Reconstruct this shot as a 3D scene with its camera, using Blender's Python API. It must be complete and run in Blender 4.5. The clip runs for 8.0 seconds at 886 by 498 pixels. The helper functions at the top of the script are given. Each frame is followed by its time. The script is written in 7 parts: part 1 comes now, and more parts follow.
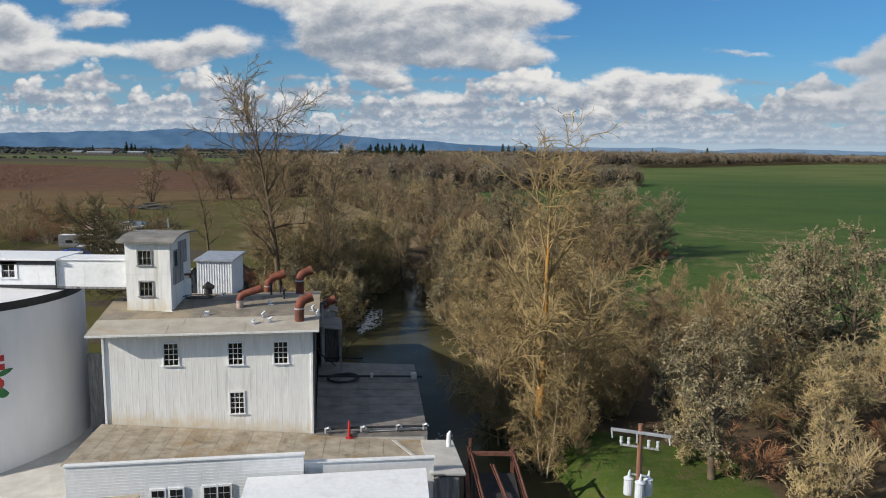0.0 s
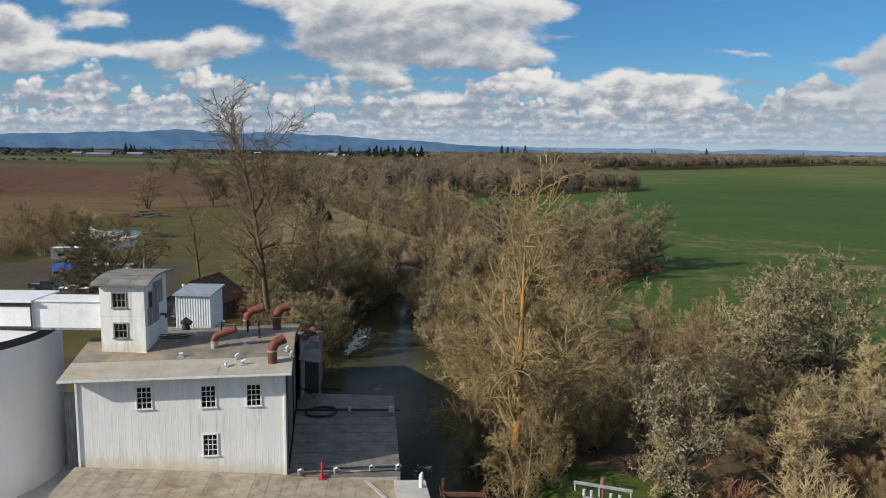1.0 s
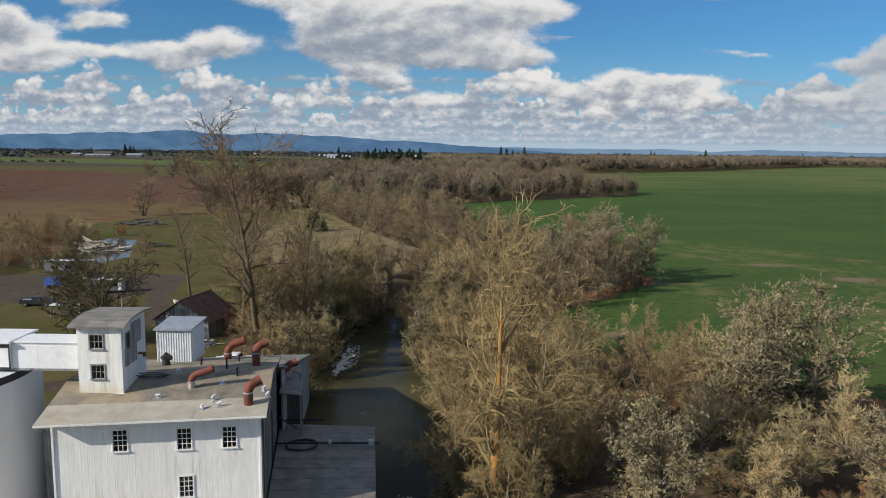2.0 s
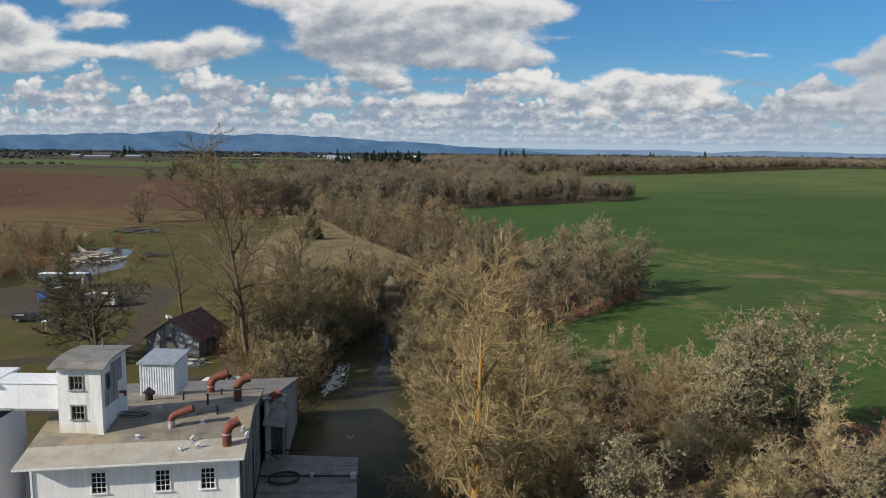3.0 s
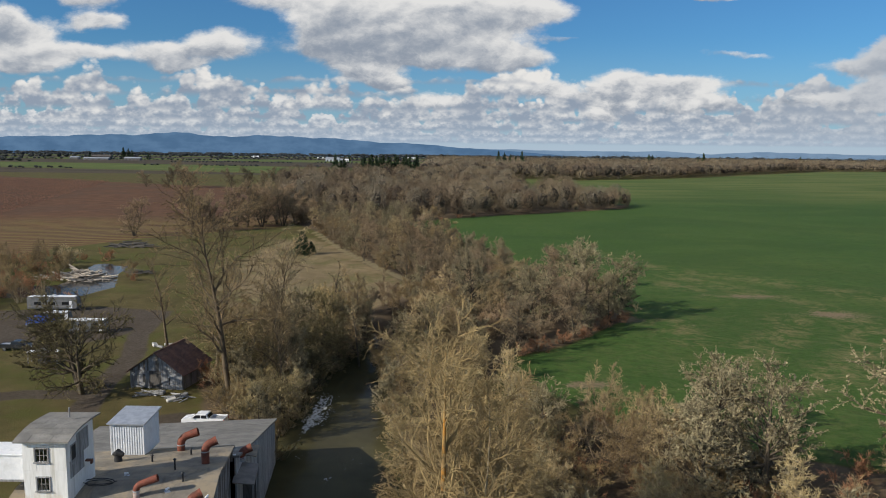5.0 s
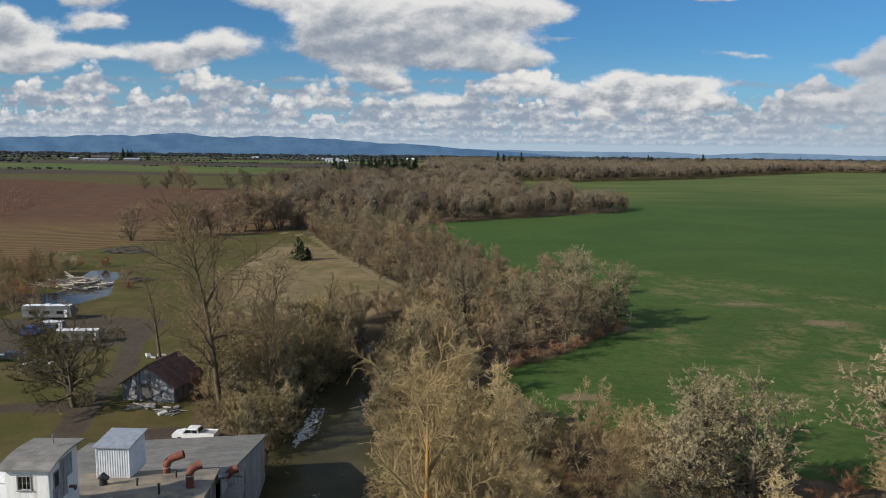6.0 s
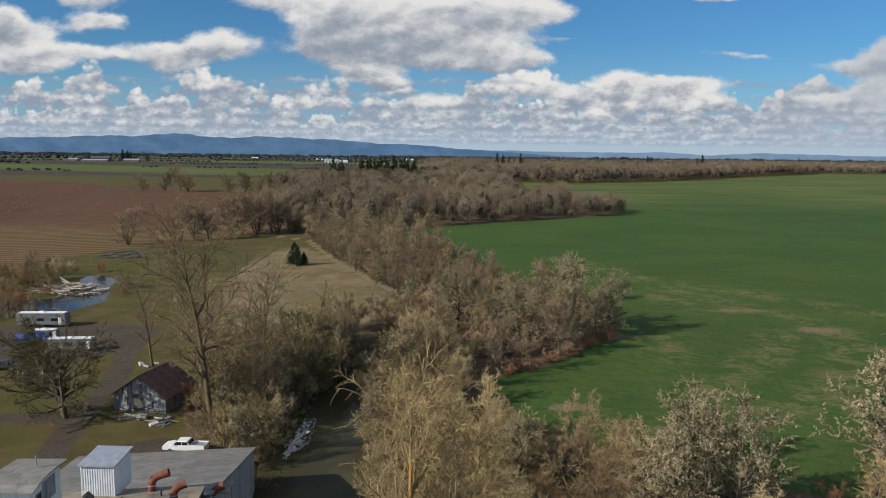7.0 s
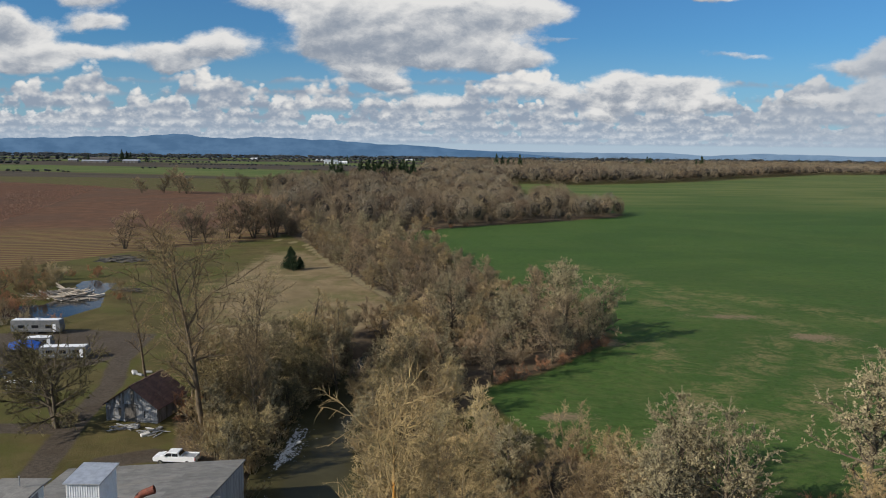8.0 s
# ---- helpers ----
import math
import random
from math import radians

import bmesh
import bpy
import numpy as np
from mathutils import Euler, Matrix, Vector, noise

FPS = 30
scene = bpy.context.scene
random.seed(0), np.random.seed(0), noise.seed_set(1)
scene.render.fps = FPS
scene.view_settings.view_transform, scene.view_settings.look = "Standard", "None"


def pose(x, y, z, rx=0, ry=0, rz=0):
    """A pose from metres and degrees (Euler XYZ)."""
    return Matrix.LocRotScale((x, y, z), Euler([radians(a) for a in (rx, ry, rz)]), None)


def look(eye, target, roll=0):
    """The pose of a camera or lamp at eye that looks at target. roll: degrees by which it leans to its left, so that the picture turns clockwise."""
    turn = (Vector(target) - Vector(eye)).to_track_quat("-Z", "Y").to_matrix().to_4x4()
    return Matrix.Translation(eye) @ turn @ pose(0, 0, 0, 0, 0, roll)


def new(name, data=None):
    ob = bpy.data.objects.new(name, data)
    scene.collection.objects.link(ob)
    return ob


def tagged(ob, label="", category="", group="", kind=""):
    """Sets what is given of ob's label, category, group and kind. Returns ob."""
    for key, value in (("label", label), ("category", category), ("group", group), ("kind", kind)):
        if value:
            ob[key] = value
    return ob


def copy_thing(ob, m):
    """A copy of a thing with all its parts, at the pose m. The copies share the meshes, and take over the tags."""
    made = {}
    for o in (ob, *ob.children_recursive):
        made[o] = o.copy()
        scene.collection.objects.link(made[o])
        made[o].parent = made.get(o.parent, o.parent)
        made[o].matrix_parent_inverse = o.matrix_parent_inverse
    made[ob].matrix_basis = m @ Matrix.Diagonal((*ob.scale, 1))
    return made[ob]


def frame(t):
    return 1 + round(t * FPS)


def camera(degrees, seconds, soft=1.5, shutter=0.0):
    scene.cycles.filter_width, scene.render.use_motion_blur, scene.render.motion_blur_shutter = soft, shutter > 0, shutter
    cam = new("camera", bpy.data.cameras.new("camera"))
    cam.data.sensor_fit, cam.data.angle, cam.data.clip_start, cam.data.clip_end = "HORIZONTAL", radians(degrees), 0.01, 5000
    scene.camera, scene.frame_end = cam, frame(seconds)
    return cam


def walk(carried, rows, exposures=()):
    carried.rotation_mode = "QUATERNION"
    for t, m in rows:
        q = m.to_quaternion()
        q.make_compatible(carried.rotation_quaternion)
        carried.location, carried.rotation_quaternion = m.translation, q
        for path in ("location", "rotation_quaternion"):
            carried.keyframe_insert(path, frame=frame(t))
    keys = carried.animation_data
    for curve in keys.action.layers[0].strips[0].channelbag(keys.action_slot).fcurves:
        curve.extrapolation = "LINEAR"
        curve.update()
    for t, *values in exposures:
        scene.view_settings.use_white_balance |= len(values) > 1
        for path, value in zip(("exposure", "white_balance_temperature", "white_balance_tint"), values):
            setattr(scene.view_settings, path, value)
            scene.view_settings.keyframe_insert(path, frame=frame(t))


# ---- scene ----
cam = camera(61.99, 8.0, soft=1.0)
PATH = [
    (0, (0.004, -0.002, 24.199), (0.0041, 9.9091, 22.8701), 0.6),
    (0.5, (0.986, 0.016, 25.722), (0.9865, 9.9276, 24.3949), 0.6),
    (1, (1.924, 0.049, 27.221), (1.9257, 9.9610, 25.8954), 0.6),
    (1.5, (2.819, 0.078, 28.724), (2.8218, 9.9898, 27.4002), 0.6),
    (3, (5.272, 0.055, 33.288), (5.2780, 9.9676, 31.9703), 0.6),
    (3.5, (6.027, 0.012, 34.780), (6.0338, 9.9255, 33.4639), 0.6),
    (4, (6.760, -0.037, 36.216), (6.7673, 9.8758, 34.9022), 0.6),
    (4.5, (7.475, -0.087, 37.571), (7.4840, 9.8266, 36.2590), 0.6),
    (6, (9.575, -0.167, 40.969), (9.5867, 9.7471, 39.6627), 0.6),
    (6.5, (10.273, -0.166, 41.874), (10.2856, 9.7488, 40.5690), 0.6),
    (7, (10.974, -0.160, 42.701), (10.9871, 9.7543, 41.3982), 0.6),
    (7.5, (11.677, -0.169, 43.505), (11.6912, 9.7464, 42.2043), 0.6),
    (8, (12.380, -0.217, 44.367), (12.3956, 9.6984, 43.0676), 0.6),
]
walk(cam, [(t, look(e, g, r)) for t, e, g, r in PATH])

# ---- light ----
SUN_FROM = Vector((-0.88, -0.47, 0.53))
sun = new("sun", bpy.data.lights.new("sun", "SUN"))
sun.data.energy, sun.data.angle, sun.data.color = 4.8, radians(0.53), (1.0, 0.93, 0.82)
sun.matrix_world = look(SUN_FROM * 100, (0, 0, 0))
scene.view_settings.exposure = 0.0


class Nodes:
    """Short hand for building a node tree."""

    def __init__(self, tree):
        self.t = tree
        tree.nodes.clear()

    def add(self, kind, ins=None, operation=None, attribute=None, clamp=False):
        n = self.t.nodes.new(kind)
        if operation:
            n.operation = operation
        if attribute:
            n.attribute_name = attribute
        if clamp:
            n.use_clamp = True
        for k, v in (ins or {}).items():
            self.put(n.inputs[k], v)
        return n

    def put(self, sock, v):
        if isinstance(v, bpy.types.NodeSocket):
            self.t.links.new(v, sock)
        else:
            sock.default_value = v

    def math(self, op, a, b=0.0, c=0.0, clamp=False):
        n = self.add("ShaderNodeMath", operation=op, clamp=clamp)
        self.put(n.inputs[0], a), self.put(n.inputs[1], b), self.put(n.inputs[2], c)
        return n.outputs[0]

    def vmath(self, op, a, b=(0, 0, 0)):
        n = self.add("ShaderNodeVectorMath", operation=op)
        self.put(n.inputs[0], a), self.put(n.inputs[1], b)
        return n.outputs["Value"] if op in ("DOT_PRODUCT", "LENGTH") else n.outputs[0]

    def mix(self, f, a, b, blend="MIX"):
        n = self.add("ShaderNodeMix")
        n.data_type, n.blend_type, n.clamp_factor = "RGBA", blend, True
        self.put(n.inputs[0], f)
        for s, v in ((n.inputs[6], a), (n.inputs[7], b)):
            self.put(s, (*v, 1.0) if isinstance(v, tuple) and len(v) == 3 else v)
        return n.outputs[2]

    def step(self, v, lo, hi, a=0.0, b=1.0):
        n = self.add("ShaderNodeMapRange")
        n.interpolation_type = "SMOOTHSTEP"
        for i, x in enumerate((v, lo, hi, a, b)):
            self.put(n.inputs[i], x)
        return n.outputs[0]

    def noise(self, vec, scale, detail=4.0, rough=0.55, warp=0.0):
        n = self.add("ShaderNodeTexNoise", {"Scale": scale, "Detail": detail, "Roughness": rough, "Distortion": warp})
        self.put(n.inputs["Vector"], vec)
        return n.outputs["Fac"]

    def scaled(self, vec, s):
        return self.vmath("MULTIPLY", vec, s)


# ---- sky: clear blue with fair-weather cumulus ----
world = bpy.data.worlds.new("sky")
scene.world = world
world.use_nodes = True
W = Nodes(world.node_tree)
sky = W.add("ShaderNodeTexSky")
sky.sky_type, sky.sun_disc = "NISHITA", False
sky.sun_elevation = math.asin(SUN_FROM.normalized().z)
sky.sun_rotation = math.atan2(SUN_FROM.x, SUN_FROM.y)
sky.air_density, sky.dust_density, sky.ozone_density = 1.0, 0.6, 2.0
way = W.add("ShaderNodeTexCoord").outputs["Generated"]
sep = W.add("ShaderNodeSeparateXYZ", {0: way})
depth = W.math("MAXIMUM", W.math("ABSOLUTE", sep.outputs[1]), 0.2)
p_ = W.math("DIVIDE", sep.outputs[0], depth)
q_ = W.math("DIVIDE", sep.outputs[2], depth)
pq = W.add("ShaderNodeCombineXYZ", {0: p_, 1: q_, 2: 0.0}).outputs[0]
# billows: the cloud plan is bent by noise, so that the outlines are ragged
warp = W.add("ShaderNodeTexNoise", {"Scale": 9.0, "Detail": 5.0, "Roughness": 0.6, "Vector": W.scaled(pq, (1.0, 1.6, 1.0))})
bent = W.vmath("ADD", pq, W.scaled(W.vmath("SUBTRACT", warp.outputs["Color"], (0.5, 0.5, 0.5)), (0.075, 0.040, 0.0)))
# centre across, centre up, half width, half height, weight
CLOUDS_WEST = [
    (-0.466, 0.201, 0.050, 0.015, 0.90),
    (-0.457, 0.165, 0.044, 0.014, 0.90),
    (-0.581, 0.171, 0.025, 0.023, 0.90),
    (-0.555, 0.144, 0.046, 0.029, 1.00),
    (-0.555, 0.113, 0.054, 0.017, 0.90),
    (-0.474, 0.125, 0.046, 0.014, 0.80),
    (-0.378, 0.129, 0.046, 0.017, 0.90),
    (-0.294, 0.139, 0.047, 0.025, 1.05),
    (-0.348, 0.111, 0.038, 0.008, 0.70),
    (-0.141, 0.167, 0.077, 0.038, 0.90),
    (-0.064, 0.163, 0.092, 0.046, 1.15),
    (0.035, 0.178, 0.084, 0.038, 1.05),
    (0.112, 0.190, 0.057, 0.021, 0.90),
    (-0.103, 0.134, 0.092, 0.014, 0.85),
    (-0.233, 0.198, 0.069, 0.015, 0.60),
    (0.074, 0.125, 0.065, 0.019, 1.10),
    (-0.110, 0.106, 0.042, 0.020, 1.15),
    (-0.072, 0.088, 0.034, 0.009, 0.80),
    (-0.030, 0.119, 0.027, 0.006, 0.50),
]
CLOUDS_EAST = [
    (0.135, 0.079, 0.050, 0.015, 0.90),
    (0.234, 0.084, 0.040, 0.023, 1.20),
    (0.319, 0.090, 0.061, 0.017, 1.00),
    (0.342, 0.064, 0.057, 0.011, 0.90),
    (0.204, 0.052, 0.031, 0.012, 0.80),
    (0.399, 0.130, 0.057, 0.007, 0.62),
    (0.322, 0.208, 0.073, 0.008, 0.85),
    (0.533, 0.121, 0.042, 0.015, 0.85),
    (0.585, 0.136, 0.028, 0.028, 0.90),
    (0.510, 0.070, 0.080, 0.015, 0.85),
    (0.579, 0.083, 0.050, 0.023, 0.75),
    (0.165, 0.152, 0.038, 0.005, 0.40),
    (-0.011, 0.065, 0.065, 0.012, 0.70),
]
total, lift = 0.0, 0.0
for cx, cy, rx, ry, wt in CLOUDS_WEST + CLOUDS_EAST:
    rel = W.vmath("MULTIPLY", W.vmath("SUBTRACT", bent, (cx, cy, 0)), (1 / rx, 1 / ry, 0))
    g = W.math("MULTIPLY", W.math("EXPONENT", W.math("MULTIPLY", W.vmath("DOT_PRODUCT", rel, rel), -1.0)), wt)
    up = W.vmath("DOT_PRODUCT", rel, (0.22, 1.0, 0))
    total = W.math("ADD", total, g)
    lift = W.math("ADD", lift, W.math("MULTIPLY", g, up))
puff_at = W.scaled(pq, (1.0, 1.7, 1.0))
shifted = W.vmath("ADD", puff_at, (-0.010, 0.020, 0.0))
nearer = W.step(q_, 0.05, 0.15)


def blend(a, b):
    return W.math("ADD", W.math("MULTIPLY", a, W.math("SUBTRACT", 1.0, nearer)), W.math("MULTIPLY", b, nearer))


def lumps(at_, scale, detail=4.0):
    """Cauliflower lumps: rounded cells over finer ones, softened by noise."""
    v = W.add("ShaderNodeTexVoronoi", {"Vector": at_, "Scale": scale, "Detail": detail, "Roughness": 0.62, "Lacunarity": 2.3})
    v.normalize = True
    return W.math("SUBTRACT", 1.0, v.outputs["Distance"])


soft_at = W.vmath("ADD", puff_at, W.scaled(W.vmath("SUBTRACT", warp.outputs["Color"], (0.5, 0.5, 0.5)), (0.06, 0.04, 0.0)))
soft_lit = W.vmath("ADD", soft_at, (-0.010, 0.018, 0.0))
fluff = blend(W.noise(puff_at, 24.0, 8.0, 0.6, 0.15), W.noise(puff_at, 10.0, 9.0, 0.62, 0.15))
lump, lump_lit = blend(lumps(soft_at, 30.0), lumps(soft_at, 13.0)), blend(lumps(soft_lit, 30.0), lumps(soft_lit, 13.0))
puff = W.math("ADD", W.math("MULTIPLY", fluff, 0.55), W.math("MULTIPLY", lump, 0.45))
broad = blend(W.noise(puff_at, 16.0, 3.0, 0.5), W.noise(puff_at, 7.0, 3.0, 0.5))
broad_lit = blend(W.noise(shifted, 16.0, 3.0, 0.5), W.noise(shifted, 7.0, 3.0, 0.5))
wide = W.noise(W.scaled(way, (1.5, 1.5, 4.0)), 2.2, 7.0, 0.55)
# the clouds overhead and all round, besides those in the list
body = W.math("ADD", W.math("MULTIPLY", total, 0.78), W.math("MULTIPLY", W.step(wide, 0.46, 0.60), W.step(q_, 0.26, 0.5)))
dens = W.math("ADD", body, W.math("MULTIPLY", W.math("SUBTRACT", puff, 0.56), 1.25))
cover = W.step(dens, 0.27, 0.58)
relief = W.math("ADD", W.math("MULTIPLY", W.math("SUBTRACT", broad, broad_lit), 1.8), W.math("MULTIPLY", W.math("SUBTRACT", lump, lump_lit), 1.5))
height = W.math("DIVIDE", lift, W.math("MAXIMUM", total, 0.12))
lit = W.math("ADD", W.math("ADD", W.math("MULTIPLY", height, 0.50), relief), 0.68)
thick = W.step(dens, 0.5, 1.5)
lit = W.math("SUBTRACT", lit, W.math("MULTIPLY", thick, 0.30), clamp=True)
cloud_col = W.mix(W.step(lit, 0.05, 0.95), (0.265, 0.31, 0.38), (0.76, 0.755, 0.745))
cloud_col = W.mix(W.step(p_, 0.42, 0.60, 0.0, 0.6), cloud_col, (0.36, 0.41, 0.48))
blue = W.mix(1.0, sky.outputs[0], (0.032, 0.065, 0.095), "MULTIPLY")
blue = W.mix(W.step(q_, 0.16, 0.0, 0.0, 0.5), blue, (0.36, 0.52, 0.68))
blue = W.mix(W.step(q_, 0.05, 0.0, 0.0, 0.85), blue, (0.45, 0.54, 0.64))
air = blue
# banks of small flat-based cumulus, row behind row towards the horizon: base, tallness, clouds to the unit, share of the row filled, whiteness
far_air = (0.40, 0.50, 0.62)
for k, (base, tall_, many, gaps, clean) in enumerate(((0.012, 0.011, 30.0, 0.24, 0.40), (0.019, 0.015, 26.0, 0.26, 0.55), (0.028, 0.021, 21.0, 0.28, 0.72), (0.040, 0.027, 17.0, 0.32, 0.86), (0.055, 0.032, 13.0, 0.36, 0.95), (0.073, 0.036, 10.0, 0.42, 1.0),
                                                      (0.092, 0.030, 8.0, 0.54, 1.0))):
    spot = W.vmath("ADD", W.scaled(pq, (1.0, 1.5, 1.0)), (0.37 * k, 1.9 * k, 0.0))
    swell = W.step(W.noise(W.scaled(spot, (1.0, 0.25, 1.0)), many, 3.0, 0.6), gaps, gaps + 0.30)
    bulge, bulge_lit = lumps(spot, many * 2.2, 2.5), lumps(W.vmath("ADD", spot, (-0.16 / many, 0.26 / many, 0.0)), many * 2.2, 2.5)
    rise_ = W.math("SUBTRACT", q_, W.math("MULTIPLY_ADD", W.noise(spot, many * 1.5, 2.0), 0.35 * tall_, base - 0.17 * tall_))
    top_ = W.math("MULTIPLY", W.math("MULTIPLY_ADD", W.math("SUBTRACT", bulge, 0.62), 1.5, W.math("MULTIPLY", swell, 1.15)), tall_)
    here = W.math("MULTIPLY", W.step(W.math("SUBTRACT", top_, rise_), 0.0, 0.26 * tall_), W.step(rise_, -0.20 * tall_, 0.16 * tall_))
    bright = W.math("ADD", W.math("MULTIPLY", W.math("DIVIDE", rise_, tall_), 0.75), W.math("MULTIPLY", W.math("SUBTRACT", bulge, bulge_lit), 2.0))
    hue = W.mix(W.step(bright, -0.05, 0.80), (0.27, 0.325, 0.41), (0.80, 0.785, 0.76))
    hue = W.mix(W.step(p_, 0.30, 0.58, 0.0, 0.6), hue, (0.37, 0.42, 0.49))
    air = W.mix(here, air, W.mix(clean, far_air, hue))
air = W.mix(cover, air, cloud_col)
W.add("ShaderNodeOutputWorld", {0: W.add("ShaderNodeBackground", {0: air, 1: 1.0}).outputs[0]})


# ---- materials ----
def material(name, dark, light, scale=6.0, rough=0.8, metal=0.0, bump=0.15, stretch=(1, 1, 1), stain=None, stain_scale=0.6,
             stain_at=(0.55, 0.75), spread=0.0, bump_scale=None, fine=None, alt=None, grime=None, wash=None):
    """A surface with fine grain, wide stains, relief and a little difference from piece to piece."""
    m = bpy.data.materials.new(name)
    m.use_nodes = True
    N = Nodes(m.node_tree)
    spot = N.add("ShaderNodeNewGeometry").outputs["Position"]
    at = N.scaled(spot, stretch)
    grain = N.noise(at, scale, 6.0, 0.6)
    col = N.mix(N.step(grain, 0.28, 0.72), dark, light)
    if fine:
        col = N.mix(N.step(N.noise(at, scale * 7.3, 3.0, 0.6), 0.45, 0.75, 0.0, 0.7), col, fine)
    if stain:
        col = N.mix(N.step(N.noise(at, stain_scale, 5.0, 0.6, 0.4), *stain_at, 0.0, 0.85), col, stain)
    if grime:
        tint, size, lo, hi, most, pull = grime
        dirt = N.noise(N.scaled(spot, pull), size, 7.0, 0.68, 0.6)
        col = N.mix(N.step(dirt, lo, hi, 0.0, most), col, tint)
    if wash:
        # rust and splash creeping up a wall from a sloping line: direction along the wall, height there, slope, reach
        along, z0, slope, reach = wash
        up = N.math("SUBTRACT", N.vmath("DOT_PRODUCT", spot, (-along[0] * slope, -along[1] * slope, 1.0)), z0)
        ragged = N.noise(N.scaled(spot, (2.2, 2.2, 0.35)), 1.0, 6.0, 0.7)
        climb = N.math("DIVIDE", up, N.math("MULTIPLY_ADD", N.step(ragged, 0.2, 0.85), reach, 0.25))
        col = N.mix(N.step(climb, 1.3, 0.0, 0.0, 0.65), col, N.mix(N.step(N.noise(spot, 1.3, 4.0), 0.4, 0.65), (0.66, 0.58, 0.42), (0.60, 0.43, 0.20)))
    if alt:
        col = N.mix(N.math("MULTIPLY", N.add("ShaderNodeObjectInfo").outputs["Random"], 0.8), col, N.mix(1.0, N.mix(N.step(grain, 0.2, 0.8), (0.5, 0.5, 0.5), (1.0, 1.0, 1.0)), alt, "MULTIPLY"))
    if spread:
        rnd = N.add("ShaderNodeObjectInfo").outputs["Random"]
        col = N.mix(1.0, col, N.add("ShaderNodeCombineColor", {i: N.math("MULTIPLY_ADD", rnd, spread, 1 - spread / 2) for i in range(3)}).outputs[0], "MULTIPLY")
    bs = N.add("ShaderNodeBsdfPrincipled", {"Base Color": col, "Metallic": metal})
    N.put(bs.inputs["Roughness"], N.math("MULTIPLY_ADD", grain, 0.25, rough - 0.12))
    if bump:
        b = N.add("ShaderNodeBump", {"Strength": bump, "Distance": 0.05, "Height": N.noise(at, bump_scale or scale * 3, 4.0, 0.6)})
        N.put(bs.inputs["Normal"], b.outputs[0])
    N.add("ShaderNodeOutputMaterial", {0: bs.outputs[0]})
    return m


white_tin = material("weathered white painted metal", (0.72, 0.705, 0.67), (0.83, 0.82, 0.79), 2.2, 0.6, 0.0, 0.10, (3, 3, 0.35), (0.52, 0.50, 0.45), 0.5, (0.56, 0.8), 0.05, grime=(((0.47, 0.44, 0.35)), 1.0, 0.50, 0.78, 0.65, (1.6, 1.6, 0.22)))
white_paint = material("white paint", (0.74, 0.75, 0.76), (0.83, 0.83, 0.83), 3.0, 0.55, 0, 0.05, stain=(0.62, 0.62, 0.60), stain_scale=0.4, grime=((0.50, 0.48, 0.42), 1.0, 0.54, 0.8, 0.5, (1.6, 1.6, 0.3)))
mill_sheet = material("white sheeting rust-washed at its foot", (0.78, 0.765, 0.73), (0.87, 0.86, 0.83), 2.2, 0.6, 0.0, 0.10, (3, 3, 0.35), (0.54, 0.52, 0.47), 0.5, (0.56, 0.8), 0.05,
                      grime=((0.54, 0.51, 0.44), 1.0, 0.52, 0.80, 0.5, (1.6, 1.6, 0.22)), wash=((0.9877, 0.1564), 4.16, -0.104, 1.7))
tower_sheet = material("white sheeting stained at the tower's foot", (0.78, 0.765, 0.73), (0.87, 0.86, 0.83), 2.2, 0.6, 0.0, 0.10, (3, 3, 0.35), (0.54, 0.52, 0.47), 0.5, (0.56, 0.8), 0.05,
                       grime=((0.47, 0.43, 0.34), 1.0, 0.46, 0.74, 0.7, (1.6, 1.6, 0.22)), wash=((1.0, 0.0), 12.45, 0.0, 1.5))
roof_felt = material("grey roll roofing", (0.175, 0.152, 0.118), (0.277, 0.243, 0.193), 0.8, 0.9, 0, 0.2, (1, 1, 1), (0.343, 0.275, 0.183), 0.35, (0.46, 0.62), 0.16, fine=(0.212, 0.186, 0.149), grime=((0.098, 0.082, 0.062), 0.55, 0.50, 0.70, 0.75, (1.0, 0.45, 1.0)))
roof_brown = material("brown mossy roof boards", (0.320, 0.268, 0.197), (0.485, 0.417, 0.316), 1.2, 0.9, 0, 0.2, (1, 1, 1), (0.320, 0.216, 0.110), 0.35, (0.5, 0.7), 0.14, grime=((0.187, 0.149, 0.105), 0.9, 0.52, 0.68, 0.7, (1.0, 1.0, 1.0)))
roof_dark = material("dark wet roofing", (0.15, 0.135, 0.12), (0.26, 0.235, 0.21), 0.9, 0.7, 0, 0.15, stain=(0.20, 0.19, 0.18), stain_scale=0.5, stain_at=(0.6, 0.75), spread=0.2)
grey_wood = material("weathered grey boards", (0.17, 0.165, 0.16), (0.38, 0.375, 0.37), 4.0, 0.9, 0, 0.3, (2.5, 2.5, 0.25), (0.10, 0.095, 0.09), 0.8, (0.5, 0.7), 0.35)
dark_wood = material("dark weathered boards", (0.05, 0.045, 0.04), (0.15, 0.135, 0.12), 4.0, 0.9, 0, 0.3, (2.5, 2.5, 0.3), spread=0.3)
rust = material("rusty red pipe", (0.164, 0.041, 0.023), (0.262, 0.075, 0.041), 2.5, 0.75, 0.05, 0.15, (1, 1, 1), (0.098, 0.041, 0.025), 1.3, (0.46, 0.66), 0.12, fine=(0.107, 0.037, 0.025), grime=((0.312, 0.180, 0.123), 2.2, 0.58, 0.72, 0.6, (1.5, 1.5, 0.4)))
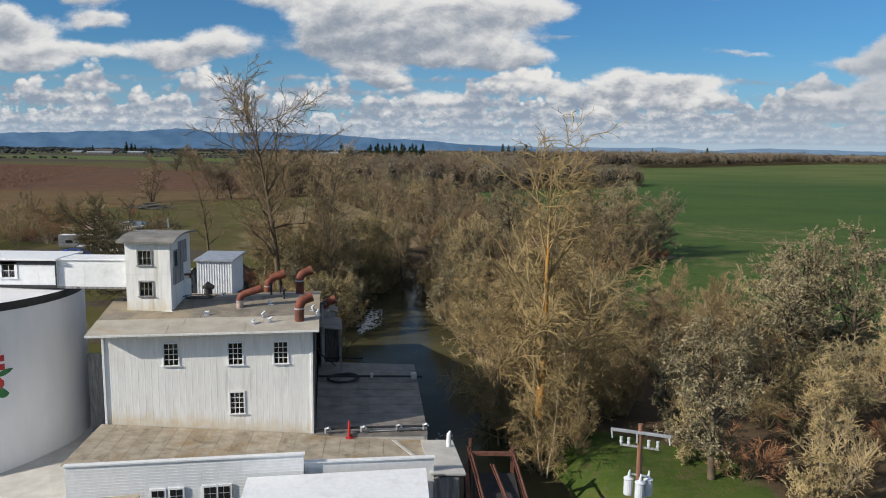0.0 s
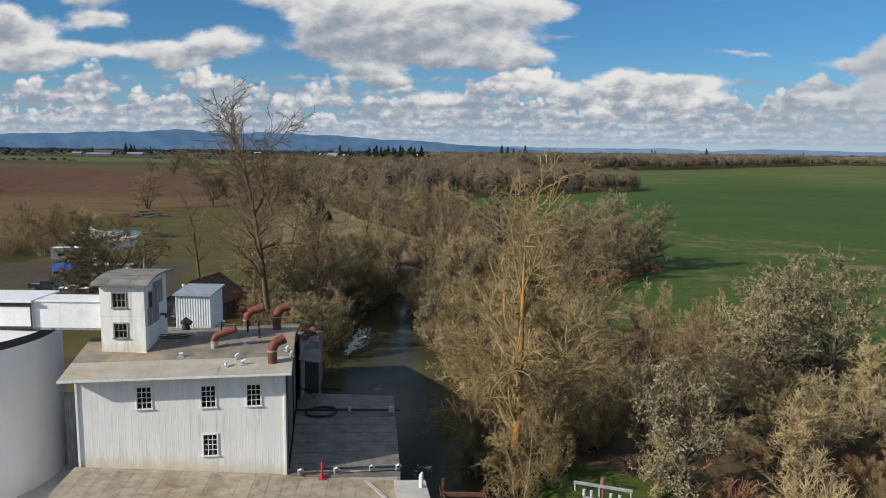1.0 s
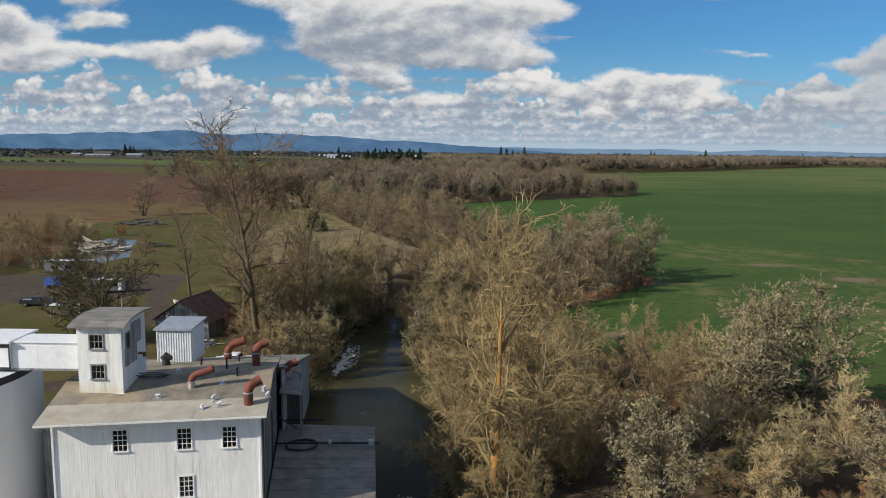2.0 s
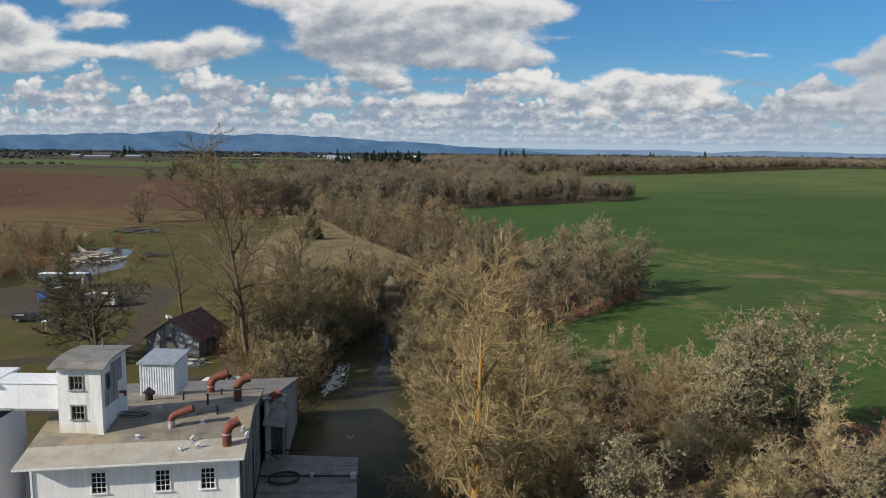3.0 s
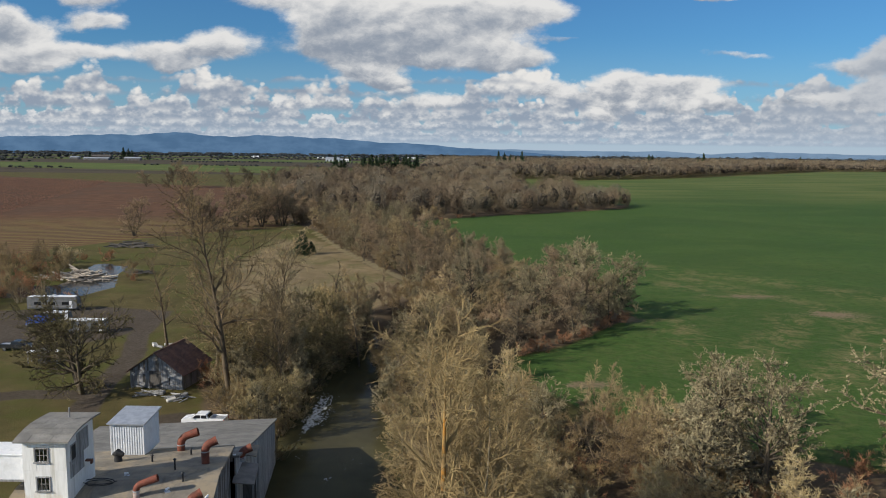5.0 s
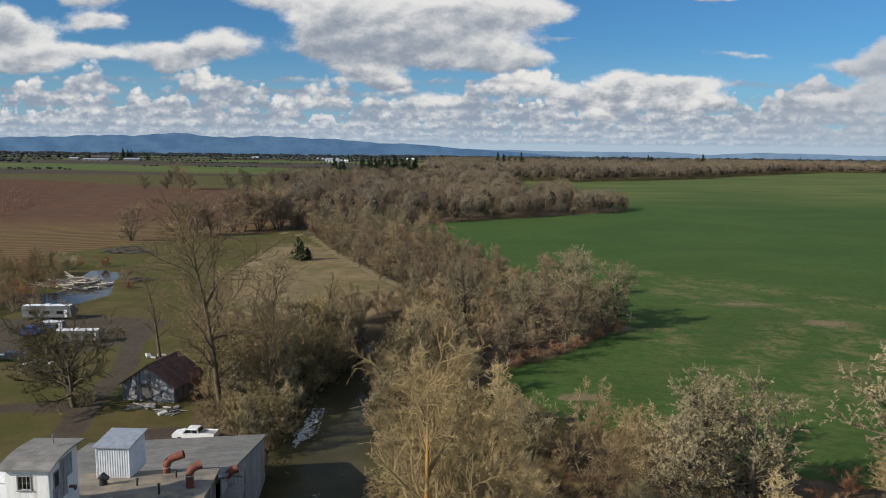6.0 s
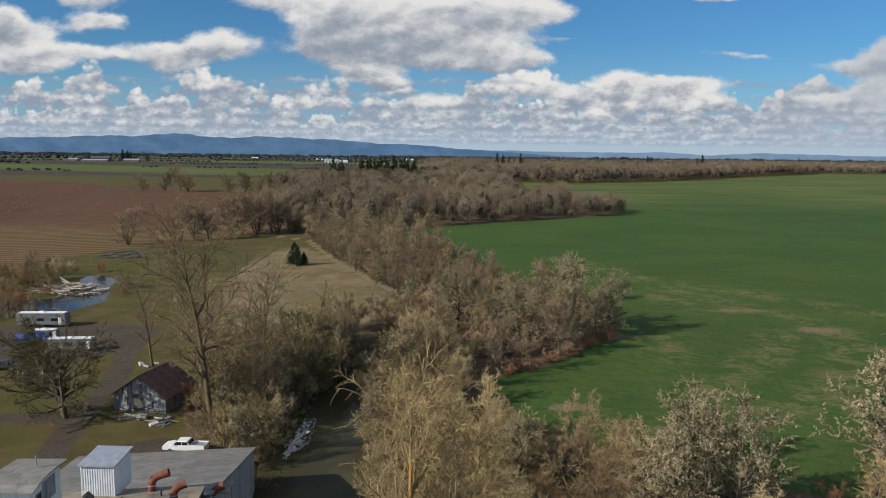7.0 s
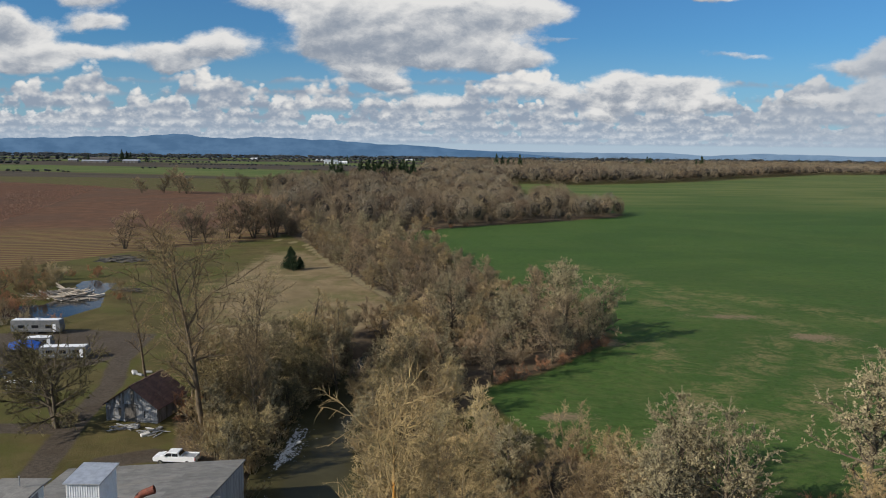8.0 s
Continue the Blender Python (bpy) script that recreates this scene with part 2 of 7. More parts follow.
rust_dark = material("dark rusty steel", (0.10, 0.045, 0.03), (0.20, 0.085, 0.055), 3.0, 0.75, 0.2, 0.15, spread=0.2)
zinc = material("galvanised sheet", (0.42, 0.44, 0.47), (0.58, 0.60, 0.63), 2.0, 0.42, 0.55, 0.05, (1, 1, 0.5), spread=0.08)
pale_tin = material("pale grey painted sheet", (0.55, 0.58, 0.62), (0.70, 0.73, 0.76), 2.0, 0.5, 0.1, 0.05, spread=0.05)
barn_rust = material("rusted brown sheet roof", (0.11, 0.06, 0.045), (0.20, 0.105, 0.075), 1.5, 0.8, 0.1, 0.15, (2, 0.6, 1), (0.20, 0.13, 0.09), 0.7, (0.55, 0.72), 0.3)
black = material("black rubber and iron", (0.012, 0.012, 0.013), (0.03, 0.03, 0.032), 5.0, 0.6, 0, 0.1)
concrete = material("pale worn concrete", (0.44, 0.42, 0.385), (0.58, 0.56, 0.515), 0.9, 0.9, 0, 0.15, stain=(0.32, 0.30, 0.27), stain_scale=0.3, fine=(0.5, 0.48, 0.44))
silo_white = material("smooth white silo paint", (0.74, 0.73, 0.735), (0.81, 0.80, 0.80), 0.5, 0.5, 0, 0.04, (1, 1, 0.3), (0.66, 0.65, 0.65), 0.25)
# the darkness of unlit spaces is put into this colour
inside = material("near-black of unlit interiors", (0.02, 0.02, 0.02), (0.04, 0.038, 0.035), 2.0, 0.9, 0, 0)
car_white = material("white car paint", (0.78, 0.78, 0.78), (0.82, 0.82, 0.82), 1.0, 0.25, 0, 0)
car_dark = material("dark grey car paint", (0.035, 0.037, 0.04), (0.05, 0.052, 0.055), 1.0, 0.25, 0.2, 0)
blue_tarp = material("blue tarpaulin", (0.02, 0.10, 0.45), (0.04, 0.17, 0.62), 3.0, 0.5, 0, 0.2)
chrome = material("bright steel", (0.55, 0.55, 0.55), (0.65, 0.65, 0.65), 3.0, 0.25, 0.9, 0)
lamp_glass = material("clear lamp lens", (0.6, 0.6, 0.58), (0.7, 0.7, 0.68), 3.0, 0.15, 0, 0)
red_paint = material("red paint", (0.42, 0.02, 0.02), (0.55, 0.035, 0.03), 3.0, 0.5, 0, 0)
green_paint = material("green paint", (0.02, 0.14, 0.04), (0.03, 0.20, 0.06), 3.0, 0.5, 0, 0)
log_wood = material("bleached log wood", (0.26, 0.21, 0.16), (0.52, 0.46, 0.38), 2.0, 0.9, 0, 0.3, (1, 1, 1), spread=0.6)
pole_wood = material("brown pole wood", (0.16, 0.075, 0.045), (0.27, 0.13, 0.08), 4.0, 0.85, 0, 0.2, (3, 3, 0.3))
# trees
bark_brown = material("brown-grey bark", (0.09, 0.062, 0.036), (0.20, 0.148, 0.09), 1.4, 0.95, 0, 0.25, spread=0.4)
bark_grey = material("grey lichened bark", (0.075, 0.062, 0.042), (0.20, 0.172, 0.112), 1.6, 0.95, 0, 0.25, stain=(0.14, 0.115, 0.08), spread=0.35)
bark_gold = material("gold-lichened bark", (0.19, 0.13, 0.06), (0.40, 0.26, 0.10), 0.9, 0.95, 0, 0.25, stain=(0.52, 0.23, 0.035), stain_scale=0.30, stain_at=(0.45, 0.56), spread=0.15)
twig_brown = material("brown bare twigs", (0.202, 0.135, 0.062), (0.441, 0.304, 0.139), 0.35, 0.95, 0, 0, spread=0.7, alt=(0.486, 0.383, 0.209))
twig_grey = material("grey-green lichened twigs", (0.305, 0.254, 0.122), (0.610, 0.506, 0.262), 0.4, 0.95, 0, 0, spread=0.7, alt=(0.488, 0.329, 0.146))
twig_gold = material("straw-coloured twigs", (0.199, 0.140, 0.061), (0.357, 0.261, 0.119), 0.4, 0.95, 0, 0, spread=0.25)
twig_red = material("reddish brush twigs", (0.232, 0.107, 0.055), (0.439, 0.220, 0.110), 0.4, 0.95, 0, 0, spread=0.3)
bark_dark = material("dark wet bark", (0.042, 0.032, 0.022), (0.132, 0.102, 0.066), 1.4, 0.95, 0, 0.25, stain=(0.120, 0.120, 0.054), spread=0.35)
bark_pale = material("pale grey-tan bark", (0.16, 0.13, 0.085), (0.36, 0.30, 0.20), 1.2, 0.95, 0, 0.25, stain=(0.40, 0.22, 0.07), stain_scale=0.5, stain_at=(0.56, 0.7), spread=0.3)
twig_moss = material("olive moss-grown twigs", (0.128, 0.107, 0.044), (0.305, 0.250, 0.112), 0.5, 0.95, 0, 0, spread=0.7, alt=(0.317, 0.244, 0.116))
twig_lichen = material("pale lichen-grown twigs", (0.168, 0.140, 0.075), (0.404, 0.337, 0.196), 0.9, 0.95, 0, 0, spread=0.3)
twig_haze = material("grey-brown fine twigs", (0.170, 0.129, 0.077), (0.352, 0.281, 0.173), 0.3, 0.95, 0, 0, spread=0.7, alt=(0.384, 0.259, 0.151))
needle = material("dark green needles", (0.018, 0.035, 0.012), (0.05, 0.085, 0.03), 0.7, 0.9, 0, 0, spread=0.3)
ivy = material("dull green ivy leaves", (0.045, 0.06, 0.02), (0.10, 0.12, 0.045), 0.6, 0.8, 0, 0, spread=0.3)


def glass_material():
    m = bpy.data.materials.new("window glass")
    m.use_nodes = True
    N = Nodes(m.node_tree)
    at = N.add("ShaderNodeTexCoord").outputs["Object"]
    b = N.add("ShaderNodeBump", {"Strength": 0.03, "Height": N.noise(at, 3.0, 2.0)})
    bs = N.add("ShaderNodeBsdfPrincipled", {"Base Color": (0.85, 0.9, 0.9, 1), "Roughness": 0.04, "IOR": 1.5, "Transmission Weight": 1.0, "Normal": b.outputs[0]})
    N.add("ShaderNodeOutputMaterial", {0: bs.outputs[0]})
    return m


glass = glass_material()


def water_material(name, deep, foam_amount):
    """Silty water: a brown body, ripples, and foam where the weir stirs it."""
    m = bpy.data.materials.new(name)
    m.use_nodes = True
    N = Nodes(m.node_tree)
    at = N.add("ShaderNodeTexCoord").outputs["Object"]
    rip = N.math("ADD", N.noise(N.scaled(at, (1.2, 0.5, 1)), 1.6, 4.0, 0.6), N.math("MULTIPLY", N.noise(at, 0.35, 3.0), 0.8))
    col = N.mix(N.step(N.noise(at, 0.08, 4.0), 0.35, 0.7), deep, tuple(c * 1.7 for c in deep))
    rough = 0.09
    if foam_amount:
        patch = N.noise(N.scaled(at, (1, 0.45, 1)), 0.16, 3.0, 0.5)
        ragged = N.noise(N.scaled(at, (1.3, 0.8, 1)), 1.7, 6.0, 0.7, 0.8)
        near = N.add("ShaderNodeAttribute", attribute="foam").outputs["Fac"]
        foam = N.step(N.math("ADD", N.math("MULTIPLY", ragged, N.step(patch, 0.3, 0.6)), N.math("MULTIPLY", near, 0.34)), 0.66, 0.74)
        col = N.mix(foam, col, (0.62, 0.62, 0.60))
        rough = N.math("MULTIPLY_ADD", foam, 0.6, 0.09)
    bs = N.add("ShaderNodeBsdfPrincipled", {"Base Color": col, "IOR": 1.33, "Roughness": rough, "Specular IOR Level": 0.06 if foam_amount else 0.3,
                                            "Normal": N.add("ShaderNodeBump", {"Strength": 0.16, "Distance": 0.12, "Height": rip}).outputs[0]})
    N.add("ShaderNodeOutputMaterial", {0: bs.outputs[0]})
    return m


river_water = water_material("silty river water", (0.052, 0.047, 0.023), True)
pond_water = water_material("still pond water", (0.02, 0.02, 0.018), False)


def ground_material():
    """Meadow, crop, orchard soil, leaf litter, gravel and ploughland, by the cover maps of the ground sheet."""
    m = bpy.data.materials.new("land")
    m.use_nodes = True
    N = Nodes(m.node_tree)
    at = N.add("ShaderNodeTexCoord").outputs["Object"]
    big, mid, fine = N.noise(at, 0.012, 5.0, 0.6), N.noise(at, 0.11, 6.0, 0.65), N.noise(at, 1.5, 6.0, 0.7)
    rag = N.math("ADD", N.math("MULTIPLY", mid, 0.5), N.math("MULTIPLY", fine, 0.5))

    def cover(name, amount=0.55):
        v = N.add("ShaderNodeAttribute", attribute=name).outputs["Fac"]
        return N.step(N.math("ADD", v, N.math("MULTIPLY", N.math("SUBTRACT", rag, 0.5), amount)), 0.36, 0.64)

    def two(a, b, noise_, lo=0.32, hi=0.68):
        return N.mix(N.step(noise_, lo, hi), a, b)

    grit = N.noise(at, 5.0, 4.0, 0.75)
    # winter pasture
    col = two((0.074, 0.060, 0.020), (0.130, 0.102, 0.040), mid)
    col = N.mix(N.step(N.noise(at, 0.05, 5.0, 0.65, 0.5), 0.44, 0.60, 0.0, 0.8), col, (0.086, 0.088, 0.020))
    col = N.mix(N.step(fine, 0.5, 0.72, 0.0, 0.6), col, (0.075, 0.088, 0.022))
    # dry meadow with straw
    dry = two((0.185, 0.135, 0.070), (0.27, 0.20, 0.11), mid)
    dry = N.mix(N.step(fine, 0.52, 0.74, 0.0, 0.8), dry, (0.12, 0.11, 0.05))
    dry = N.mix(N.step(N.noise(at, 0.06, 6.0, 0.7, 0.6), 0.46, 0.64, 0.0, 0.8), dry, (0.125, 0.115, 0.042))
    col = N.mix(cover("dry", 1.5), col, dry)
    # winter wheat, drilled in rows, thin in places
    rows = N.noise(N.scaled(N.add("ShaderNodeVectorRotate", {"Vector": at, "Angle": 0.35}).outputs[0], (0.14, 1.1, 1)), 1.0, 5.0, 0.65)
    crop = two((0.042, 0.084, 0.016), (0.066, 0.124, 0.025), rows, 0.2, 0.8)
    crop = N.mix(N.step(big, 0.42, 0.66, 0.0, 0.6), crop, (0.074, 0.116, 0.025))
    tussock = N.noise(at, 0.55, 6.0, 0.75)
    crop = N.mix(N.step(tussock, 0.48, 0.66, 0.0, 0.7), crop, (0.028, 0.056, 0.011))
    crop = N.mix(N.step(N.noise(at, 0.8, 6.0, 0.75, 0.5), 0.56, 0.70, 0.0, 0.5), crop, (0.125, 0.125, 0.038))
    wisps = N.noise(N.scaled(at, (0.85, 1.0, 1)), 0.035, 9.0, 0.75, 1.2)
    crop = N.mix(N.step(wisps, 0.54, 0.68, 0.0, 0.3), crop, (0.115, 0.128, 0.037))
    crop = N.mix(N.step(N.noise(N.scaled(at, (0.5, 1.0, 1)), 0.012, 6.0, 0.65, 0.6), 0.52, 0.40, 0.0, 0.45), crop, (0.036, 0.076, 0.015))
    # the stand is thinner and yellower in the far strips
    crop = N.mix(N.math("MULTIPLY", N.add("ShaderNodeAttribute", attribute="pale").outputs["Fac"], N.step(N.noise(N.scaled(at, (0.25, 1.0, 1)), 0.02, 4.0, 0.6), 0.36, 0.60, 0.15, 0.85)), crop, (0.135, 0.150, 0.044))
    # where wheels have swung through it the ground shows
    worn = N.add("ShaderNodeAttribute", attribute="worn").outputs["Fac"]
    patchy = N.math("MULTIPLY", N.step(N.noise(at, 0.16, 6.0, 0.75, 0.8), 0.42, 0.62), N.step(N.noise(at, 0.9, 5.0, 0.7), 0.35, 0.6, 0.25, 1.0))
    crop = N.mix(N.math("MULTIPLY", worn, N.math("MULTIPLY", patchy, 0.85)), crop, (0.22, 0.175, 0.082))
    col = N.mix(cover("crop", 0.35), col, crop)
    bare = two((0.20, 0.135, 0.085), (0.27, 0.19, 0.125), fine)
    col = N.mix(N.math("MULTIPLY", cover("bare", 2.0), 0.8), col, bare)
    # orchard: reddish soil between the rows, with grass strips
    soil = two((0.098, 0.050, 0.027), (0.155, 0.080, 0.044), mid)
    soil = N.mix(N.step(N.noise(at, 0.018, 5.0, 0.6, 0.5), 0.42, 0.62, 0.0, 0.6), soil, (0.098, 0.060, 0.038))
    strip = N.add("ShaderNodeTexWave", {"Vector": N.add("ShaderNodeVectorRotate", {"Vector": at, "Angle": -0.30}).outputs[0], "Scale": 0.052, "Distortion": 0.6, "Detail": 2.0})
    strip.bands_direction = "Y"
    strip = strip.outputs["Fac"]
    soil = N.mix(N.math("MULTIPLY", N.step(strip, 0.55, 0.8), N.step(N.add("ShaderNodeAttribute", attribute="strips").outputs["Fac"], 0.2, 0.8)), soil, (0.19, 0.145, 0.050))
    col = N.mix(cover("soil", 0.3), col, soil)
    plough = two((0.052, 0.042, 0.030), (0.085, 0.066, 0.046), big)
    col = N.mix(cover("plough", 0.2), col, plough)
    # woodland floor and brush
    litter = two((0.075, 0.052, 0.032), (0.16, 0.115, 0.07), mid)
    litter = N.mix(N.step(fine, 0.5, 0.75, 0.0, 0.7), litter, (0.055, 0.06, 0.025))
    col = N.mix(cover("litter", 0.5), col, litter)
    # mown path beside the wood
    col = N.mix(N.math("MULTIPLY", cover("path", 0.6), 0.85), col, two((0.20, 0.165, 0.085), (0.30, 0.245, 0.14), fine))
    lawn = two((0.050, 0.085, 0.016), (0.088, 0.128, 0.026), mid)
    lawn = N.mix(N.step(fine, 0.48, 0.7, 0.0, 0.6), lawn, (0.125, 0.118, 0.04))
    lawn = N.mix(N.step(N.noise(at, 0.4, 5.0, 0.7), 0.52, 0.66, 0.0, 0.7), lawn, (0.14, 0.108, 0.06))
    col = N.mix(cover("lawn", 1.2), col, lawn)
    # gravel and mud of the yard
    gravel = two((0.064, 0.050, 0.036), (0.111, 0.089, 0.067), fine)
    gravel = N.mix(N.step(mid, 0.46, 0.66, 0.0, 0.7), gravel, (0.068, 0.050, 0.034))
    col = N.mix(cover("gravel", 0.9), col, gravel)
    mud = two((0.05, 0.038, 0.026), (0.095, 0.072, 0.048), fine)
    col = N.mix(cover("mud", 0.3), col, mud)
    col = N.mix(N.step(grit, 0.35, 0.7, 0.0, 0.30), col, N.mix(1.0, col, (0.55, 0.55, 0.55), "MULTIPLY"))
    bump = N.add("ShaderNodeBump", {"Strength": 0.5, "Distance": 0.25, "Height": N.math("ADD", fine, N.math("MULTIPLY", grit, 0.5))})
    bs = N.add("ShaderNodeBsdfPrincipled", {"Base Color": col, "Roughness": 0.95, "Normal": bump.outputs[0]})
    N.put(bs.inputs["Specular IOR Level"], 0.15)
    N.add("ShaderNodeOutputMaterial", {0: bs.outputs[0]})
    return m


land = ground_material()


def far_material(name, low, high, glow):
    """Hills far off as a glowing backdrop, the air's blue haze put into the colour."""
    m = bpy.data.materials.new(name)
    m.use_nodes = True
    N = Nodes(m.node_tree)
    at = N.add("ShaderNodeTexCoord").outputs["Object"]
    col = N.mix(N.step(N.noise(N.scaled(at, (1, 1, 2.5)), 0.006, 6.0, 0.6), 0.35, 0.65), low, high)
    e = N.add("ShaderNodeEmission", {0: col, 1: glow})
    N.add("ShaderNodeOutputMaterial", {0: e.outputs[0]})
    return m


hill_blue = far_material("distant hills, blue haze painted in", (0.075, 0.15, 0.265), (0.105, 0.195, 0.325), 1.0)
hill_pale = far_material("distant hills, pale haze painted in", (0.16, 0.25, 0.37), (0.20, 0.30, 0.43), 1.0)


# ---- building blocks ----
def mesh_object(name, verts, faces, mat, parent=None, label="", smooth=False):
    me = bpy.data.meshes.new(name)
    me.from_pydata(verts, [], faces)
    me.materials.append(mat)
    if smooth:
        me.polygons.foreach_set("use_smooth", [True] * len(me.polygons))
    ob = new(name, me)
    ob.parent = parent
    return tagged(ob, label)


def part(name, bm, mat, parent, label="", smooth=False):
    """Links a bmesh as one mesh object under a thing or a part."""
    me = bpy.data.meshes.new(name)
    bmesh.ops.recalc_face_normals(bm, faces=bm.faces)
    bm.to_mesh(me)
    bm.free()
    me.materials.append(mat)
    if smooth:
        me.polygons.foreach_set("use_smooth", [True] * len(me.polygons))
    ob = new(name, me)
    ob.parent = parent
    return tagged(ob, label)


def thing(name, m, label, category, group="", kind=""):
    ob = new(name)
    ob.matrix_world = m
    return tagged(ob, label, category, group, kind)


def box(bm, x0, y0, z0, x1, y1, z1, bevel=0.0, m=None):
    r = bmesh.ops.create_cube(bm, size=1.0)
    v = r["verts"]
    bmesh.ops.transform(bm, matrix=Matrix.Translation(((x0 + x1) / 2, (y0 + y1) / 2, (z0 + z1) / 2)) @ Matrix.Diagonal((x1 - x0, y1 - y0, z1 - z0, 1)), verts=v)
    if bevel:
        e = list({k for w in v for k in w.link_edges})
        b = bmesh.ops.bevel(bm, geom=e, offset=bevel, segments=1, affect="EDGES")
        v = list({w for f in b["faces"] for w in f.verts})
    if m is not None:
        bmesh.ops.transform(bm, matrix=m, verts=v)
    return bm


def boxes(*specs, bevel=0.0):
    bm = bmesh.new()
    for s in specs:
        box(bm, *s, bevel=bevel)
    return bm


def tube(bm, pts, radii, sides=10, caps=True):
    """A round tube along points."""
    pts = [Vector(p) for p in pts]
    rings = []
    for i, p in enumerate(pts):
        d = (pts[min(i + 1, len(pts) - 1)] - pts[max(i - 1, 0)]).normalized()
        side = d.cross(Vector((0, 1, 0)) if abs(d.y) < 0.9 else Vector((1, 0, 0))).normalized()
        up = side.cross(d)
        r = radii[i] if isinstance(radii, (list, tuple)) else radii
        rings.append([bm.verts.new(p + (side * math.cos(a) + up * math.sin(a)) * r) for a in (k * math.tau / sides for k in range(sides))])
    for a, b in zip(rings, rings[1:]):
        for k in range(sides):
            bm.faces.new((a[k], a[(k + 1) % sides], b[(k + 1) % sides], b[k]))
    if caps:
        bm.faces.new(rings[0][::-1]), bm.faces.new(rings[-1])
    return bm


def slab(bm, corners, thick):
    """A sheet through four or more corners (upper side), with thickness."""
    up = [bm.verts.new(c) for c in corners]
    dn = [bm.verts.new((c[0], c[1], c[2] - thick)) for c in corners]
    bm.faces.new(up), bm.faces.new(dn[::-1])
    n = len(up)
    for i in range(n):
        bm.faces.new((up[i], dn[i], dn[(i + 1) % n], up[(i + 1) % n]))
    return bm


def profile(bm, pts, axis, a, b):
    """A closed outline pushed along an axis from a to b: axis 'y' takes points (x, z), axis 'x' points (y, z)."""
    def at(p, k):
        return (p[0], k, p[1]) if axis == "y" else (k, p[0], p[1])
    lo, hi = [bm.verts.new(at(p, a)) for p in pts], [bm.verts.new(at(p, b)) for p in pts]
    bm.faces.new(lo), bm.faces.new(hi[::-1])
    n = len(pts)
    for i in range(n):
        bm.faces.new((lo[i], hi[i], hi[(i + 1) % n], lo[(i + 1) % n]))
    return bm


def wall_cells(x0, x1, z0, z1, holes):
    """The rectangles of a wall left over round its openings."""
    xs = sorted({x0, x1, *[h[0] for h in holes], *[h[1] for h in holes]})
    out = []
    for a, b in zip(xs, xs[1:]):
        zs = [z0]
        for h in sorted(holes, key=lambda k: k[2]):
            if h[0] <= a + 1e-6 and h[1] >= b - 1e-6:
                zs += [h[2], h[3]]
        zs.append(z1)
        out += [(a, b, zs[i], zs[i + 1]) for i in range(0, len(zs), 2) if zs[i + 1] - zs[i] > 1e-3]
    return out


def unit_mesh(name, bm, mat):
    me = bpy.data.meshes.new(name)
    bmesh.ops.recalc_face_normals(bm, faces=bm.faces)
    bm.to_mesh(me)
    bm.free()
    me.materials.append(mat)
    return me


def piece(name, me, parent, x, y, z, sx=1.0, sy=1.0, sz=1.0, rz=0.0, rx=0.0, ry=0.0):
    ob = new(name, me)
    ob.parent = parent
    ob.location, ob.scale, ob.rotation_euler = (x, y, z), (sx, sy, sz), (rx, ry, rz)
    return ob


def window(parent, x, z, w, h, cols, rows, frame_mat=white_paint, y=0.0, wide=0.11, deep=0.16):
    """A sash window in a wall that faces -y: lined frame, sill, glazing bars and panes. x, z: lower left corner of the opening."""
    bm = boxes((x - wide, y - 0.05, z - 0.01, x, y + deep, z + h + wide), (x + w, y - 0.05, z - 0.01, x + w + wide, y + deep, z + h + wide),
               (x, y - 0.05, z + h, x + w, y + deep, z + h + wide), bevel=0.012)
    win = part("window", bm, frame_mat, parent)
    part("sill", boxes((x - wide - 0.05, y - 0.12, z - 0.10, x + w + wide + 0.05, y + deep, z - 0.012), bevel=0.015), frame_mat, win)
    cw, ch = w / cols, h / rows
    t = 0.022
    bm = bmesh.new()
    for i in range(1, cols):
        box(bm, x + i * cw - t, y + 0.03, z, x + i * cw + t, y + 0.07, z + h)
    for j in range(1, rows):
        box(bm, x, y + 0.033, z + j * ch - t, x + w, y + 0.067, z + j * ch + t)
    part("glazing_bars", bm, frame_mat, win)
    me = unit_mesh("pane", boxes((t, 0, t, cw - t, 0.006, ch - t)), glass)
    for i in range(cols):
        for j in range(rows):
            piece("pane", me, win, x + i * cw, y + 0.048, z + j * ch)
    return win


# ---- the land: one sheet with the river's bed cut in ----
def inside_distance(poly, X, Y):
    """Signed distance to a closed outline, positive inside."""
    P = np.array(poly, float)
    Q = np.roll(P, -1, 0)
    best, inn = np.full(X.shape, 1e9), np.zeros(X.shape, bool)
    for (ax, ay), (bx, by) in zip(P, Q):
        dx, dy = bx - ax, by - ay
        k = np.clip(((X - ax) * dx + (Y - ay) * dy) / (dx * dx + dy * dy), 0, 1)
        best = np.minimum(best, np.hypot(X - ax - k * dx, Y - ay - k * dy))
        if ay != by:
            inn ^= ((ay > Y) != (by > Y)) & (X < ax + dx * (Y - ay) / dy)
    return np.where(inn, best, -best)


RIVER = [(16, -60, 8), (12, 10, 8), (8, 35, 7.5), (3.2, 50, 6.0), (-2.0, 66, 7.0), (-4.5, 80, 8.3), (-5.3, 92, 8.0), (-6.8, 108, 6.6),
         (-7.8, 125, 4.8), (-7.5, 140, 3.4), (-3.0, 158, 2.2), (6, 185, 1.0), (2, 230, 0.9), (-20, 300, 0.9), (-40, 390, 0.9)]


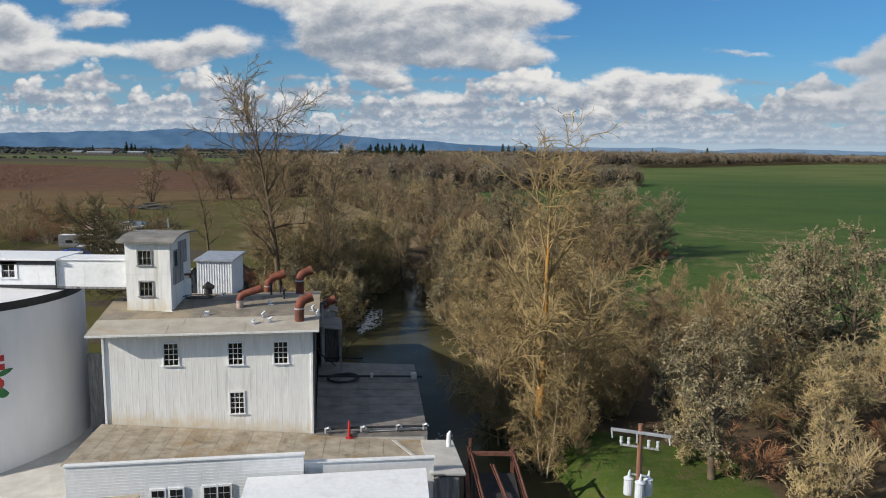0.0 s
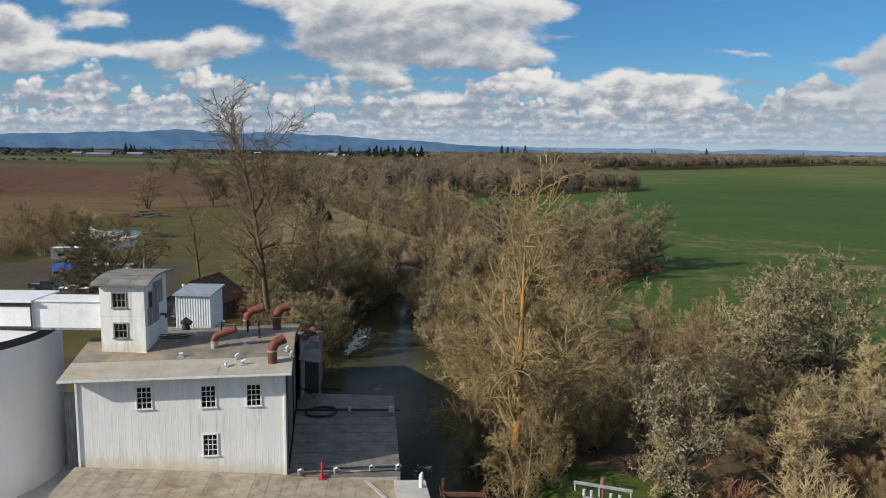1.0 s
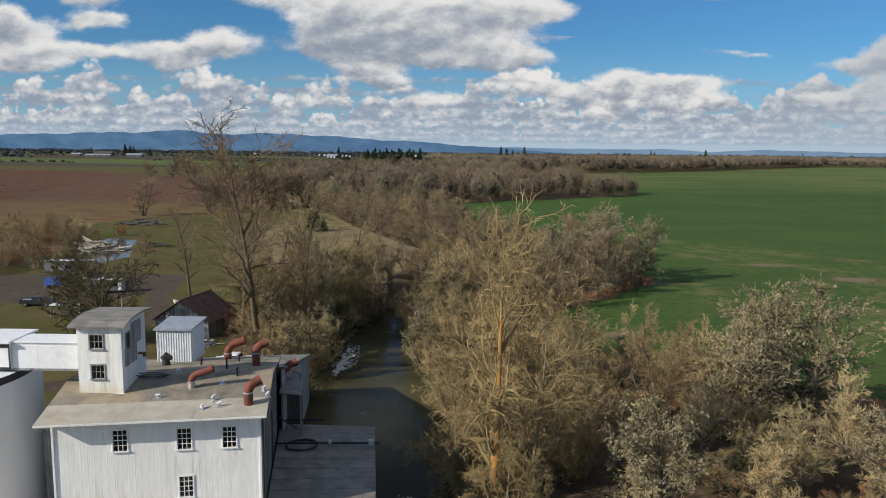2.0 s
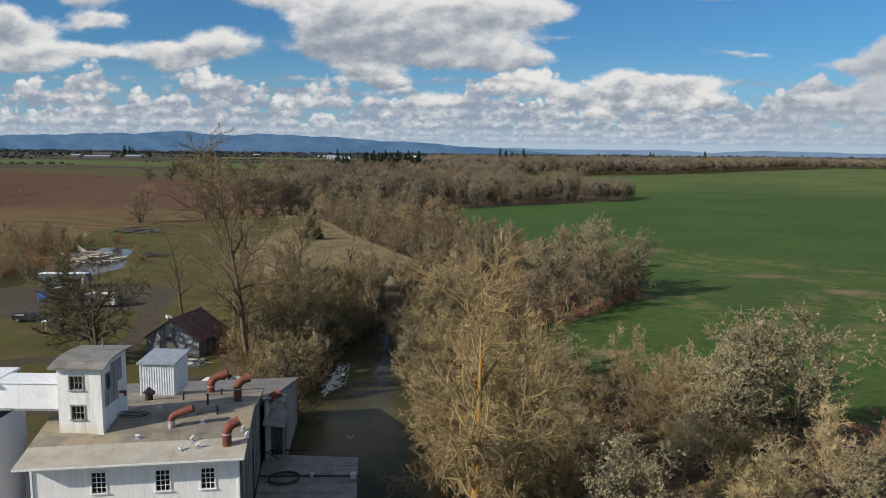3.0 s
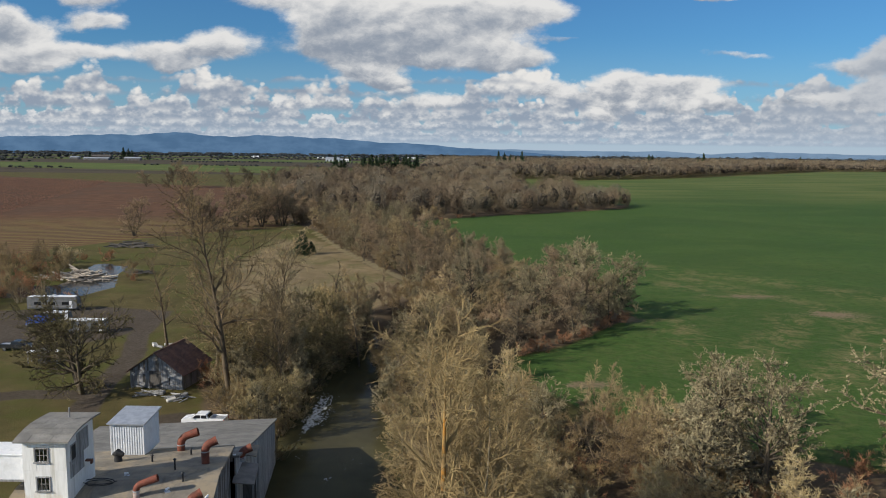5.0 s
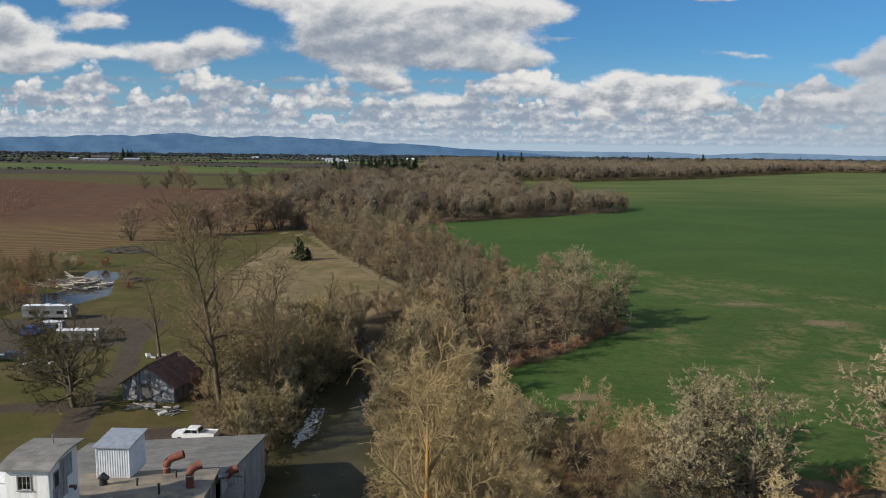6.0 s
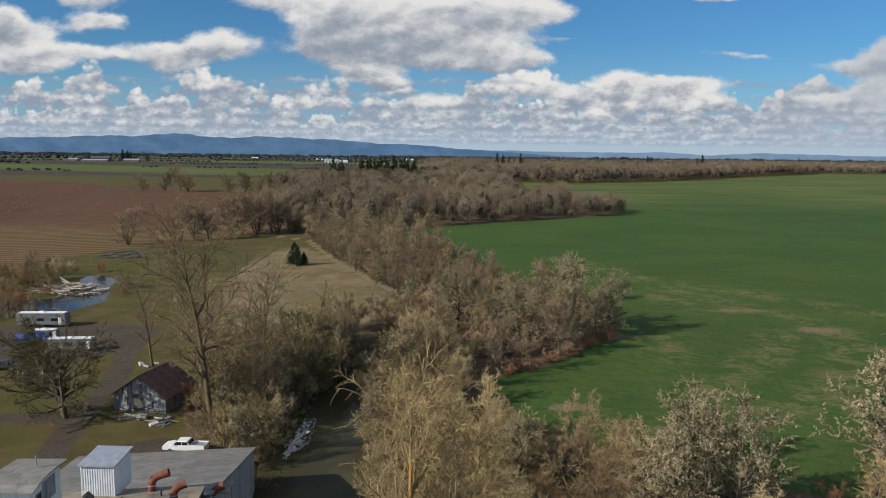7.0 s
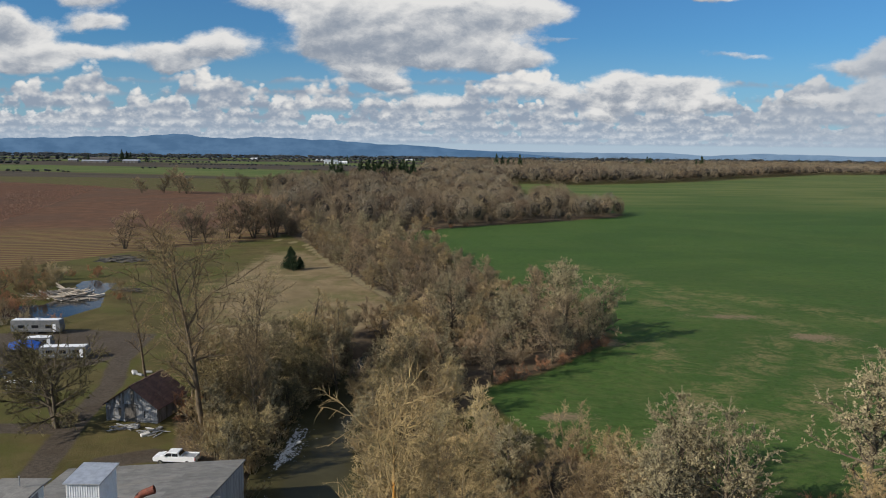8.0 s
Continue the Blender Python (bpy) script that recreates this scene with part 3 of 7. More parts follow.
def river_at(X, Y):
    """Distance beyond the water's edge (negative in the water)."""
    best = np.full(X.shape, 1e9)
    for (ax, ay, aw), (bx, by, bw) in zip(RIVER, RIVER[1:]):
        dx, dy = bx - ax, by - ay
        k = np.clip(((X - ax) * dx + (Y - ay) * dy) / (dx * dx + dy * dy), 0, 1)
        best = np.minimum(best, np.hypot(X - ax - k * dx, Y - ay - k * dy) - (aw + k * (bw - aw)))
    return best


CROP = [(60, 88), (36, 98), (24, 118), (20, 134), (33, 145), (50, 168), (56, 178), (40, 212), (29, 232), (8, 330), (-12, 383), (-7, 411), (32, 447), (85, 482), (133, 516),
        (150, 545), (125, 600), (90, 700), (95, 1060), (140, 1090), (202, 1050), (442, 1234), (800, 1645), (930, 1780), (2600, 2100), (2600, 60), (120, 70)]
WOOD = [(22, 96), (14, 110), (20, 136), (33, 146), (50, 168), (54, 180), (40, 208), (28, 230), (6, 330), (-13, 383), (-7, 411), (32, 447), (85, 482), (133, 517),
        (148, 545), (120, 600), (86, 700), (92, 1060), (60, 1150), (-120, 1180), (-215, 1000), (-160, 760), (-100, 500), (-72, 395), (-50, 346), (-20, 255), (2, 205), (-12, 172), (-24, 150), (-34, 125), (-24, 96)]
BRUSH = [(4, 60), (9, 92), (30, 104), (44, 96), (62, 86), (110, 72), (110, 20), (30, 30), (22, 52)]
ORCHARD = [(-150, 262), (-128, 312), (-75, 372), (-72, 395), (-150, 746), (-325, 826), (-590, 1002), (-1300, 1250), (-1300, 330), (-400, 250)]
DRY = [(-10, 165), (4, 205), (-16, 253), (-38, 310), (-62, 330), (-62, 240), (-52, 190), (-40, 165)]
YARD = [(-58, 150), (-56, 174), (-75, 178), (-100, 172), (-112, 158), (-88, 141), (-66, 141)]
TRACKS = [[(-36, 84), (-42, 92), (-45, 105), (-48, 118), (-50, 135), (-55, 150), (-58, 170)], [(-47, 113), (-58, 113), (-70, 107), (-95, 98)], [(-42, 92), (-50, 88), (-70, 84)], [(-36, 100), (-30, 103), (-24, 101)]]


SWEEPS = [[(60, 300), (76, 265), (84, 231), (94, 210), (103, 193), (108, 180), (104, 161), (88, 137), (72, 121), (60, 115)], [(92, 240), (118, 214), (140, 185)], [(58, 128), (78, 150), (92, 172)],
          [(75, 219), (81, 211)], [(61, 150), (60, 160), (63, 168)]]
PATHS = [[(-70, 366), (-53, 350), (-40, 314), (-28, 279), (-11, 239), (5, 206)]]


def line_at(lines, X, Y):
    """Distance to the nearest of some bent lines."""
    best = np.full(X.shape, 1e9)
    for line in lines:
        for (ax, ay), (bx, by) in zip(line, line[1:]):
            dx, dy = bx - ax, by - ay
            k = np.clip(((X - ax) * dx + (Y - ay) * dy) / (dx * dx + dy * dy), 0, 1)
            best = np.minimum(best, np.hypot(X - ax - k * dx, Y - ay - k * dy))
    return best


LAWN = [(6.5, 46), (8.5, 60), (14, 62), (24, 56), (24, 30), (12, 30)]
POND_A = [(-112, 190), (-100, 191), (-88, 192), (-85, 206), (-93, 224), (-97, 243), (-110, 249), (-104, 225), (-101, 208), (-112, 204)]


def axis(lo, hi, mid, near, step, grow):
    out, v = [mid], mid
    while v < hi:
        v += max(step, (v - mid - near) * grow + step)
        out.append(min(v, hi))
    v = mid
    while v > lo:
        v -= max(step, (mid - v - near) * grow + step)
        out.insert(0, max(v, lo))
    return np.array(out)


def land_height(X, Y):
    e = river_at(X, Y)
    bank = np.clip((e + 1.5) / 7.0, 0, 1)
    z = -3.4 + 3.4 * bank * bank * (3 - 2 * bank)
    z += 0.18 * np.sin(X * 0.11 + 1.0) * np.sin(Y * 0.09) * np.clip((e - 4) / 20, 0, 1)
    pond = inside_distance(POND_A, X, Y)
    return z - 0.7 * np.clip((pond + 2.0) / 3.0, 0, 1)


def soft(d, w):
    return np.clip(0.5 + d / (2 * w), 0, 1)


def build_land():
    xs, ys = axis(-4990, 4990, 0, 70, 1.6, 0.045), axis(-900, 4980, 100, 70, 1.6, 0.04)
    X, Y = np.meshgrid(xs, ys)
    Z = land_height(X, Y)
    nx, ny = len(xs), len(ys)
    idx = np.arange(nx * ny).reshape(ny, nx)
    quads = np.stack([idx[:-1, :-1], idx[:-1, 1:], idx[1:, 1:], idx[1:, :-1]], -1).reshape(-1, 4)
    me = bpy.data.meshes.new("ground")
    me.from_pydata(np.stack([X, Y, Z], -1).reshape(-1, 3).tolist(), [], quads.tolist())
    me.materials.append(land)
    me.polygons.foreach_set("use_smooth", [True] * len(me.polygons))
    w = 2.0 + 0.01 * np.abs(Y - 60)
    e = river_at(X, Y)
    crop = soft(inside_distance(CROP, X, Y), w)
    # the plain far off lies in strips of pasture, young crop and plough
    band = np.sin(Y / 170.0 + X / 900.0 + 1.2 * np.sin(X / 700.0))
    far = (Y > 1000) & (X < 100)
    crop = np.maximum(crop, np.where(far | ((Y > 830 - X * 0.32) & (X < -100)), 0.8 * soft(band * 300 - 60, 60), 0))
    crop = np.maximum(crop, np.where((Y > 1800), 0.75 * soft(np.sin(Y / 230.0 + 2 + X / 1400) * 300 - 40, 40), 0))
    plough = np.where(far & (Y > 1150), soft(-band * 300 + 20, 60), 0)
    maps = dict(worn=np.clip(np.maximum(1.25 - line_at(SWEEPS, X, Y) / 7.0, 0.22 * (Y < 320) * (X > 30) * np.clip((320 - Y) / 150, 0, 1)), 0, 1), path=soft(1.6 - line_at(PATHS, X, Y), 1.2), pale=np.clip((Y - 560) / 160, 0, 1), crop=crop, plough=plough,
                litter=np.maximum(np.maximum(soft(inside_distance(WOOD, X, Y), w), soft(inside_distance(BRUSH, X, Y), w)), soft(5.5 - e, 3) * (Y < 330)),
                soil=soft(inside_distance(ORCHARD, X, Y), w), strips=np.clip((470 - Y + X * 0.1) / 90, 0, 1),
                dry=soft(inside_distance(DRY, X, Y), 14.0), lawn=soft(inside_distance(LAWN, X, Y), 2.0),
                gravel=np.maximum(soft(inside_distance(YARD, X, Y), 2.5), soft(2.2 - line_at(TRACKS, X, Y), 1.2)), mud=soft(1.5 - e, 1.5),
                bare=np.maximum.reduce([0.74 * soft(0.8 - np.hypot((X - a) / p, (Y - b) / q), 0.9) for a, b, p, q in
                                        ((34, 120, 7, 3), (47, 110, 7, 3), (105, 178, 12, 6), (80, 215, 5, 0.9), (66, 165, 1.0, 7), (92, 200, 16, 5), (52, 172, 5, 7), (120, 160, 20, 3))]))
    for k, v in maps.items():
        me.attributes.new(k, "FLOAT", "POINT").data.foreach_set("value", v.astype(np.float32).ravel())
    return tagged(new("ground", me), "flat river plain of winter crop, pasture, orchard soil and leaf litter", "ground", kind="structure")


build_land()


def build_river():
    xs, ys = np.arange(-46, 32, 1.5), np.arange(-60, 420, 1.5)
    X, Y = np.meshgrid(xs, ys)
    keep = river_at(X, Y) < 4.0
    drift = line_at([[(-11.5, 118), (-11, 103), (-7.4, 91.5), (-2.5, 76.5), (0.6, 67), (-0.6, 57)]], X, Y)
    num, verts, foam, faces = -np.ones(X.shape, int), [], [], []
    for j, i in zip(*np.nonzero(keep)):
        num[j, i] = len(verts)
        verts.append((X[j, i], Y[j, i], -1.9))
        near = 0.72 * math.exp(-(drift[j, i] / 2.2) ** 2)
        foam.append(near)
    for j in range(len(ys) - 1):
        for i in range(len(xs) - 1):
            q = (num[j, i], num[j, i + 1], num[j + 1, i + 1], num[j + 1, i])
            if min(q) >= 0:
                faces.append(tuple(int(k) for k in q))
    ob = mesh_object("water", verts, faces, river_water, smooth=True)
    ob.data.attributes.new("foam", "FLOAT", "POINT").data.foreach_set("value", np.array(foam, np.float32))
    tagged(ob, "slow brown river with drifts of white foam", "water", kind="structure")


build_river()
bm = bmesh.new()
bm.faces.new([bm.verts.new((x, y, -0.35)) for x, y in ((-118, 180), (-80, 180), (-80, 255), (-118, 255))])
tagged(part("water", bm, pond_water, None), "still flooded pond reflecting the blue sky", "water", kind="structure")


# ---- the mill ----
MILL = pose(-22.57, 47.67, 0, 0, 0, 9.0)


def mill_roof_z(d):
    return 12.03 + (d + 1.0) * 0.135 if d < 6.2 else 13.0 - (d - 6.2) * 0.163


def build_mill():
    mill = thing("mill", MILL, "tall old white sheet-metal flour mill beside the river", "mill")
    L, D, TOP = 13.72, 16.0, 11.95
    # windows: left, right, lower and upper edge of each opening
    holes = [(3.88, 4.78, 9.58, 11.05), (8.10, 9.00, 9.50, 10.97), (11.15, 12.03, 9.48, 10.95), (8.14, 9.02, 6.02, 7.48)]
    bm = bmesh.new()
    for a, b, c, d in wall_cells(0.12, L - 0.12, -0.5, TOP, holes):
        box(bm, a, 0.08, c, b, 0.28, d)
    part("wall", bm, dark_wood, mill, "timber frame wall behind the sheeting")
    # sheet-metal panels, each one a ribbed strip
    ribs = bmesh.new()
    pts = [(0, 0.0), (0, -0.9), (0.05, -1.0), (0.10, -0.6), (0.90, -0.55), (0.95, -0.8), (1.0, -0.85), (1.0, 0.0)]
    lo, hi = [ribs.verts.new((x, y, 0)) for x, y in pts], [ribs.verts.new((x, y, 1)) for x, y in pts]
    for i in range(len(pts) - 1):
        ribs.faces.new((lo[i], lo[i + 1], hi[i + 1], hi[i]))
    ribs.faces.new(lo[::-1]), ribs.faces.new(hi)
    sheet = unit_mesh("wall_panel", ribs, mill_sheet)
    rnd = random.Random(5)
    for a, b, c, d in wall_cells(0.0, L, 4.0, TOP, [(h[0] - 0.02, h[1] + 0.02, h[2] - 0.02, h[3] + 0.02) for h in holes]):
        n = max(1, round((b - a) / 0.41))
        for i in range(n):
            x = a + (b - a) * i / n
            cuts = [c, d]
            for z0, z1 in zip(cuts, cuts[1:]):
                piece("wall_panel", sheet, mill, x, 0.07 + rnd.uniform(-0.003, 0.003), z0, (b - a) / n, 0.008, z1 - z0 - 0.002)
    for x in (-0.05, L - 0.10):
        part("corner_trim", boxes((x, -0.03, 3.5, x + 0.15, 0.14, TOP), bevel=0.01), white_paint, mill)
    for h in holes:
        window(mill, h[0], h[2], h[1] - h[0], h[3] - h[2], 3, 4, y=0.06)
    # side and back walls
    part("side_wall", boxes((0.0, 0.28, -3.0, 0.2, D, 11.3)), white_tin, mill)
    bm = bmesh.new()
    profile(bm, [(0.28, -3.0), (D, -3.0), (D, 11.1), (6.2, 12.7), (0.28, 11.85)], "x", L - 0.2, L)
    part("side_wall", bm, dark_wood, mill, "dark weathered plank wall over the water")
    board = unit_mesh("plank", boxes((0, 0, 0, 0.05, 0.31, 1.0), bevel=0.008), dark_wood)
    board_grey = unit_mesh("plank", boxes((0, 0, 0, 0.05, 0.31, 1.0), bevel=0.008), grey_wood)
    for k in range(48):
        y = 0.3 + k * 0.325
        z0 = -2.4 if y > 1 else 3.0
        piece("plank", board_grey if rnd.random() < 0.45 else board, mill, L, y, z0, 1, 1, mill_roof_z(y) - 0.25 - z0)
    part("drain_pipe", tube(bmesh.new(), [(L + 0.16, -0.02, 3.2), (L + 0.16, -0.02, 11.3), (L + 0.16, -0.3, 11.7)], 0.06, 8), black, mill)
    part("back_wall", boxes((0.2, D - 0.2, -3.0, L - 0.2, D, 11.2)), grey_wood, mill)
    # floors and a partition added, near-black so the windows look into darkness
    part("floor_inside", boxes((0.25, 0.3, 8.45, L - 0.25, D - 0.25, 8.6), (0.25, 0.3, 4.6, L - 0.25, D - 0.25, 4.75), (0.25, 5.0, 4.6, L - 0.25, 5.2, 11.5)), inside, mill)
    # roof: low pitch, laid in felt strips with lapped edges
    bm = bmesh.new()
    for a, b in ((-1.0, 6.2), (6.2, 16.2)):
        slab(bm, [(-0.75, a, mill_roof_z(a) - 0.03), (L + 0.5, a, mill_roof_z(a) - 0.03), (L + 0.5, b, mill_roof_z(b) - 0.03), (-0.75, b, mill_roof_z(b) - 0.03)], 0.16)
    roof = part("roof", bm, roof_felt, mill, "low-pitched roof of stained grey roll roofing")
    edges = [-1.02, 0.45, 1.75, 2.95, 4.15, 5.3, 6.2, 7.6, 9.0, 10.4, 11.8, 13.2, 14.7, 16.22]
    for k, (a, b) in enumerate(zip(edges, edges[1:])):
        for x0, x1 in ((-0.77, 4.2 + 0.9 * (k % 3)), (4.2 + 0.9 * (k % 3) + 0.02, 9.3 + 1.1 * (k % 2)), (9.3 + 1.1 * (k % 2) + 0.02, L + 0.52)):
            bm = bmesh.new()
            ov = 0.05 if b < 6.1 or a > 6 else 0.0
            lift = rnd.uniform(0.0, 0.012)
            slab(bm, [(x0, a, mill_roof_z(a) + lift), (x1, a, mill_roof_z(a) + lift), (x1, b + ov, mill_roof_z(b) + lift + 0.012), (x0, b + ov, mill_roof_z(b) + lift + 0.012)], 0.03)
            part("roofing_strip", bm, roof_felt if k not in (0, 1) else roof_brown_light, roof)
    part("fascia", boxes((-0.78, -1.06, TOP - 0.08, L + 0.53, -1.0, TOP + 0.07), bevel=0.01), white_tin, mill)
    part("step_wall", boxes((-0.6, D + 0.02, 9.8, L + 0.3, D + 0.14, 11.4)), dark_wood, mill)
    return mill


roof_brown_light = material("pale tan roll roofing", (0.35, 0.31, 0.25), (0.46, 0.42, 0.35), 0.8, 0.9, 0, 0.2, stain=(0.38, 0.29, 0.18), stain_scale=0.4, spread=0.08)
build_mill()


pale_boards = material("pale weathered boards", (0.36, 0.35, 0.33), (0.55, 0.54, 0.51), 3.0, 0.85, 0, 0.2, (2.5, 2.5, 0.3), (0.28, 0.26, 0.23), 0.8, (0.5, 0.7), 0.3)


roof_grey = material("dark grey roll roofing", (0.15, 0.142, 0.128), (0.25, 0.236, 0.212), 0.8, 0.9, 0, 0.2, (1, 1, 1), (0.24, 0.22, 0.19), 0.3, (0.5, 0.66), 0.25, fine=(0.15, 0.145, 0.135))


def build_annex():
    """The long low wing behind the mill, its roof falling away from it."""
    an = thing("mill_annex", MILL, "long low mill wing with a sloping grey felt roof", "building")
    x0, x1, d0, d1, z0, z1 = -2.6, 14.3, 16.16, 42.6, 10.35, 4.1

    def rz(d):
        return z0 + (z1 - z0) * (d - d0) / (d1 - d0)

    def left(d):
        return x0 - 2.6 * (d - d0) / (d1 - d0)

    def right(d):
        return x1 + 1.7 * (d - d0) / (d1 - d0)

    bm = slab(bmesh.new(), [(left(d0) - 0.3, d0, z0 - 0.04), (right(d0) + 0.3, d0, z0 - 0.04), (right(d1) + 0.3, d1, z1 - 0.04), (left(d1) - 0.3, d1, z1 - 0.04)], 0.16)
    roof = part("roof", bm, roof_grey, an)
    rnd = random.Random(8)
    n = 11
    for k in range(n):
        a, b = d0 + (d1 - d0) * k / n, d0 + (d1 - d0) * (k + 1) / n
        for f0, f1 in ((0, 0.36), (0.361, 0.68), (0.681, 1.0)):
            f0s, f1s = [max(0, min(1, f + (0.04 if k % 2 and 0 < f < 1 else 0))) for f in (f0, f1)]
            la, lb, ra, rb = left(a) - 0.32, left(b) - 0.32, right(a) + 0.32, right(b) + 0.32
            lift = rnd.uniform(0.0, 0.015)
            bm = slab(bmesh.new(), [(la + (ra - la) * f0s, a, rz(a) + lift + 0.012), (la + (ra - la) * f1s, a, rz(a) + lift + 0.012),
                                    (lb + (rb - lb) * f1s, b + 0.03, rz(b) + lift), (lb + (rb - lb) * f0s, b + 0.03, rz(b) + lift)], 0.03)
            part("roofing_strip", bm, roof_grey, roof)
    for s, xa, xb in ((-1, left(d0), left(d1)), (1, right(d0), right(d1))):
        bm = bmesh.new()
        up = [bm.verts.new(p) for p in ((xa, d0, z0 - 0.2), (xb, d1, z1 - 0.2), (xb, d1, -2.6), (xa, d0, -2.6))]
        dn = [bm.verts.new(v.co - Vector((s * 0.15, 0, 0))) for v in up]
        bm.faces.new(up), bm.faces.new(dn[::-1])
        for i in range(4):
            bm.faces.new((up[i], up[(i + 1) % 4], dn[(i + 1) % 4], dn[i]))
        part("side_wall", bm, grey_wood, an)
    part("back_wall", boxes((left(d1) + 0.16, d1 - 0.15, -1.0, right(d1) - 0.16, d1, z1 - 0.2)), white_tin, an)
    part("ridge_cap", boxes((left(d0), d0 - 0.02, z0 + 0.0, right(d0), d0 + 0.25, z0 + 0.07)), zinc, an)
    # board and batten on the river side
    board = unit_mesh("plank", boxes((0, 0, 0, 0.04, 0.42, 1.0), bevel=0.006), pale_boards)
    for k in range(58):
        d = d0 + 0.1 + k * 0.45
        piece("plank", board, an, right(d), d, -2.0, 1, 1, rz(d) - 0.25 + 2.0)
    # a low parapet with a white cap on the far left edge
    part("parapet_cap", boxes((left(d0) - 0.3, d0 + 1.0, 10.05, -0.4, d0 + 1.5, 10.5), bevel=0.02), white_paint, an)
    return an


build_annex()


def build_porch():
    """Small roofed landings on the river side of the mill."""
    po = thing("landing", MILL, "small weathered landing with sloping roofs on the mill's river side", "porch")
    part("roof", slab(bmesh.new(), [(14.1, 14.6, 8.45), (16.1, 14.6, 8.15), (16.1, 19.2, 8.15), (14.1, 19.2, 8.45)], 0.10), roof_dark, po)
    part("roof", slab(bmesh.new(), [(14.2, 20.0, 8.9), (15.8, 20.0, 8.6), (15.8, 23.2, 8.4), (14.2, 23.2, 8.7)], 0.10), roof_felt, po)
    for x, y, z in ((15.95, 14.75, 8.1), (15.95, 19.0, 8.1), (15.65, 22.9, 8.3)):
        part("post", boxes((x - 0.08, y - 0.08, -2.6, x + 0.08, y + 0.08, z), bevel=0.01), grey_wood, po)
    part("wall", boxes((14.0, 19.1, -2.5, 15.8, 19.25, 8.0)), dark_wood, po)
    part("brace", tube(bmesh.new(), [(13.95, 15, 6.0), (15.6, 16.5, 4.2), (15.9, 18.0, -2.0)], 0.07, 6), black, po)
    part("ladder", boxes((13.86, 8.0, 4.3, 13.92, 8.06, 9.0), (13.86, 8.45, 4.3, 13.92, 8.51, 9.0), *[(13.86, 8.06, 4.5 + 0.3 * k, 13.9, 8.45, 4.54 + 0.3 * k) for k in range(15)]), black, po)
    return po


build_porch()


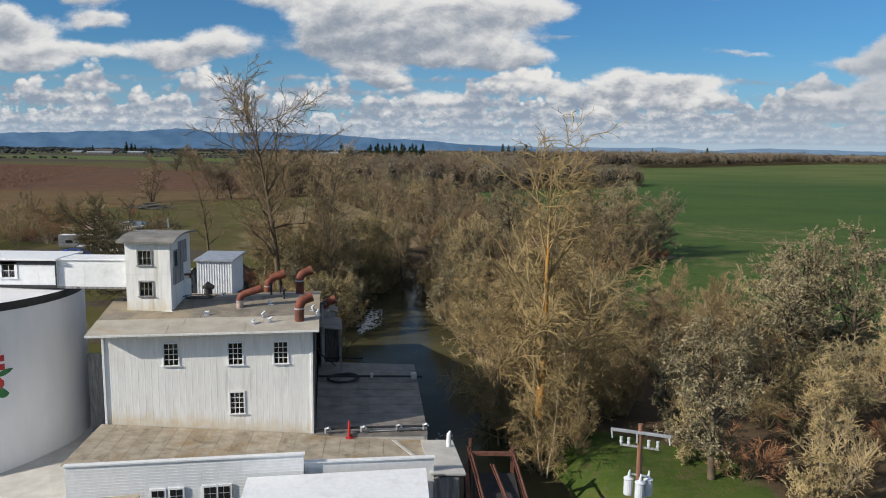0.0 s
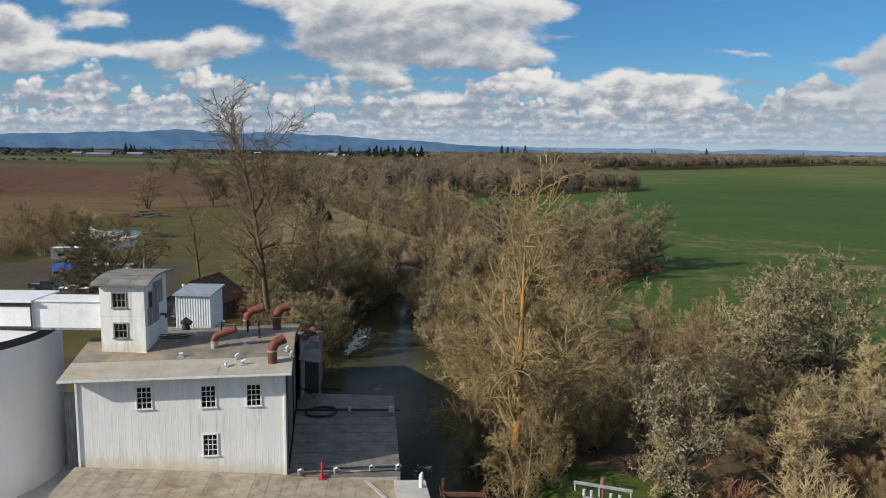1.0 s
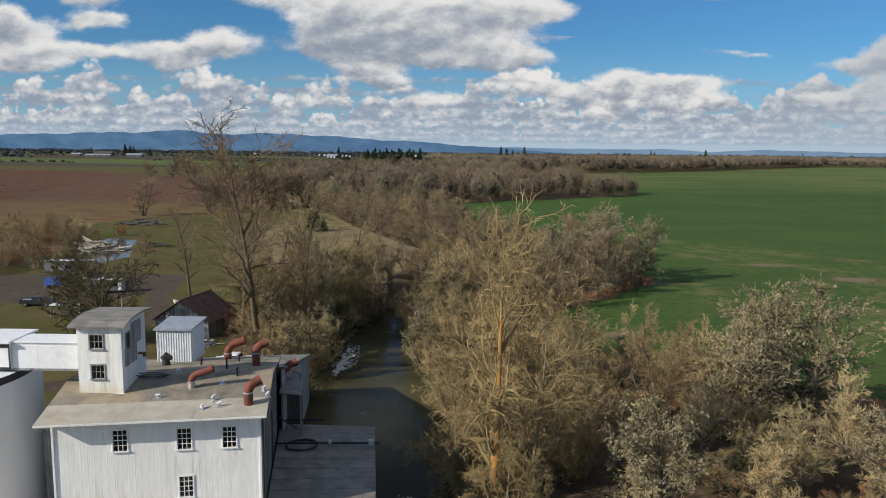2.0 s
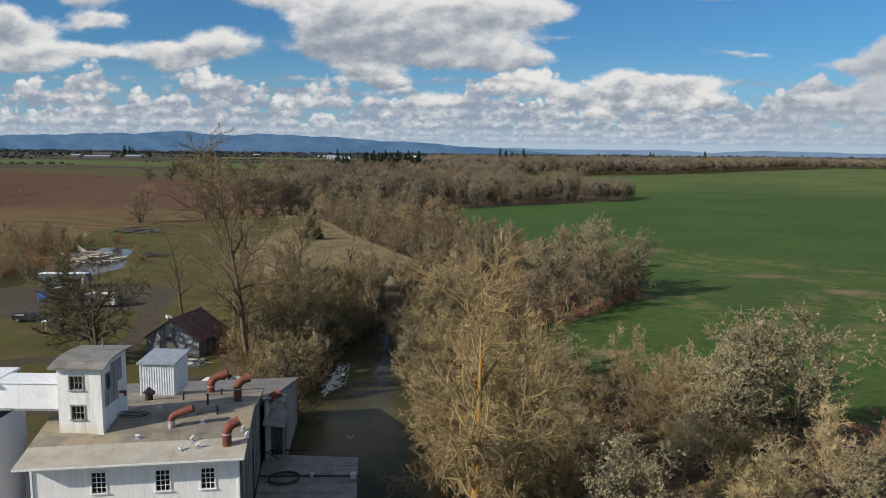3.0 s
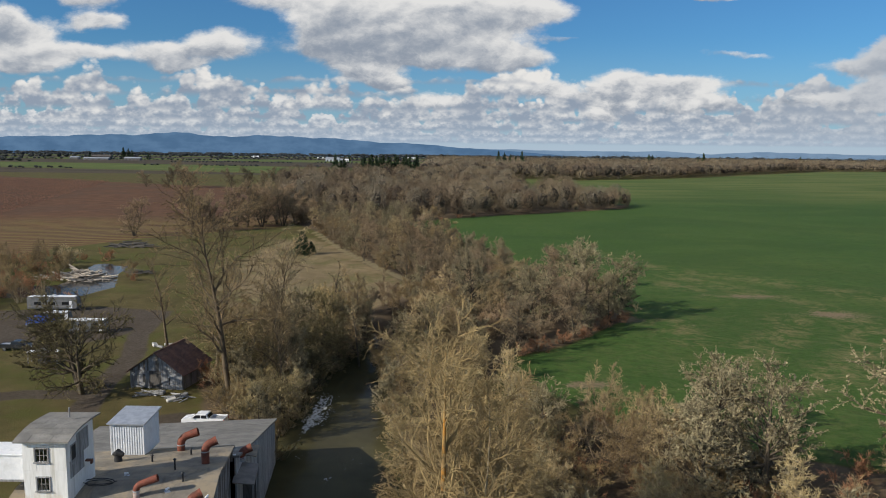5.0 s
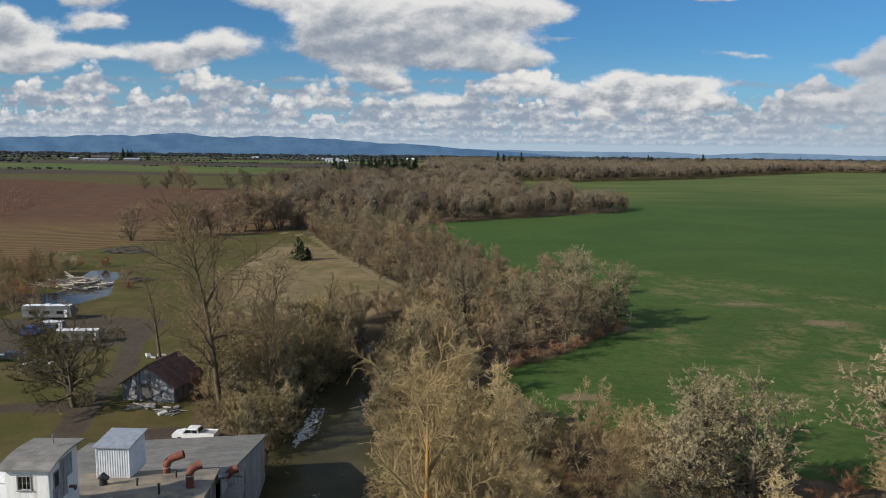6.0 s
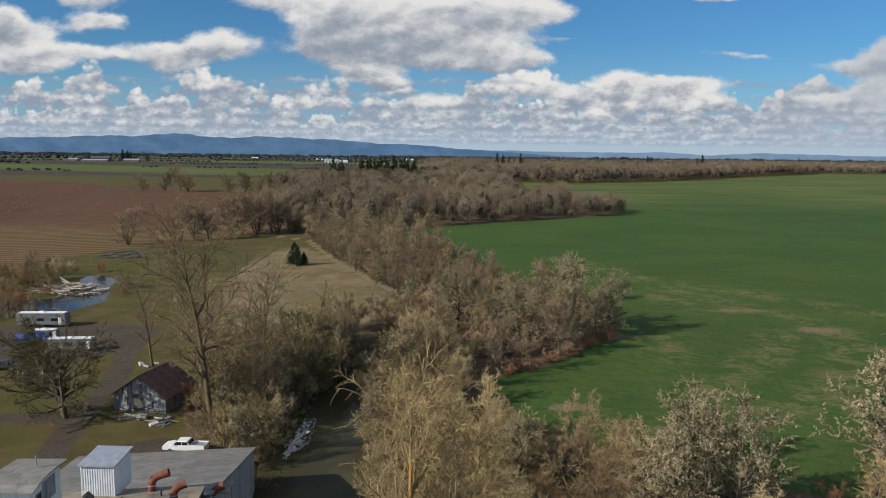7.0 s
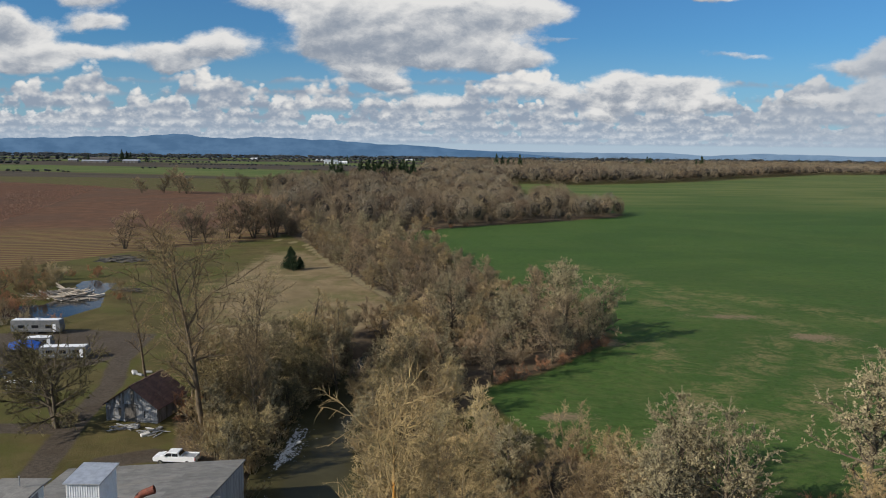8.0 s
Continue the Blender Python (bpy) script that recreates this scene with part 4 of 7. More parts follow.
def build_tower():
    """The bin tower that rises through the mill's roof."""
    tw = thing("roof_tower", pose(-22.42, 51.42, 12.2, 0, 0, 1.5), "narrow white metal-clad tower on the mill roof", "tower")
    Wd, Dp, H = 3.15, 4.5, 5.45
    holes = [(0.98, 1.84, 1.52, 2.50), (0.95, 1.81, 3.74, 4.72)]
    bm = bmesh.new()
    for a, b, c, d in wall_cells(0.0, Wd, 0.0, H, holes):
        box(bm, a, 0.03, c, b, 0.18, d)
    part("wall", bm, white_tin, tw)
    sheet = unit_mesh("wall_panel", boxes((0.004, 0.0, 0.004, 0.996, 1.0, 0.996)), tower_sheet)
    rnd = random.Random(3)
    for a, b, c, d in wall_cells(0.0, Wd, 0.35, H, [(h[0] - 0.02, h[1] + 0.02, h[2] - 0.02, h[3] + 0.02) for h in holes]):
        n = max(1, round((b - a) / 0.55))
        for i in range(n):
            zs = [c] + [z for z in (3.05,) if c < z - 0.2 < d - 0.3] + [d]
            for z0, z1 in zip(zs, zs[1:]):
                piece("wall_panel", sheet, tw, a + (b - a) * i / n, 0.002 + rnd.uniform(-0.004, 0.004), z0, (b - a) / n, 0.024, z1 - z0)
    for k, h in enumerate(holes):
        window(tw, h[0], h[2], h[1] - h[0], h[3] - h[2], 3, 2, grey_wood, y=-0.01)
    part("back_wall", boxes((0.0, Dp - 0.15, 0.0, Wd, Dp, H + 0.12)), white_tin, tw)
    part("left_wall", boxes((0.0, 0.18, 0.0, 0.15, Dp - 0.15, H - 0.02)), white_tin, tw)
    # right wall with boards, and a dark sheet standing in for an unlit window
    bm = bmesh.new()
    profile(bm, [(0.18, 0.0), (Dp - 0.15, 0.0), (Dp - 0.15, H + 0.16), (1.9, H + 0.26), (0.18, H)], "x", Wd - 0.15, Wd)
    side = part("right_wall", bm, white_tin, tw)
    part("side_board", boxes((Wd, 0.5, 2.2, Wd + 0.035, 2.7, 3.5), (Wd, 1.7, 3.5, Wd + 0.03, 3.6, 5.2)), grey_wood, side)
    part("side_window", boxes((Wd, 0.75, 3.3, Wd + 0.03, 1.45, 4.6)), inside, side)
    part("side_window_frame", boxes((Wd, 0.65, 3.2, Wd + 0.06, 0.75, 4.7), (Wd, 1.45, 3.2, Wd + 0.06, 1.55, 4.7), (Wd, 0.75, 4.6, Wd + 0.06, 1.45, 4.7), (Wd, 0.75, 3.2, Wd + 0.06, 1.45, 3.3)), grey_wood, side)
    part("bracket", boxes((Wd, 2.9, 2.5, Wd + 0.5, 3.2, 2.62), (Wd + 0.38, 2.9, 2.3, Wd + 0.5, 3.2, 2.5)), rust_dark, side)
    # roof: steeper in front, nearly flat behind, in strips
    prof = [(-0.42, H - 0.04), (0.45, H + 0.20), (1.25, H + 0.33), (2.1, H + 0.38), (3.2, H + 0.36), (5.0, H + 0.22)]
    bm = bmesh.new()
    for (a, za), (b, zb) in zip(prof, prof[1:]):
        slab(bm, [(-0.42, a, za), (Wd + 0.42, a, za), (Wd + 0.42, b, zb), (-0.42, b, zb)], 0.09)
    roof = part("roof", bm, roof_grey, tw, "curled grey roofing strips on a low curved roof")
    for k, ((a, za), (b, zb)) in enumerate(zip(prof, prof[1:])):
        for x0, x1 in ((-0.44, 0.6 + 0.5 * (k % 3)), (0.62 + 0.5 * (k % 3), 2.2 + 0.3 * (k % 2)), (2.22 + 0.3 * (k % 2), Wd + 0.44)):
            l = rnd.uniform(0.01, 0.05)
            part("roofing_strip", slab(bmesh.new(), [(x0, a, za + l), (x1, a, za + l), (x1, b + 0.05, zb + 0.025), (x0, b + 0.05, zb + 0.025)], 0.02), roof_grey, roof)
    part("vent", tube(bmesh.new(), [(2.1, 3.0, H + 0.6), (2.1, 3.0, H + 1.35)], 0.06, 8), grey_wood, tw)
    part("flashing", boxes((-0.1, -0.1, 0.28, Wd + 0.1, 0.02, 0.42), bevel=0.02), white_paint, tw)
    return tw


build_tower()


def build_gallery():
    """Enclosed bridge from the silo's head house to the tower, and the head house."""
    ga = thing("conveyor_bridge", pose(0, 52.2, 0), "enclosed white conveyor bridge between silo and tower", "bridge")
    part("wall", boxes((-27.6, 0, 14.2, -22.43, 0.12, 16.10)), white_paint, ga)
    part("wall", boxes((-27.6, 2.0, 14.2, -22.43, 2.12, 16.10)), white_paint, ga)
    part("floor", boxes((-27.6, 0.12, 14.12, -22.43, 2.0, 14.3)), white_paint, ga)
    part("roof", boxes((-27.75, -0.12, 16.11, -22.44, 2.25, 16.22), bevel=0.02), white_paint, ga)
    part("bottom_edge", boxes((-27.6, -0.03, 14.05, -22.44, 0.05, 14.19)), grey_wood, ga)
    hh = thing("head_house", pose(0, 52.0, 0), "white head house with black trim on the silo", "building")
    holes = [(-31.5, -30.6, 14.85, 15.8)]
    bm = bmesh.new()
    for a, b, c, d in wall_cells(-42.0, -27.62, 14.15, 16.10, holes):
        box(bm, a, 0, c, b, 0.15, d)
    part("wall", bm, white_paint, hh)
    part("wall", boxes((-27.77, 0.15, 14.15, -27.62, 3.4, 16.10)), white_paint, hh)
    part("wall", boxes((-42.0, 3.3, 14.15, -27.77, 3.4, 16.10)), white_paint, hh)
    part("roof", boxes((-42.2, -0.3, 16.11, -27.45, 3.7, 16.27), bevel=0.03), white_paint, hh)
    part("top_band", boxes((-42.1, -0.06, 15.78, -27.60, -0.003, 16.09)), black, hh)
    part("base_band", boxes((-42.1, -0.05, 14.12, -27.60, -0.003, 14.32)), black, hh)
    part("corner_band", boxes((-27.70, -0.05, 14.33, -27.60, -0.003, 15.77)), black, hh)
    window(hh, -31.5, 14.85, 0.9, 0.95, 2, 2, y=-0.01, wide=0.22)
    # near-black sheet added behind the window in place of an unlit room
    part("dark_room", boxes((-33.0, 1.2, 14.3, -29.0, 1.3, 16.2)), inside, hh)


build_gallery()


def build_silo():
    si = thing("silo", pose(-36.85, 53.2, 0), "huge smooth white grain silo with a black top band", "silo")
    R, z0, z1, n = 9.5, 2.0, 14.05, 96
    bm = bmesh.new()
    rings = []
    for r, z in ((R, z0), (R, 5.0), (R, 9.5), (R, 13.35)):
        rings.append([bm.verts.new((r * math.cos(k * math.tau / n), r * math.sin(k * math.tau / n), z)) for k in range(n)])
    for a, b in zip(rings, rings[1:]):
        for k in range(n):
            bm.faces.new((a[k], a[(k + 1) % n], b[(k + 1) % n], b[k]))
    part("shell", bm, silo_white, si, smooth=True)
    for name, ra, rb, za, zb, mat in (("top_band", R + 0.04, R + 0.04, 13.35, 13.93, black), ("roof", R + 0.1, 0.3, 13.93, 14.3, silo_white)):
        bm = bmesh.new()
        lo = [bm.verts.new((ra * math.cos(k * math.tau / n), ra * math.sin(k * math.tau / n), za)) for k in range(n)]
        hi = [bm.verts.new((rb * math.cos(k * math.tau / n), rb * math.sin(k * math.tau / n), zb)) for k in range(n)]
        for k in range(n):
            bm.faces.new((lo[k], lo[(k + 1) % n], hi[(k + 1) % n], hi[k]))
        part(name, bm, mat, si)
    # the painted sign, as plain shapes on the shell
    def patch(name, a0, za, w, h, mat, lean=0.0, pointed=False):
        bm = bmesh.new()
        lo, hi = [], []
        for k in range(9):
            u = k / 8
            half = h / 2 * (math.sin(math.pi * (0.05 + 0.9 * u)) if pointed else 1.0)
            a = radians(a0) + u * w / R
            zc = za + lean * (u - 0.5)
            lo.append(bm.verts.new(((R + 0.01) * math.cos(a), (R + 0.01) * math.sin(a), zc - half)))
            hi.append(bm.verts.new(((R + 0.01) * math.cos(a), (R + 0.01) * math.sin(a), zc + half)))
        for k in range(8):
            bm.faces.new((lo[k], lo[k + 1], hi[k + 1], hi[k]))
        part(name, bm, mat, si)
    patch("sign_bar", -53.8, 10.2, 3.0, 0.42, red_paint)
    patch("sign_bar", -53.8, 9.6, 3.0, 0.42, red_paint)
    patch("sign_flower", -47.2, 8.5, 1.8, 1.7, red_paint, 0.0, True)
    patch("sign_leaf", -39.3, 9.2, 1.1, 0.4, green_paint, 0.3, True)
    patch("sign_leaf", -40.2, 7.85, 0.9, 0.7, green_paint, -0.3, True)


build_silo()


def build_front():
    """The low front range: tilted tan roof behind a white parapet, awning and river end."""
    fr = thing("front_range", MILL, "low white front range of the mill with a tan board roof", "building")

    def rz(x, d):
        return 5.62 - 0.098 * x + 0.012 * d

    strips = 24
    bm = slab(bmesh.new(), [(-0.6, -6.4, rz(-0.6, -6.4) - 0.05), (23.4, -5.4, rz(23.4, -5.4) - 0.05), (23.4, -0.35, rz(23.4, 0) - 0.05), (-0.1, 0.0, rz(-0.1, 0) - 0.05)], 0.18)
    roof = part("roof", bm, roof_brown, fr, "tilted tan roofing laid in long strips")
    for k in range(strips):
        a, b = -0.6 + 24.0 * k / strips, -0.6 + 24.0 * (k + 1) / strips - 0.02
        bm = bmesh.new()
        y1a, y1b = 0.0, 0.0
        slab(bm, [(a - 0.2, -6.45 + a * 0.04, rz(a, -6.4)), (b - 0.2, -6.45 + b * 0.04, rz(b, -6.4)), (b + 0.3 if b < 22 else b, y1b if b < 13.5 else -0.3, rz(b, 0)), (a + 0.3 if a < 22 else a, y1a if a < 13.5 else -0.3, rz(a, 0))], 0.03)
        part("roofing_strip", bm, roof_brown, roof)
    part("valley", slab(bmesh.new(), [(19.2, -0.6, rz(19.2, 0) + 0.05), (19.5, -0.6, rz(19.5, 0) + 0.05), (21.6, -5.2, rz(21.5, -5) + 0.06), (21.3, -5.2, rz(21.3, -5) + 0.06)], 0.05), concrete, fr)
    part("flashing", boxes((0.0, -0.16, 4.2, 13.7, -0.02, 4.33), bevel=0.02, ), zinc, fr).rotation_euler = (0, 0, 0)
    # white parapets, the left one higher
    def parapet(x0, x1, d0, d1, z0, z1, low):
        bm = bmesh.new()
        up = [(x0, d0, z0), (x1, d1, z1)]
        for (xa, da, za), (xb, db, zb) in [(up[0], up[1])]:
            v = [bm.verts.new(p) for p in ((xa, da, za), (xb, db, zb), (xb, db + 0.2, zb), (xa, da + 0.2, za), (xa, da, low), (xb, db, low), (xb, db + 0.2, low), (xa, da + 0.2, low))]
            for f in ((0, 1, 2, 3), (0, 4, 5, 1), (1, 5, 6, 2), (2, 6, 7, 3), (3, 7, 4, 0), (7, 6, 5, 4)):
                bm.faces.new([v[i] for i in f])
        w = part("front_wall", bm, white_paint, fr)
        bm = slab(bmesh.new(), [(x0 - 0.08, d0 - 0.1, z0 + 0.09), (x1 + 0.08, d1 - 0.1, z1 + 0.09), (x1 + 0.08, d1 + 0.28, z1 + 0.09), (x0 - 0.08, d0 + 0.28, z0 + 0.09)], 0.085)
        part("cap", bm, white_paint, w)
        k = 0
        while z0 - 0.25 - k * 0.19 > low and k < (22 if x0 < 5 else 0):
            z = z0 - 0.25 - k * 0.19
            part("clapboard", slab(bmesh.new(), [(x0, d0 - 0.010, z), (x1, d1 - 0.010, z + (z1 - z0)), (x1, d1 - 0.004, z + (z1 - z0) + 0.01), (x0, d0 - 0.004, z + 0.01)], 0.03), white_paint, w)
            k += 1
    parapet(-0.45, 13.25, -6.75, -6.35, 5.62, 5.45, 1.5)
    parapet(13.30, 21.5, -6.0, -5.6, 4.75, 4.45, 0.0)
    part("end_wall", boxes((21.5, -5.7, -2.5, 23.2, -0.4, rz(22.5, -3) - 0.25)), grey_wood, fr)
    board = unit_mesh("plank", boxes((0, -0.04, 0, 0.30, 0.0, 1.0), bevel=0.006), grey_wood)
    for k in range(5):
        piece("plank", board, fr, 21.55 + 0.325 * k, -5.71, -1.5, 1, 1, rz(22.5, -3) + 1.2)
    part("end_roof", slab(bmesh.new(), [(21.3, -5.95, 3.55), (23.6, -5.85, 3.35), (23.6, -0.5, 3.5), (21.3, -0.5, 3.62)], 0.12), concrete, fr)
    # white awning roof in front
    part("awning", slab(bmesh.new(), [(9.9, -6.7, 4.35), (20.9, -6.35, 4.15), (20.6, -10.5, 3.7), (9.6, -10.9, 3.9)], 0.12), white_paint, fr, "flat bright white awning roof")
    part("awning_post", boxes((20.3, -10.4, -1, 20.45, -10.25, 3.7), (9.9, -10.7, -1, 10.05, -10.55, 3.85)), white_paint, fr)
    for x in (4.3, 5.35, 7.3, 8.1):
        w = part("window", boxes((x - 0.1, -6.86 + x * 0.03, 2.5, x + 0.85, -6.76 + x * 0.03, 3.95), bevel=0.01), white_paint, fr)
        for i in range(2):
            for j in range(3):
                part("pane", boxes((x + 0.02 + i * 0.37, -6.88 + x * 0.03, 2.6 + 0.42 * j, x + 0.35 + i * 0.37, -6.865 + x * 0.03, 2.98 + 0.42 * j)), inside_glass, w)
    part("brown_hood", slab(bmesh.new(), [(-0.9, -7.0, 3.65), (3.7, -6.85, 3.75), (3.7, -8.6, 3.4), (-1.1, -8.7, 3.3)], 0.1), roof_brown, fr)
    part("rake_wall", boxes((-0.6, -6.3, 0.5, -0.45, 0.0, rz(0, -3) - 0.3)), white_paint, fr)
    return fr


inside_glass = material("dark reflecting panes", (0.012, 0.013, 0.015), (0.02, 0.021, 0.024), 1.0, 0.15, 0, 0)
build_front()


def build_apron():
    ap = thing("side_range_roof", MILL, "pale concrete flat roof between silo and mill", "roof")
    part("slab", slab(bmesh.new(), [(-9.0, -12.0, 2.2), (-0.65, -7.5, 2.9), (-0.62, 5.5, 2.5), (-0.62, 12.0, 2.3), (-9.0, 12.0, 2.2)], 0.4), concrete, ap)
    part("lip", slab(bmesh.new(), [(-4.0, -7.9, 2.72), (-0.7, -5.0, 3.02), (-0.7, -4.7, 3.06), (-4.0, -7.6, 2.76)], 0.25), concrete, ap)
    part("wall", boxes((-9.0, 11.7, -0.5, -0.62, 12.0, 6.6)), grey_wood, ap)
    part("wall", boxes((-3.2, 7.2, 2.3, -0.05, 7.4, 8.6)), grey_wood, ap)
    part("lower_wall", boxes((-9.0, -11.8, -0.5, -8.7, 11.7, 1.8), (-8.7, -11.6, -0.5, -0.7, -7.6, 1.75)), white_paint, ap)


build_apron()


def build_deck():
    """Dark flat roof over the turbine bay beside the mill."""
    de = thing("turbine_bay", MILL, "flat dark wet roof over the turbine bay beside the mill", "building")
    x0, x1 = 13.9, 21.8
    bm = slab(bmesh.new(), [(x0, -0.3, 4.30), (x1, -0.45, 4.20), (x1 + 1.0, 16.2, 4.20), (x0, 17.9, 4.30)], 0.25)
    roof = part("roof", bm, roof_dark, de)
    rows, cols = 9, 8
    rnd = random.Random(2)
    for j in range(rows):
        for i in range(cols):
            def at(u, v):
                return (x0 + u * (x1 - x0 + v * 1.0), -0.3 + v * (17.9 - u * 1.6), 4.335 - u * 0.1)
            u0, u1, v0, v1 = i / cols + 0.003, (i + 1) / cols - 0.003, j / rows + 0.002, (j + 1) / rows - 0.002
            l = rnd.uniform(0, 0.012)
            c = [at(u0, v0), at(u1, v0), at(u1, v1), at(u0, v1)]
            part("roof_sheet", slab(bmesh.new(), [(a, b, z + l) for a, b, z in c], 0.03), roof_dark, roof)
    part("wall", boxes((x1 - 0.2, -0.3, -3.0, x1, 16.0, 4.05)), concrete, de)
    part("front_wall", boxes((x0, -0.35, -3.0, x1 - 0.2, -0.15, 4.05)), concrete, de)
    part("back_wall", boxes((x0, 15.8, -3.0, x1 - 0.2, 16.0, 4.05)), dark_wood, de)
    part("kerb", boxes((17.6, -0.30, 4.33, x1, -0.05, 4.45), bevel=0.02), concrete, de)
    part("pipe", tube(bmesh.new(), [(13.95, 12.3, 4.62), (18, 11.9, 4.6), (22.9, 11.2, 4.6)], 0.10, 8), black, de)
    part("pipe", tube(bmesh.new(), [(14.1, 17.9, 4.62), (16, 17.85, 4.62), (18.1, 17.6, 4.6)], 0.10, 8), black, de)
    part("pipe", tube(bmesh.new(), [(13.9, -0.25, 4.7), (17, -0.28, 4.68), (21.8, -0.5, 4.65)], 0.09, 8), black, de)
    part("valve", boxes((21.9, 11.0, 4.4, 22.4, 11.5, 4.95), bevel=0.06), concrete, de)
    part("valve", boxes((18.4, 11.7, 4.45, 18.7, 12.1, 4.85), bevel=0.06), concrete, de)
    for x, y in ((14.6, -0.4), (17.1, -0.45), (19.6, -0.4), (21.5, -0.5)):
        part("valve", tube(bmesh.new(), [(x, y, 4.4), (x, y, 4.75), (x + 0.2, y - 0.1, 4.85), (x + 0.35, y - 0.1, 4.7)], [0.08, 0.10, 0.09, 0.05], 8), zinc, de)
    # coiled hose
    pts = [(16.1 + (1.3 + 0.02 * k / 8) * math.cos(k * 0.4), 12.0 + (1.15 + 0.02 * k / 8) * math.sin(k * 0.4), 4.45 + 0.002 * k) for k in range(36)]
    ho = thing("hose", MILL, "black coiled hose lying on the dark roof", "hose")
    part("coil", tube(bmesh.new(), pts, 0.09, 6), black, ho)
    hy = thing("hydrant", pose(-6.47, 49.75, 3.98), "red standpipe with a round flange", "hydrant")
    part("pipe", tube(bmesh.new(), [(0, 0, 0), (0, 0, 0.35), (0, 0, 1.1), (0, 0, 1.35)], [0.14, 0.10, 0.09, 0.05], 10), red_paint, hy)
    part("flange", tube(bmesh.new(), [(0, 0, 0.0), (0, 0, 0.10)], 0.32, 14), red_paint, hy)
    st = thing("standpipe", pose(0.55, 49.7, 3.2), "short white capped pipe at the roof corner", "pipe")
    part("pipe", tube(bmesh.new(), [(0, 0, 0.0), (0, 0, 1.2), (0.1, 0, 1.45)], [0.16, 0.16, 0.05], 10), white_paint, st)


build_deck()


def build_flume():
    """Rusty steel trash-rack frame over the tail race."""
    fl = thing("steel_rack", pose(0, 0, 0), "rusty steel rack frame sloping over the water", "rack")
    for x0, x1, yb in ((2.1, 2.8, 50.9), (3.6, 4.3, 47.8), (5.15, 5.5, 50.3)):
        part("beam", tube(bmesh.new(), [(x0, yb, 3.0), (x1, 42.5, 2.6), (x1 + 0.2, 38.0, 2.4)], 0.09, 6), rust_dark, fl)
        part("rail", tube(bmesh.new(), [(x0 - 0.25, yb - 0.4, 3.25), (x1 - 0.25, 42.5, 2.9), (x1 - 0.05, 38.0, 2.7)], 0.03, 6), rust, fl)
    part("cross_beam", boxes((2.0, 49.7, 2.8, 5.3, 49.9, 3.1), bevel=0.02), rust_dark, fl)
    # near-black slab added to stand in for the dark under the rack
    part("apron", slab(bmesh.new(), [(2.2, 49.6, 1.6), (5.2, 49.6, 1.6), (5.6, 38.0, 0.4), (2.6, 38.0, 0.4)], 0.2), inside, fl)
    part("side_plate", boxes((1.7, 38.0, -2.8, 2.0, 50.9, 1.6), (5.45, 38.0, -2.8, 5.7, 50.0, 1.0)), rust_dark, fl)
    part("post", boxes((5.0, 50.2, -2.8, 5.25, 50.45, 3.3), (2.0, 50.8, -2.8, 2.2, 51.0, 3.6)), rust_dark, fl)


build_flume()


def red_pipe(x, y, z, r, tall, elbow, reach, turn, label, pale=0.0):
    """A ducted vent: a pipe that rises from the roof, bends over and opens sideways."""
    pi = thing("vent_pipe", pose(x, y, z, 0, 0, turn), label, "vent pipe", "vent pipes on the mill roof")
    part("flange", tube(bmesh.new(), [(0, 0, -0.12), (0, 0, 0.10)], r * 1.35, 16), zinc, pi)
    n = 7
    pts = [(0, 0, 0.0), (0, 0, tall)]
    part("riser", tube(bmesh.new(), pts, r, 16), rust if not pale else pale_rust, pi, smooth=False)
    part("collar", tube(bmesh.new(), [(0, 0, tall - 0.05), (0, 0, tall + 0.05)], r * 1.07, 16), zinc, pi)
    pts = [(elbow * (1 - math.cos(a)), 0, tall + elbow * math.sin(a)) for a in (radians(78) * k / n for k in range(n + 1))]
    d = (Vector(pts[-1]) - Vector(pts[-2])).normalized()
    pts.append(tuple(Vector(pts[-1]) + d * reach))
    part("elbow", tube(bmesh.new(), pts, [r * 1.02] * (n + 1) + [r * 1.15], 16, False), rust, pi)
    # near-black disc stands in for the shade inside the pipe
    part("mouth", tube(bmesh.new(), [tuple(Vector(pts[-1]) - d * 0.3), tuple(Vector(pts[-1]) - d * 0.25)], r * 1.0, 16), inside, pi)
    return pi


pale_rust = material("flaking red and white paint", (0.30, 0.10, 0.06), (0.55, 0.50, 0.45), 1.6, 0.7, 0, 0.15)
red_pipe(-14.78, 52.77, 12.55, 0.25, 0.6, 0.55, 1.2, 12, "bent rusty vent pipe with flaking white patches", 1)
red_pipe(-15.42, 64.1, 11.3, 0.34, 0.85, 0.85, 0.9, 12, "tall rusty red vent pipe bent over sideways")
red_pipe(-11.69, 59.46, 12.25, 0.33, 1.25, 0.7, 0.45, 25, "tall rusty red vent pipe with a bright collar")
red_pipe(-9.99, 50.48, 12.1, 0.33, 1.05, 0.65, 0.4, 32, "thick rusty red vent pipe near the roof edge")
red_pipe(-11.1, 68.0, 9.1, 0.36, 0.2, 0.7, 0.5, 25, "short rusty elbow vent on the wing roof")


